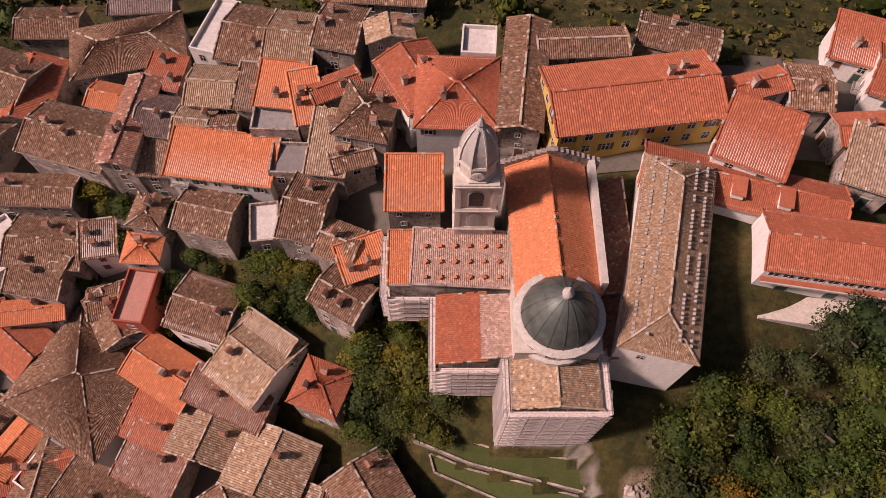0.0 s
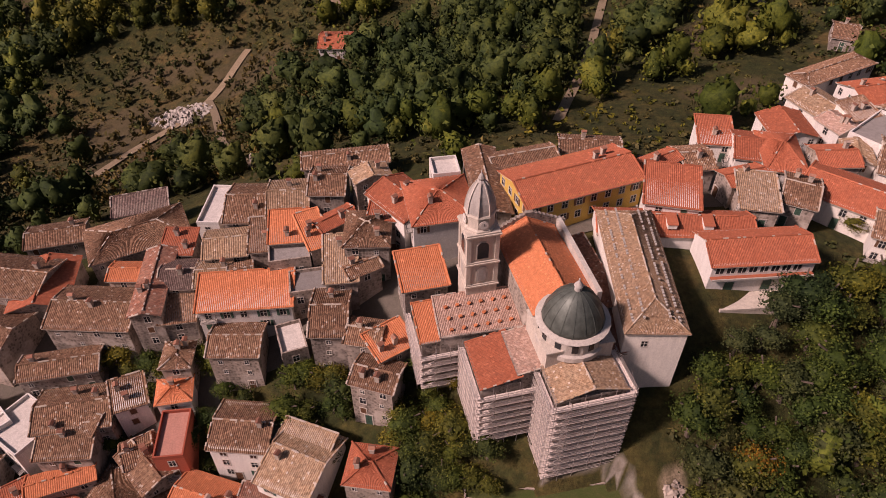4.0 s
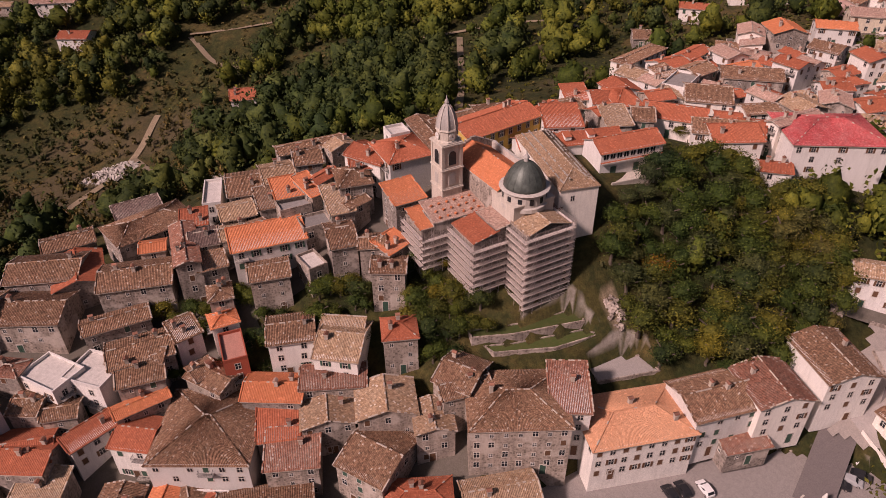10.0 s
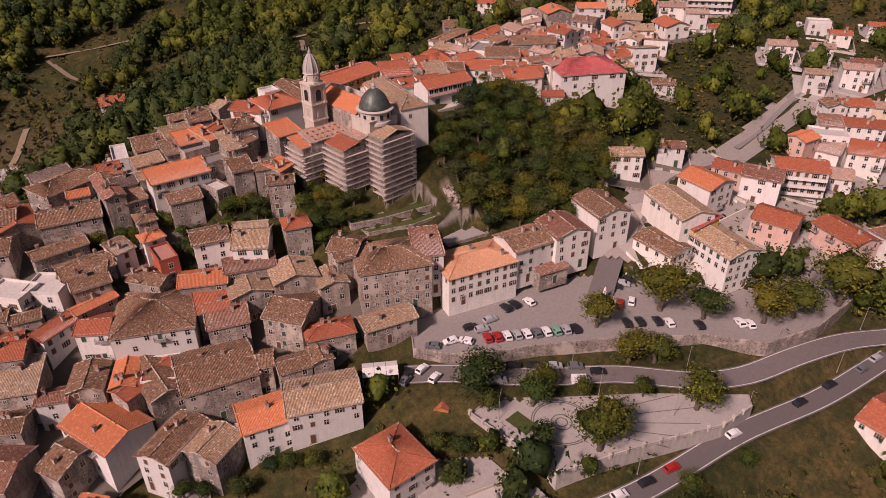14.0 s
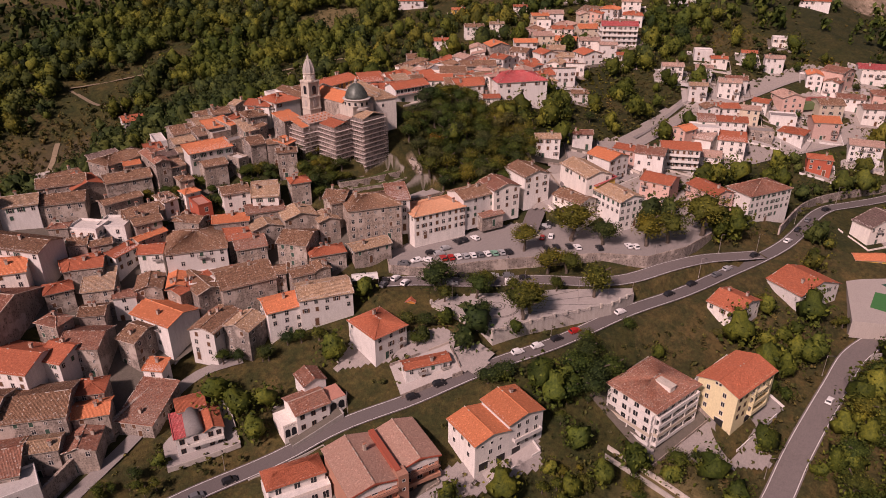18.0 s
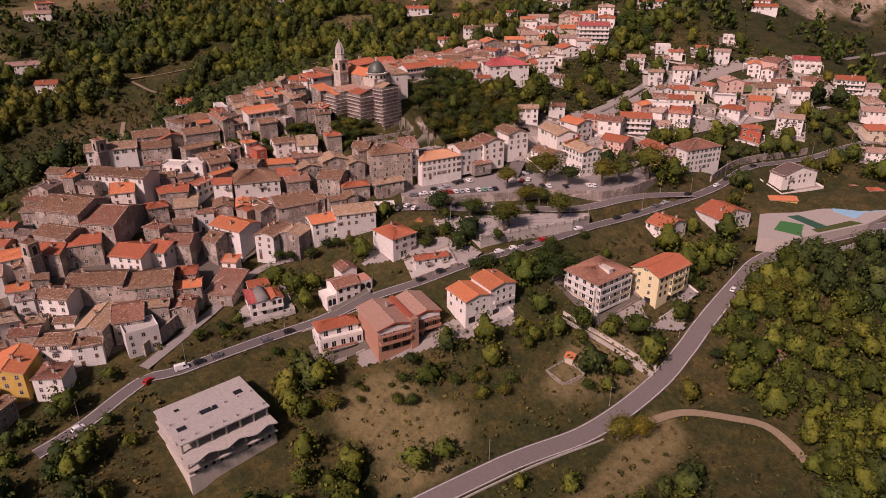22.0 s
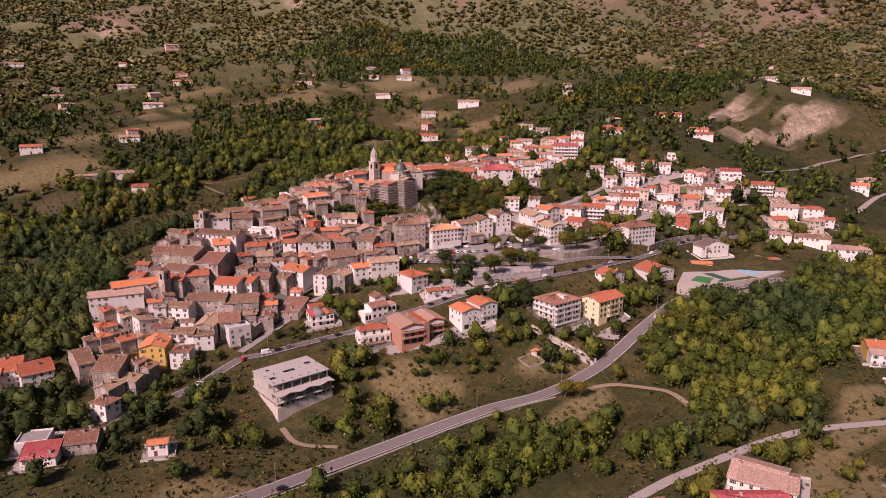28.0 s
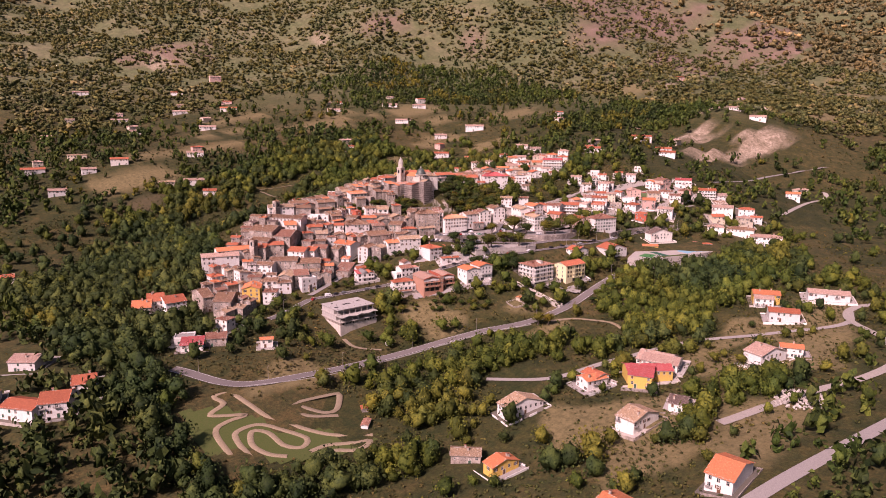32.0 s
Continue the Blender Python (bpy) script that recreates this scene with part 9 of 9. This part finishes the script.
# small huts in the fields
for x, y, yaw, w, d, h, tile, wall, word in ((-34, -141, 20, 4.0, 3.4, 2.6, "tile_o", "wall_c", "tiny field hut with an orange roof"), (30, -198, -20, 10, 6, 2.8, "tile_m", "wall_s", "low shed with a dark red roof among trees"),
                                            (-232, -190, 40, 9, 4, 2.6, "tile_m", "wall_w", "small white hut beside the dirt track"), (-222, -176, 60, 5, 4, 2.4, "tile_r", "wall_s", "small stone hut beside the dirt track")):
    low_house("field_hut", word, x, y, float(land(x * U, y * U)) / U + 0.2, yaw, w, d, h, "x", tile, wall, "hut")
fence = thing("fence", -40 * U, -143 * U, float(land(-40 * U, -143 * U)), 0, "grey wooden post and rail fence round a plot", "fence")
_p = Build().box(-0.06, -0.06, -0.4, 0.06, 0.06, 1.15).mesh("post", ["stone_light"])
_ring = ((-46, -138), (-45.5, -146.6), (-35, -149), (-35, -140), (-46, -138))
for (x0, y0), (x1, y1) in zip(_ring, _ring[1:]):
    n = max(2, int(math.hypot(x1 - x0, y1 - y0) / 2.2))
    for i in range(n):
        ax, ay, bx, by = [v * U for v in (x0 + (x1 - x0) * i / n, y0 + (y1 - y0) * i / n, x0 + (x1 - x0) * (i + 1) / n, y0 + (y1 - y0) * (i + 1) / n)]
        o = fence.location
        za, zb = float(land(ax, ay)) - o.z, float(land(bx, by)) - o.z
        part("post", _p, fence, pose(ax - o.x, ay - o.y, za))
        B = Build()
        for k in (0.5, 1.0):
            B.bar((ax - o.x, ay - o.y, za + k), (bx - o.x, by - o.y, zb + k), 0.045)
        part("rail", B.mesh("rail", ["stone_light"]), fence)


# paved yards with low walls round the newer houses
def yard(x, y, yaw, w, d, rng):
    m = pose(x, y, 0, 0, 0, yaw)
    n = 6
    pts = []
    for j in range(n + 1):
        for i in range(n + 1):
            q = m @ Vector((-w / 2 + w * i / n, -d / 2 + d * j / n, 0))
            pts.append((q.x, q.y, float(land(q.x, q.y)) + 0.28))
    f = [(j * (n + 1) + i, j * (n + 1) + i + 1, (j + 1) * (n + 1) + i + 1, (j + 1) * (n + 1) + i) for j in range(n) for i in range(n)]
    ob = tagged(new("yard", mesh_from("yard", pts, f, [rng.choice(("asphalt_pale", "paving", "town_earth"))])), rng.choice(("pale concrete yard round a newer house", "paved yard with a low garden wall")), "yard", kind="structure")
    B = Build()
    edge = [i for i in range(n + 1)] + [i * (n + 1) + n for i in range(1, n + 1)] + [n * (n + 1) + i for i in range(n - 1, -1, -1)]
    for a, b in zip(edge, edge[1:]):
        if rng.random() < 0.14:
            continue
        pa, pb = Vector(pts[a]), Vector(pts[b])
        s = Vector((0, 0, 1.0))
        side = (pb - pa).cross(s).normalized() * 0.11
        v = [pa - side - s * 0.8, pa + side - s * 0.8, pb + side - s * 0.8, pb - side - s * 0.8, pa - side + s * 0.75, pa + side + s * 0.75, pb + side + s * 0.75, pb - side + s * 0.75]
        B.add(v, [(0, 1, 5, 4), (1, 2, 6, 5), (2, 3, 7, 6), (3, 0, 4, 7), (4, 5, 6, 7)])
    part("garden_wall", B.mesh("garden_wall", [rng.choice(("stone_light", "wall_w", "wall_s", "concrete"))]), ob)


_r = random.Random(8)
for _h in [o for o in bpy.data.objects if o.parent is None and o.name.startswith("house")]:
    _x, _y = _h.location.x / U, _h.location.y / U
    if inside(np.array([_h.location.x]), np.array([_h.location.y]), OLD_TOWN)[0] or math.hypot(_x, _y) > 420 or _r.random() < 0.3:
        continue
    if _y > 20 and _x < 120 or any(inside(np.array([_h.location.x]), np.array([_h.location.y]), t[0])[0] for t in TERRACES):
        continue
    _w = [k for k in _h.children if k.name.startswith("wall")][0].data
    _xs, _ys = [v.co.x for v in _w.vertices], [v.co.y for v in _w.vertices]
    yard(_h.location.x, _h.location.y, math.degrees(_h.rotation_euler.z), max(_xs) * 2 + _r.uniform(4, 8), max(_ys) * 2 + _r.uniform(4, 8), _r)
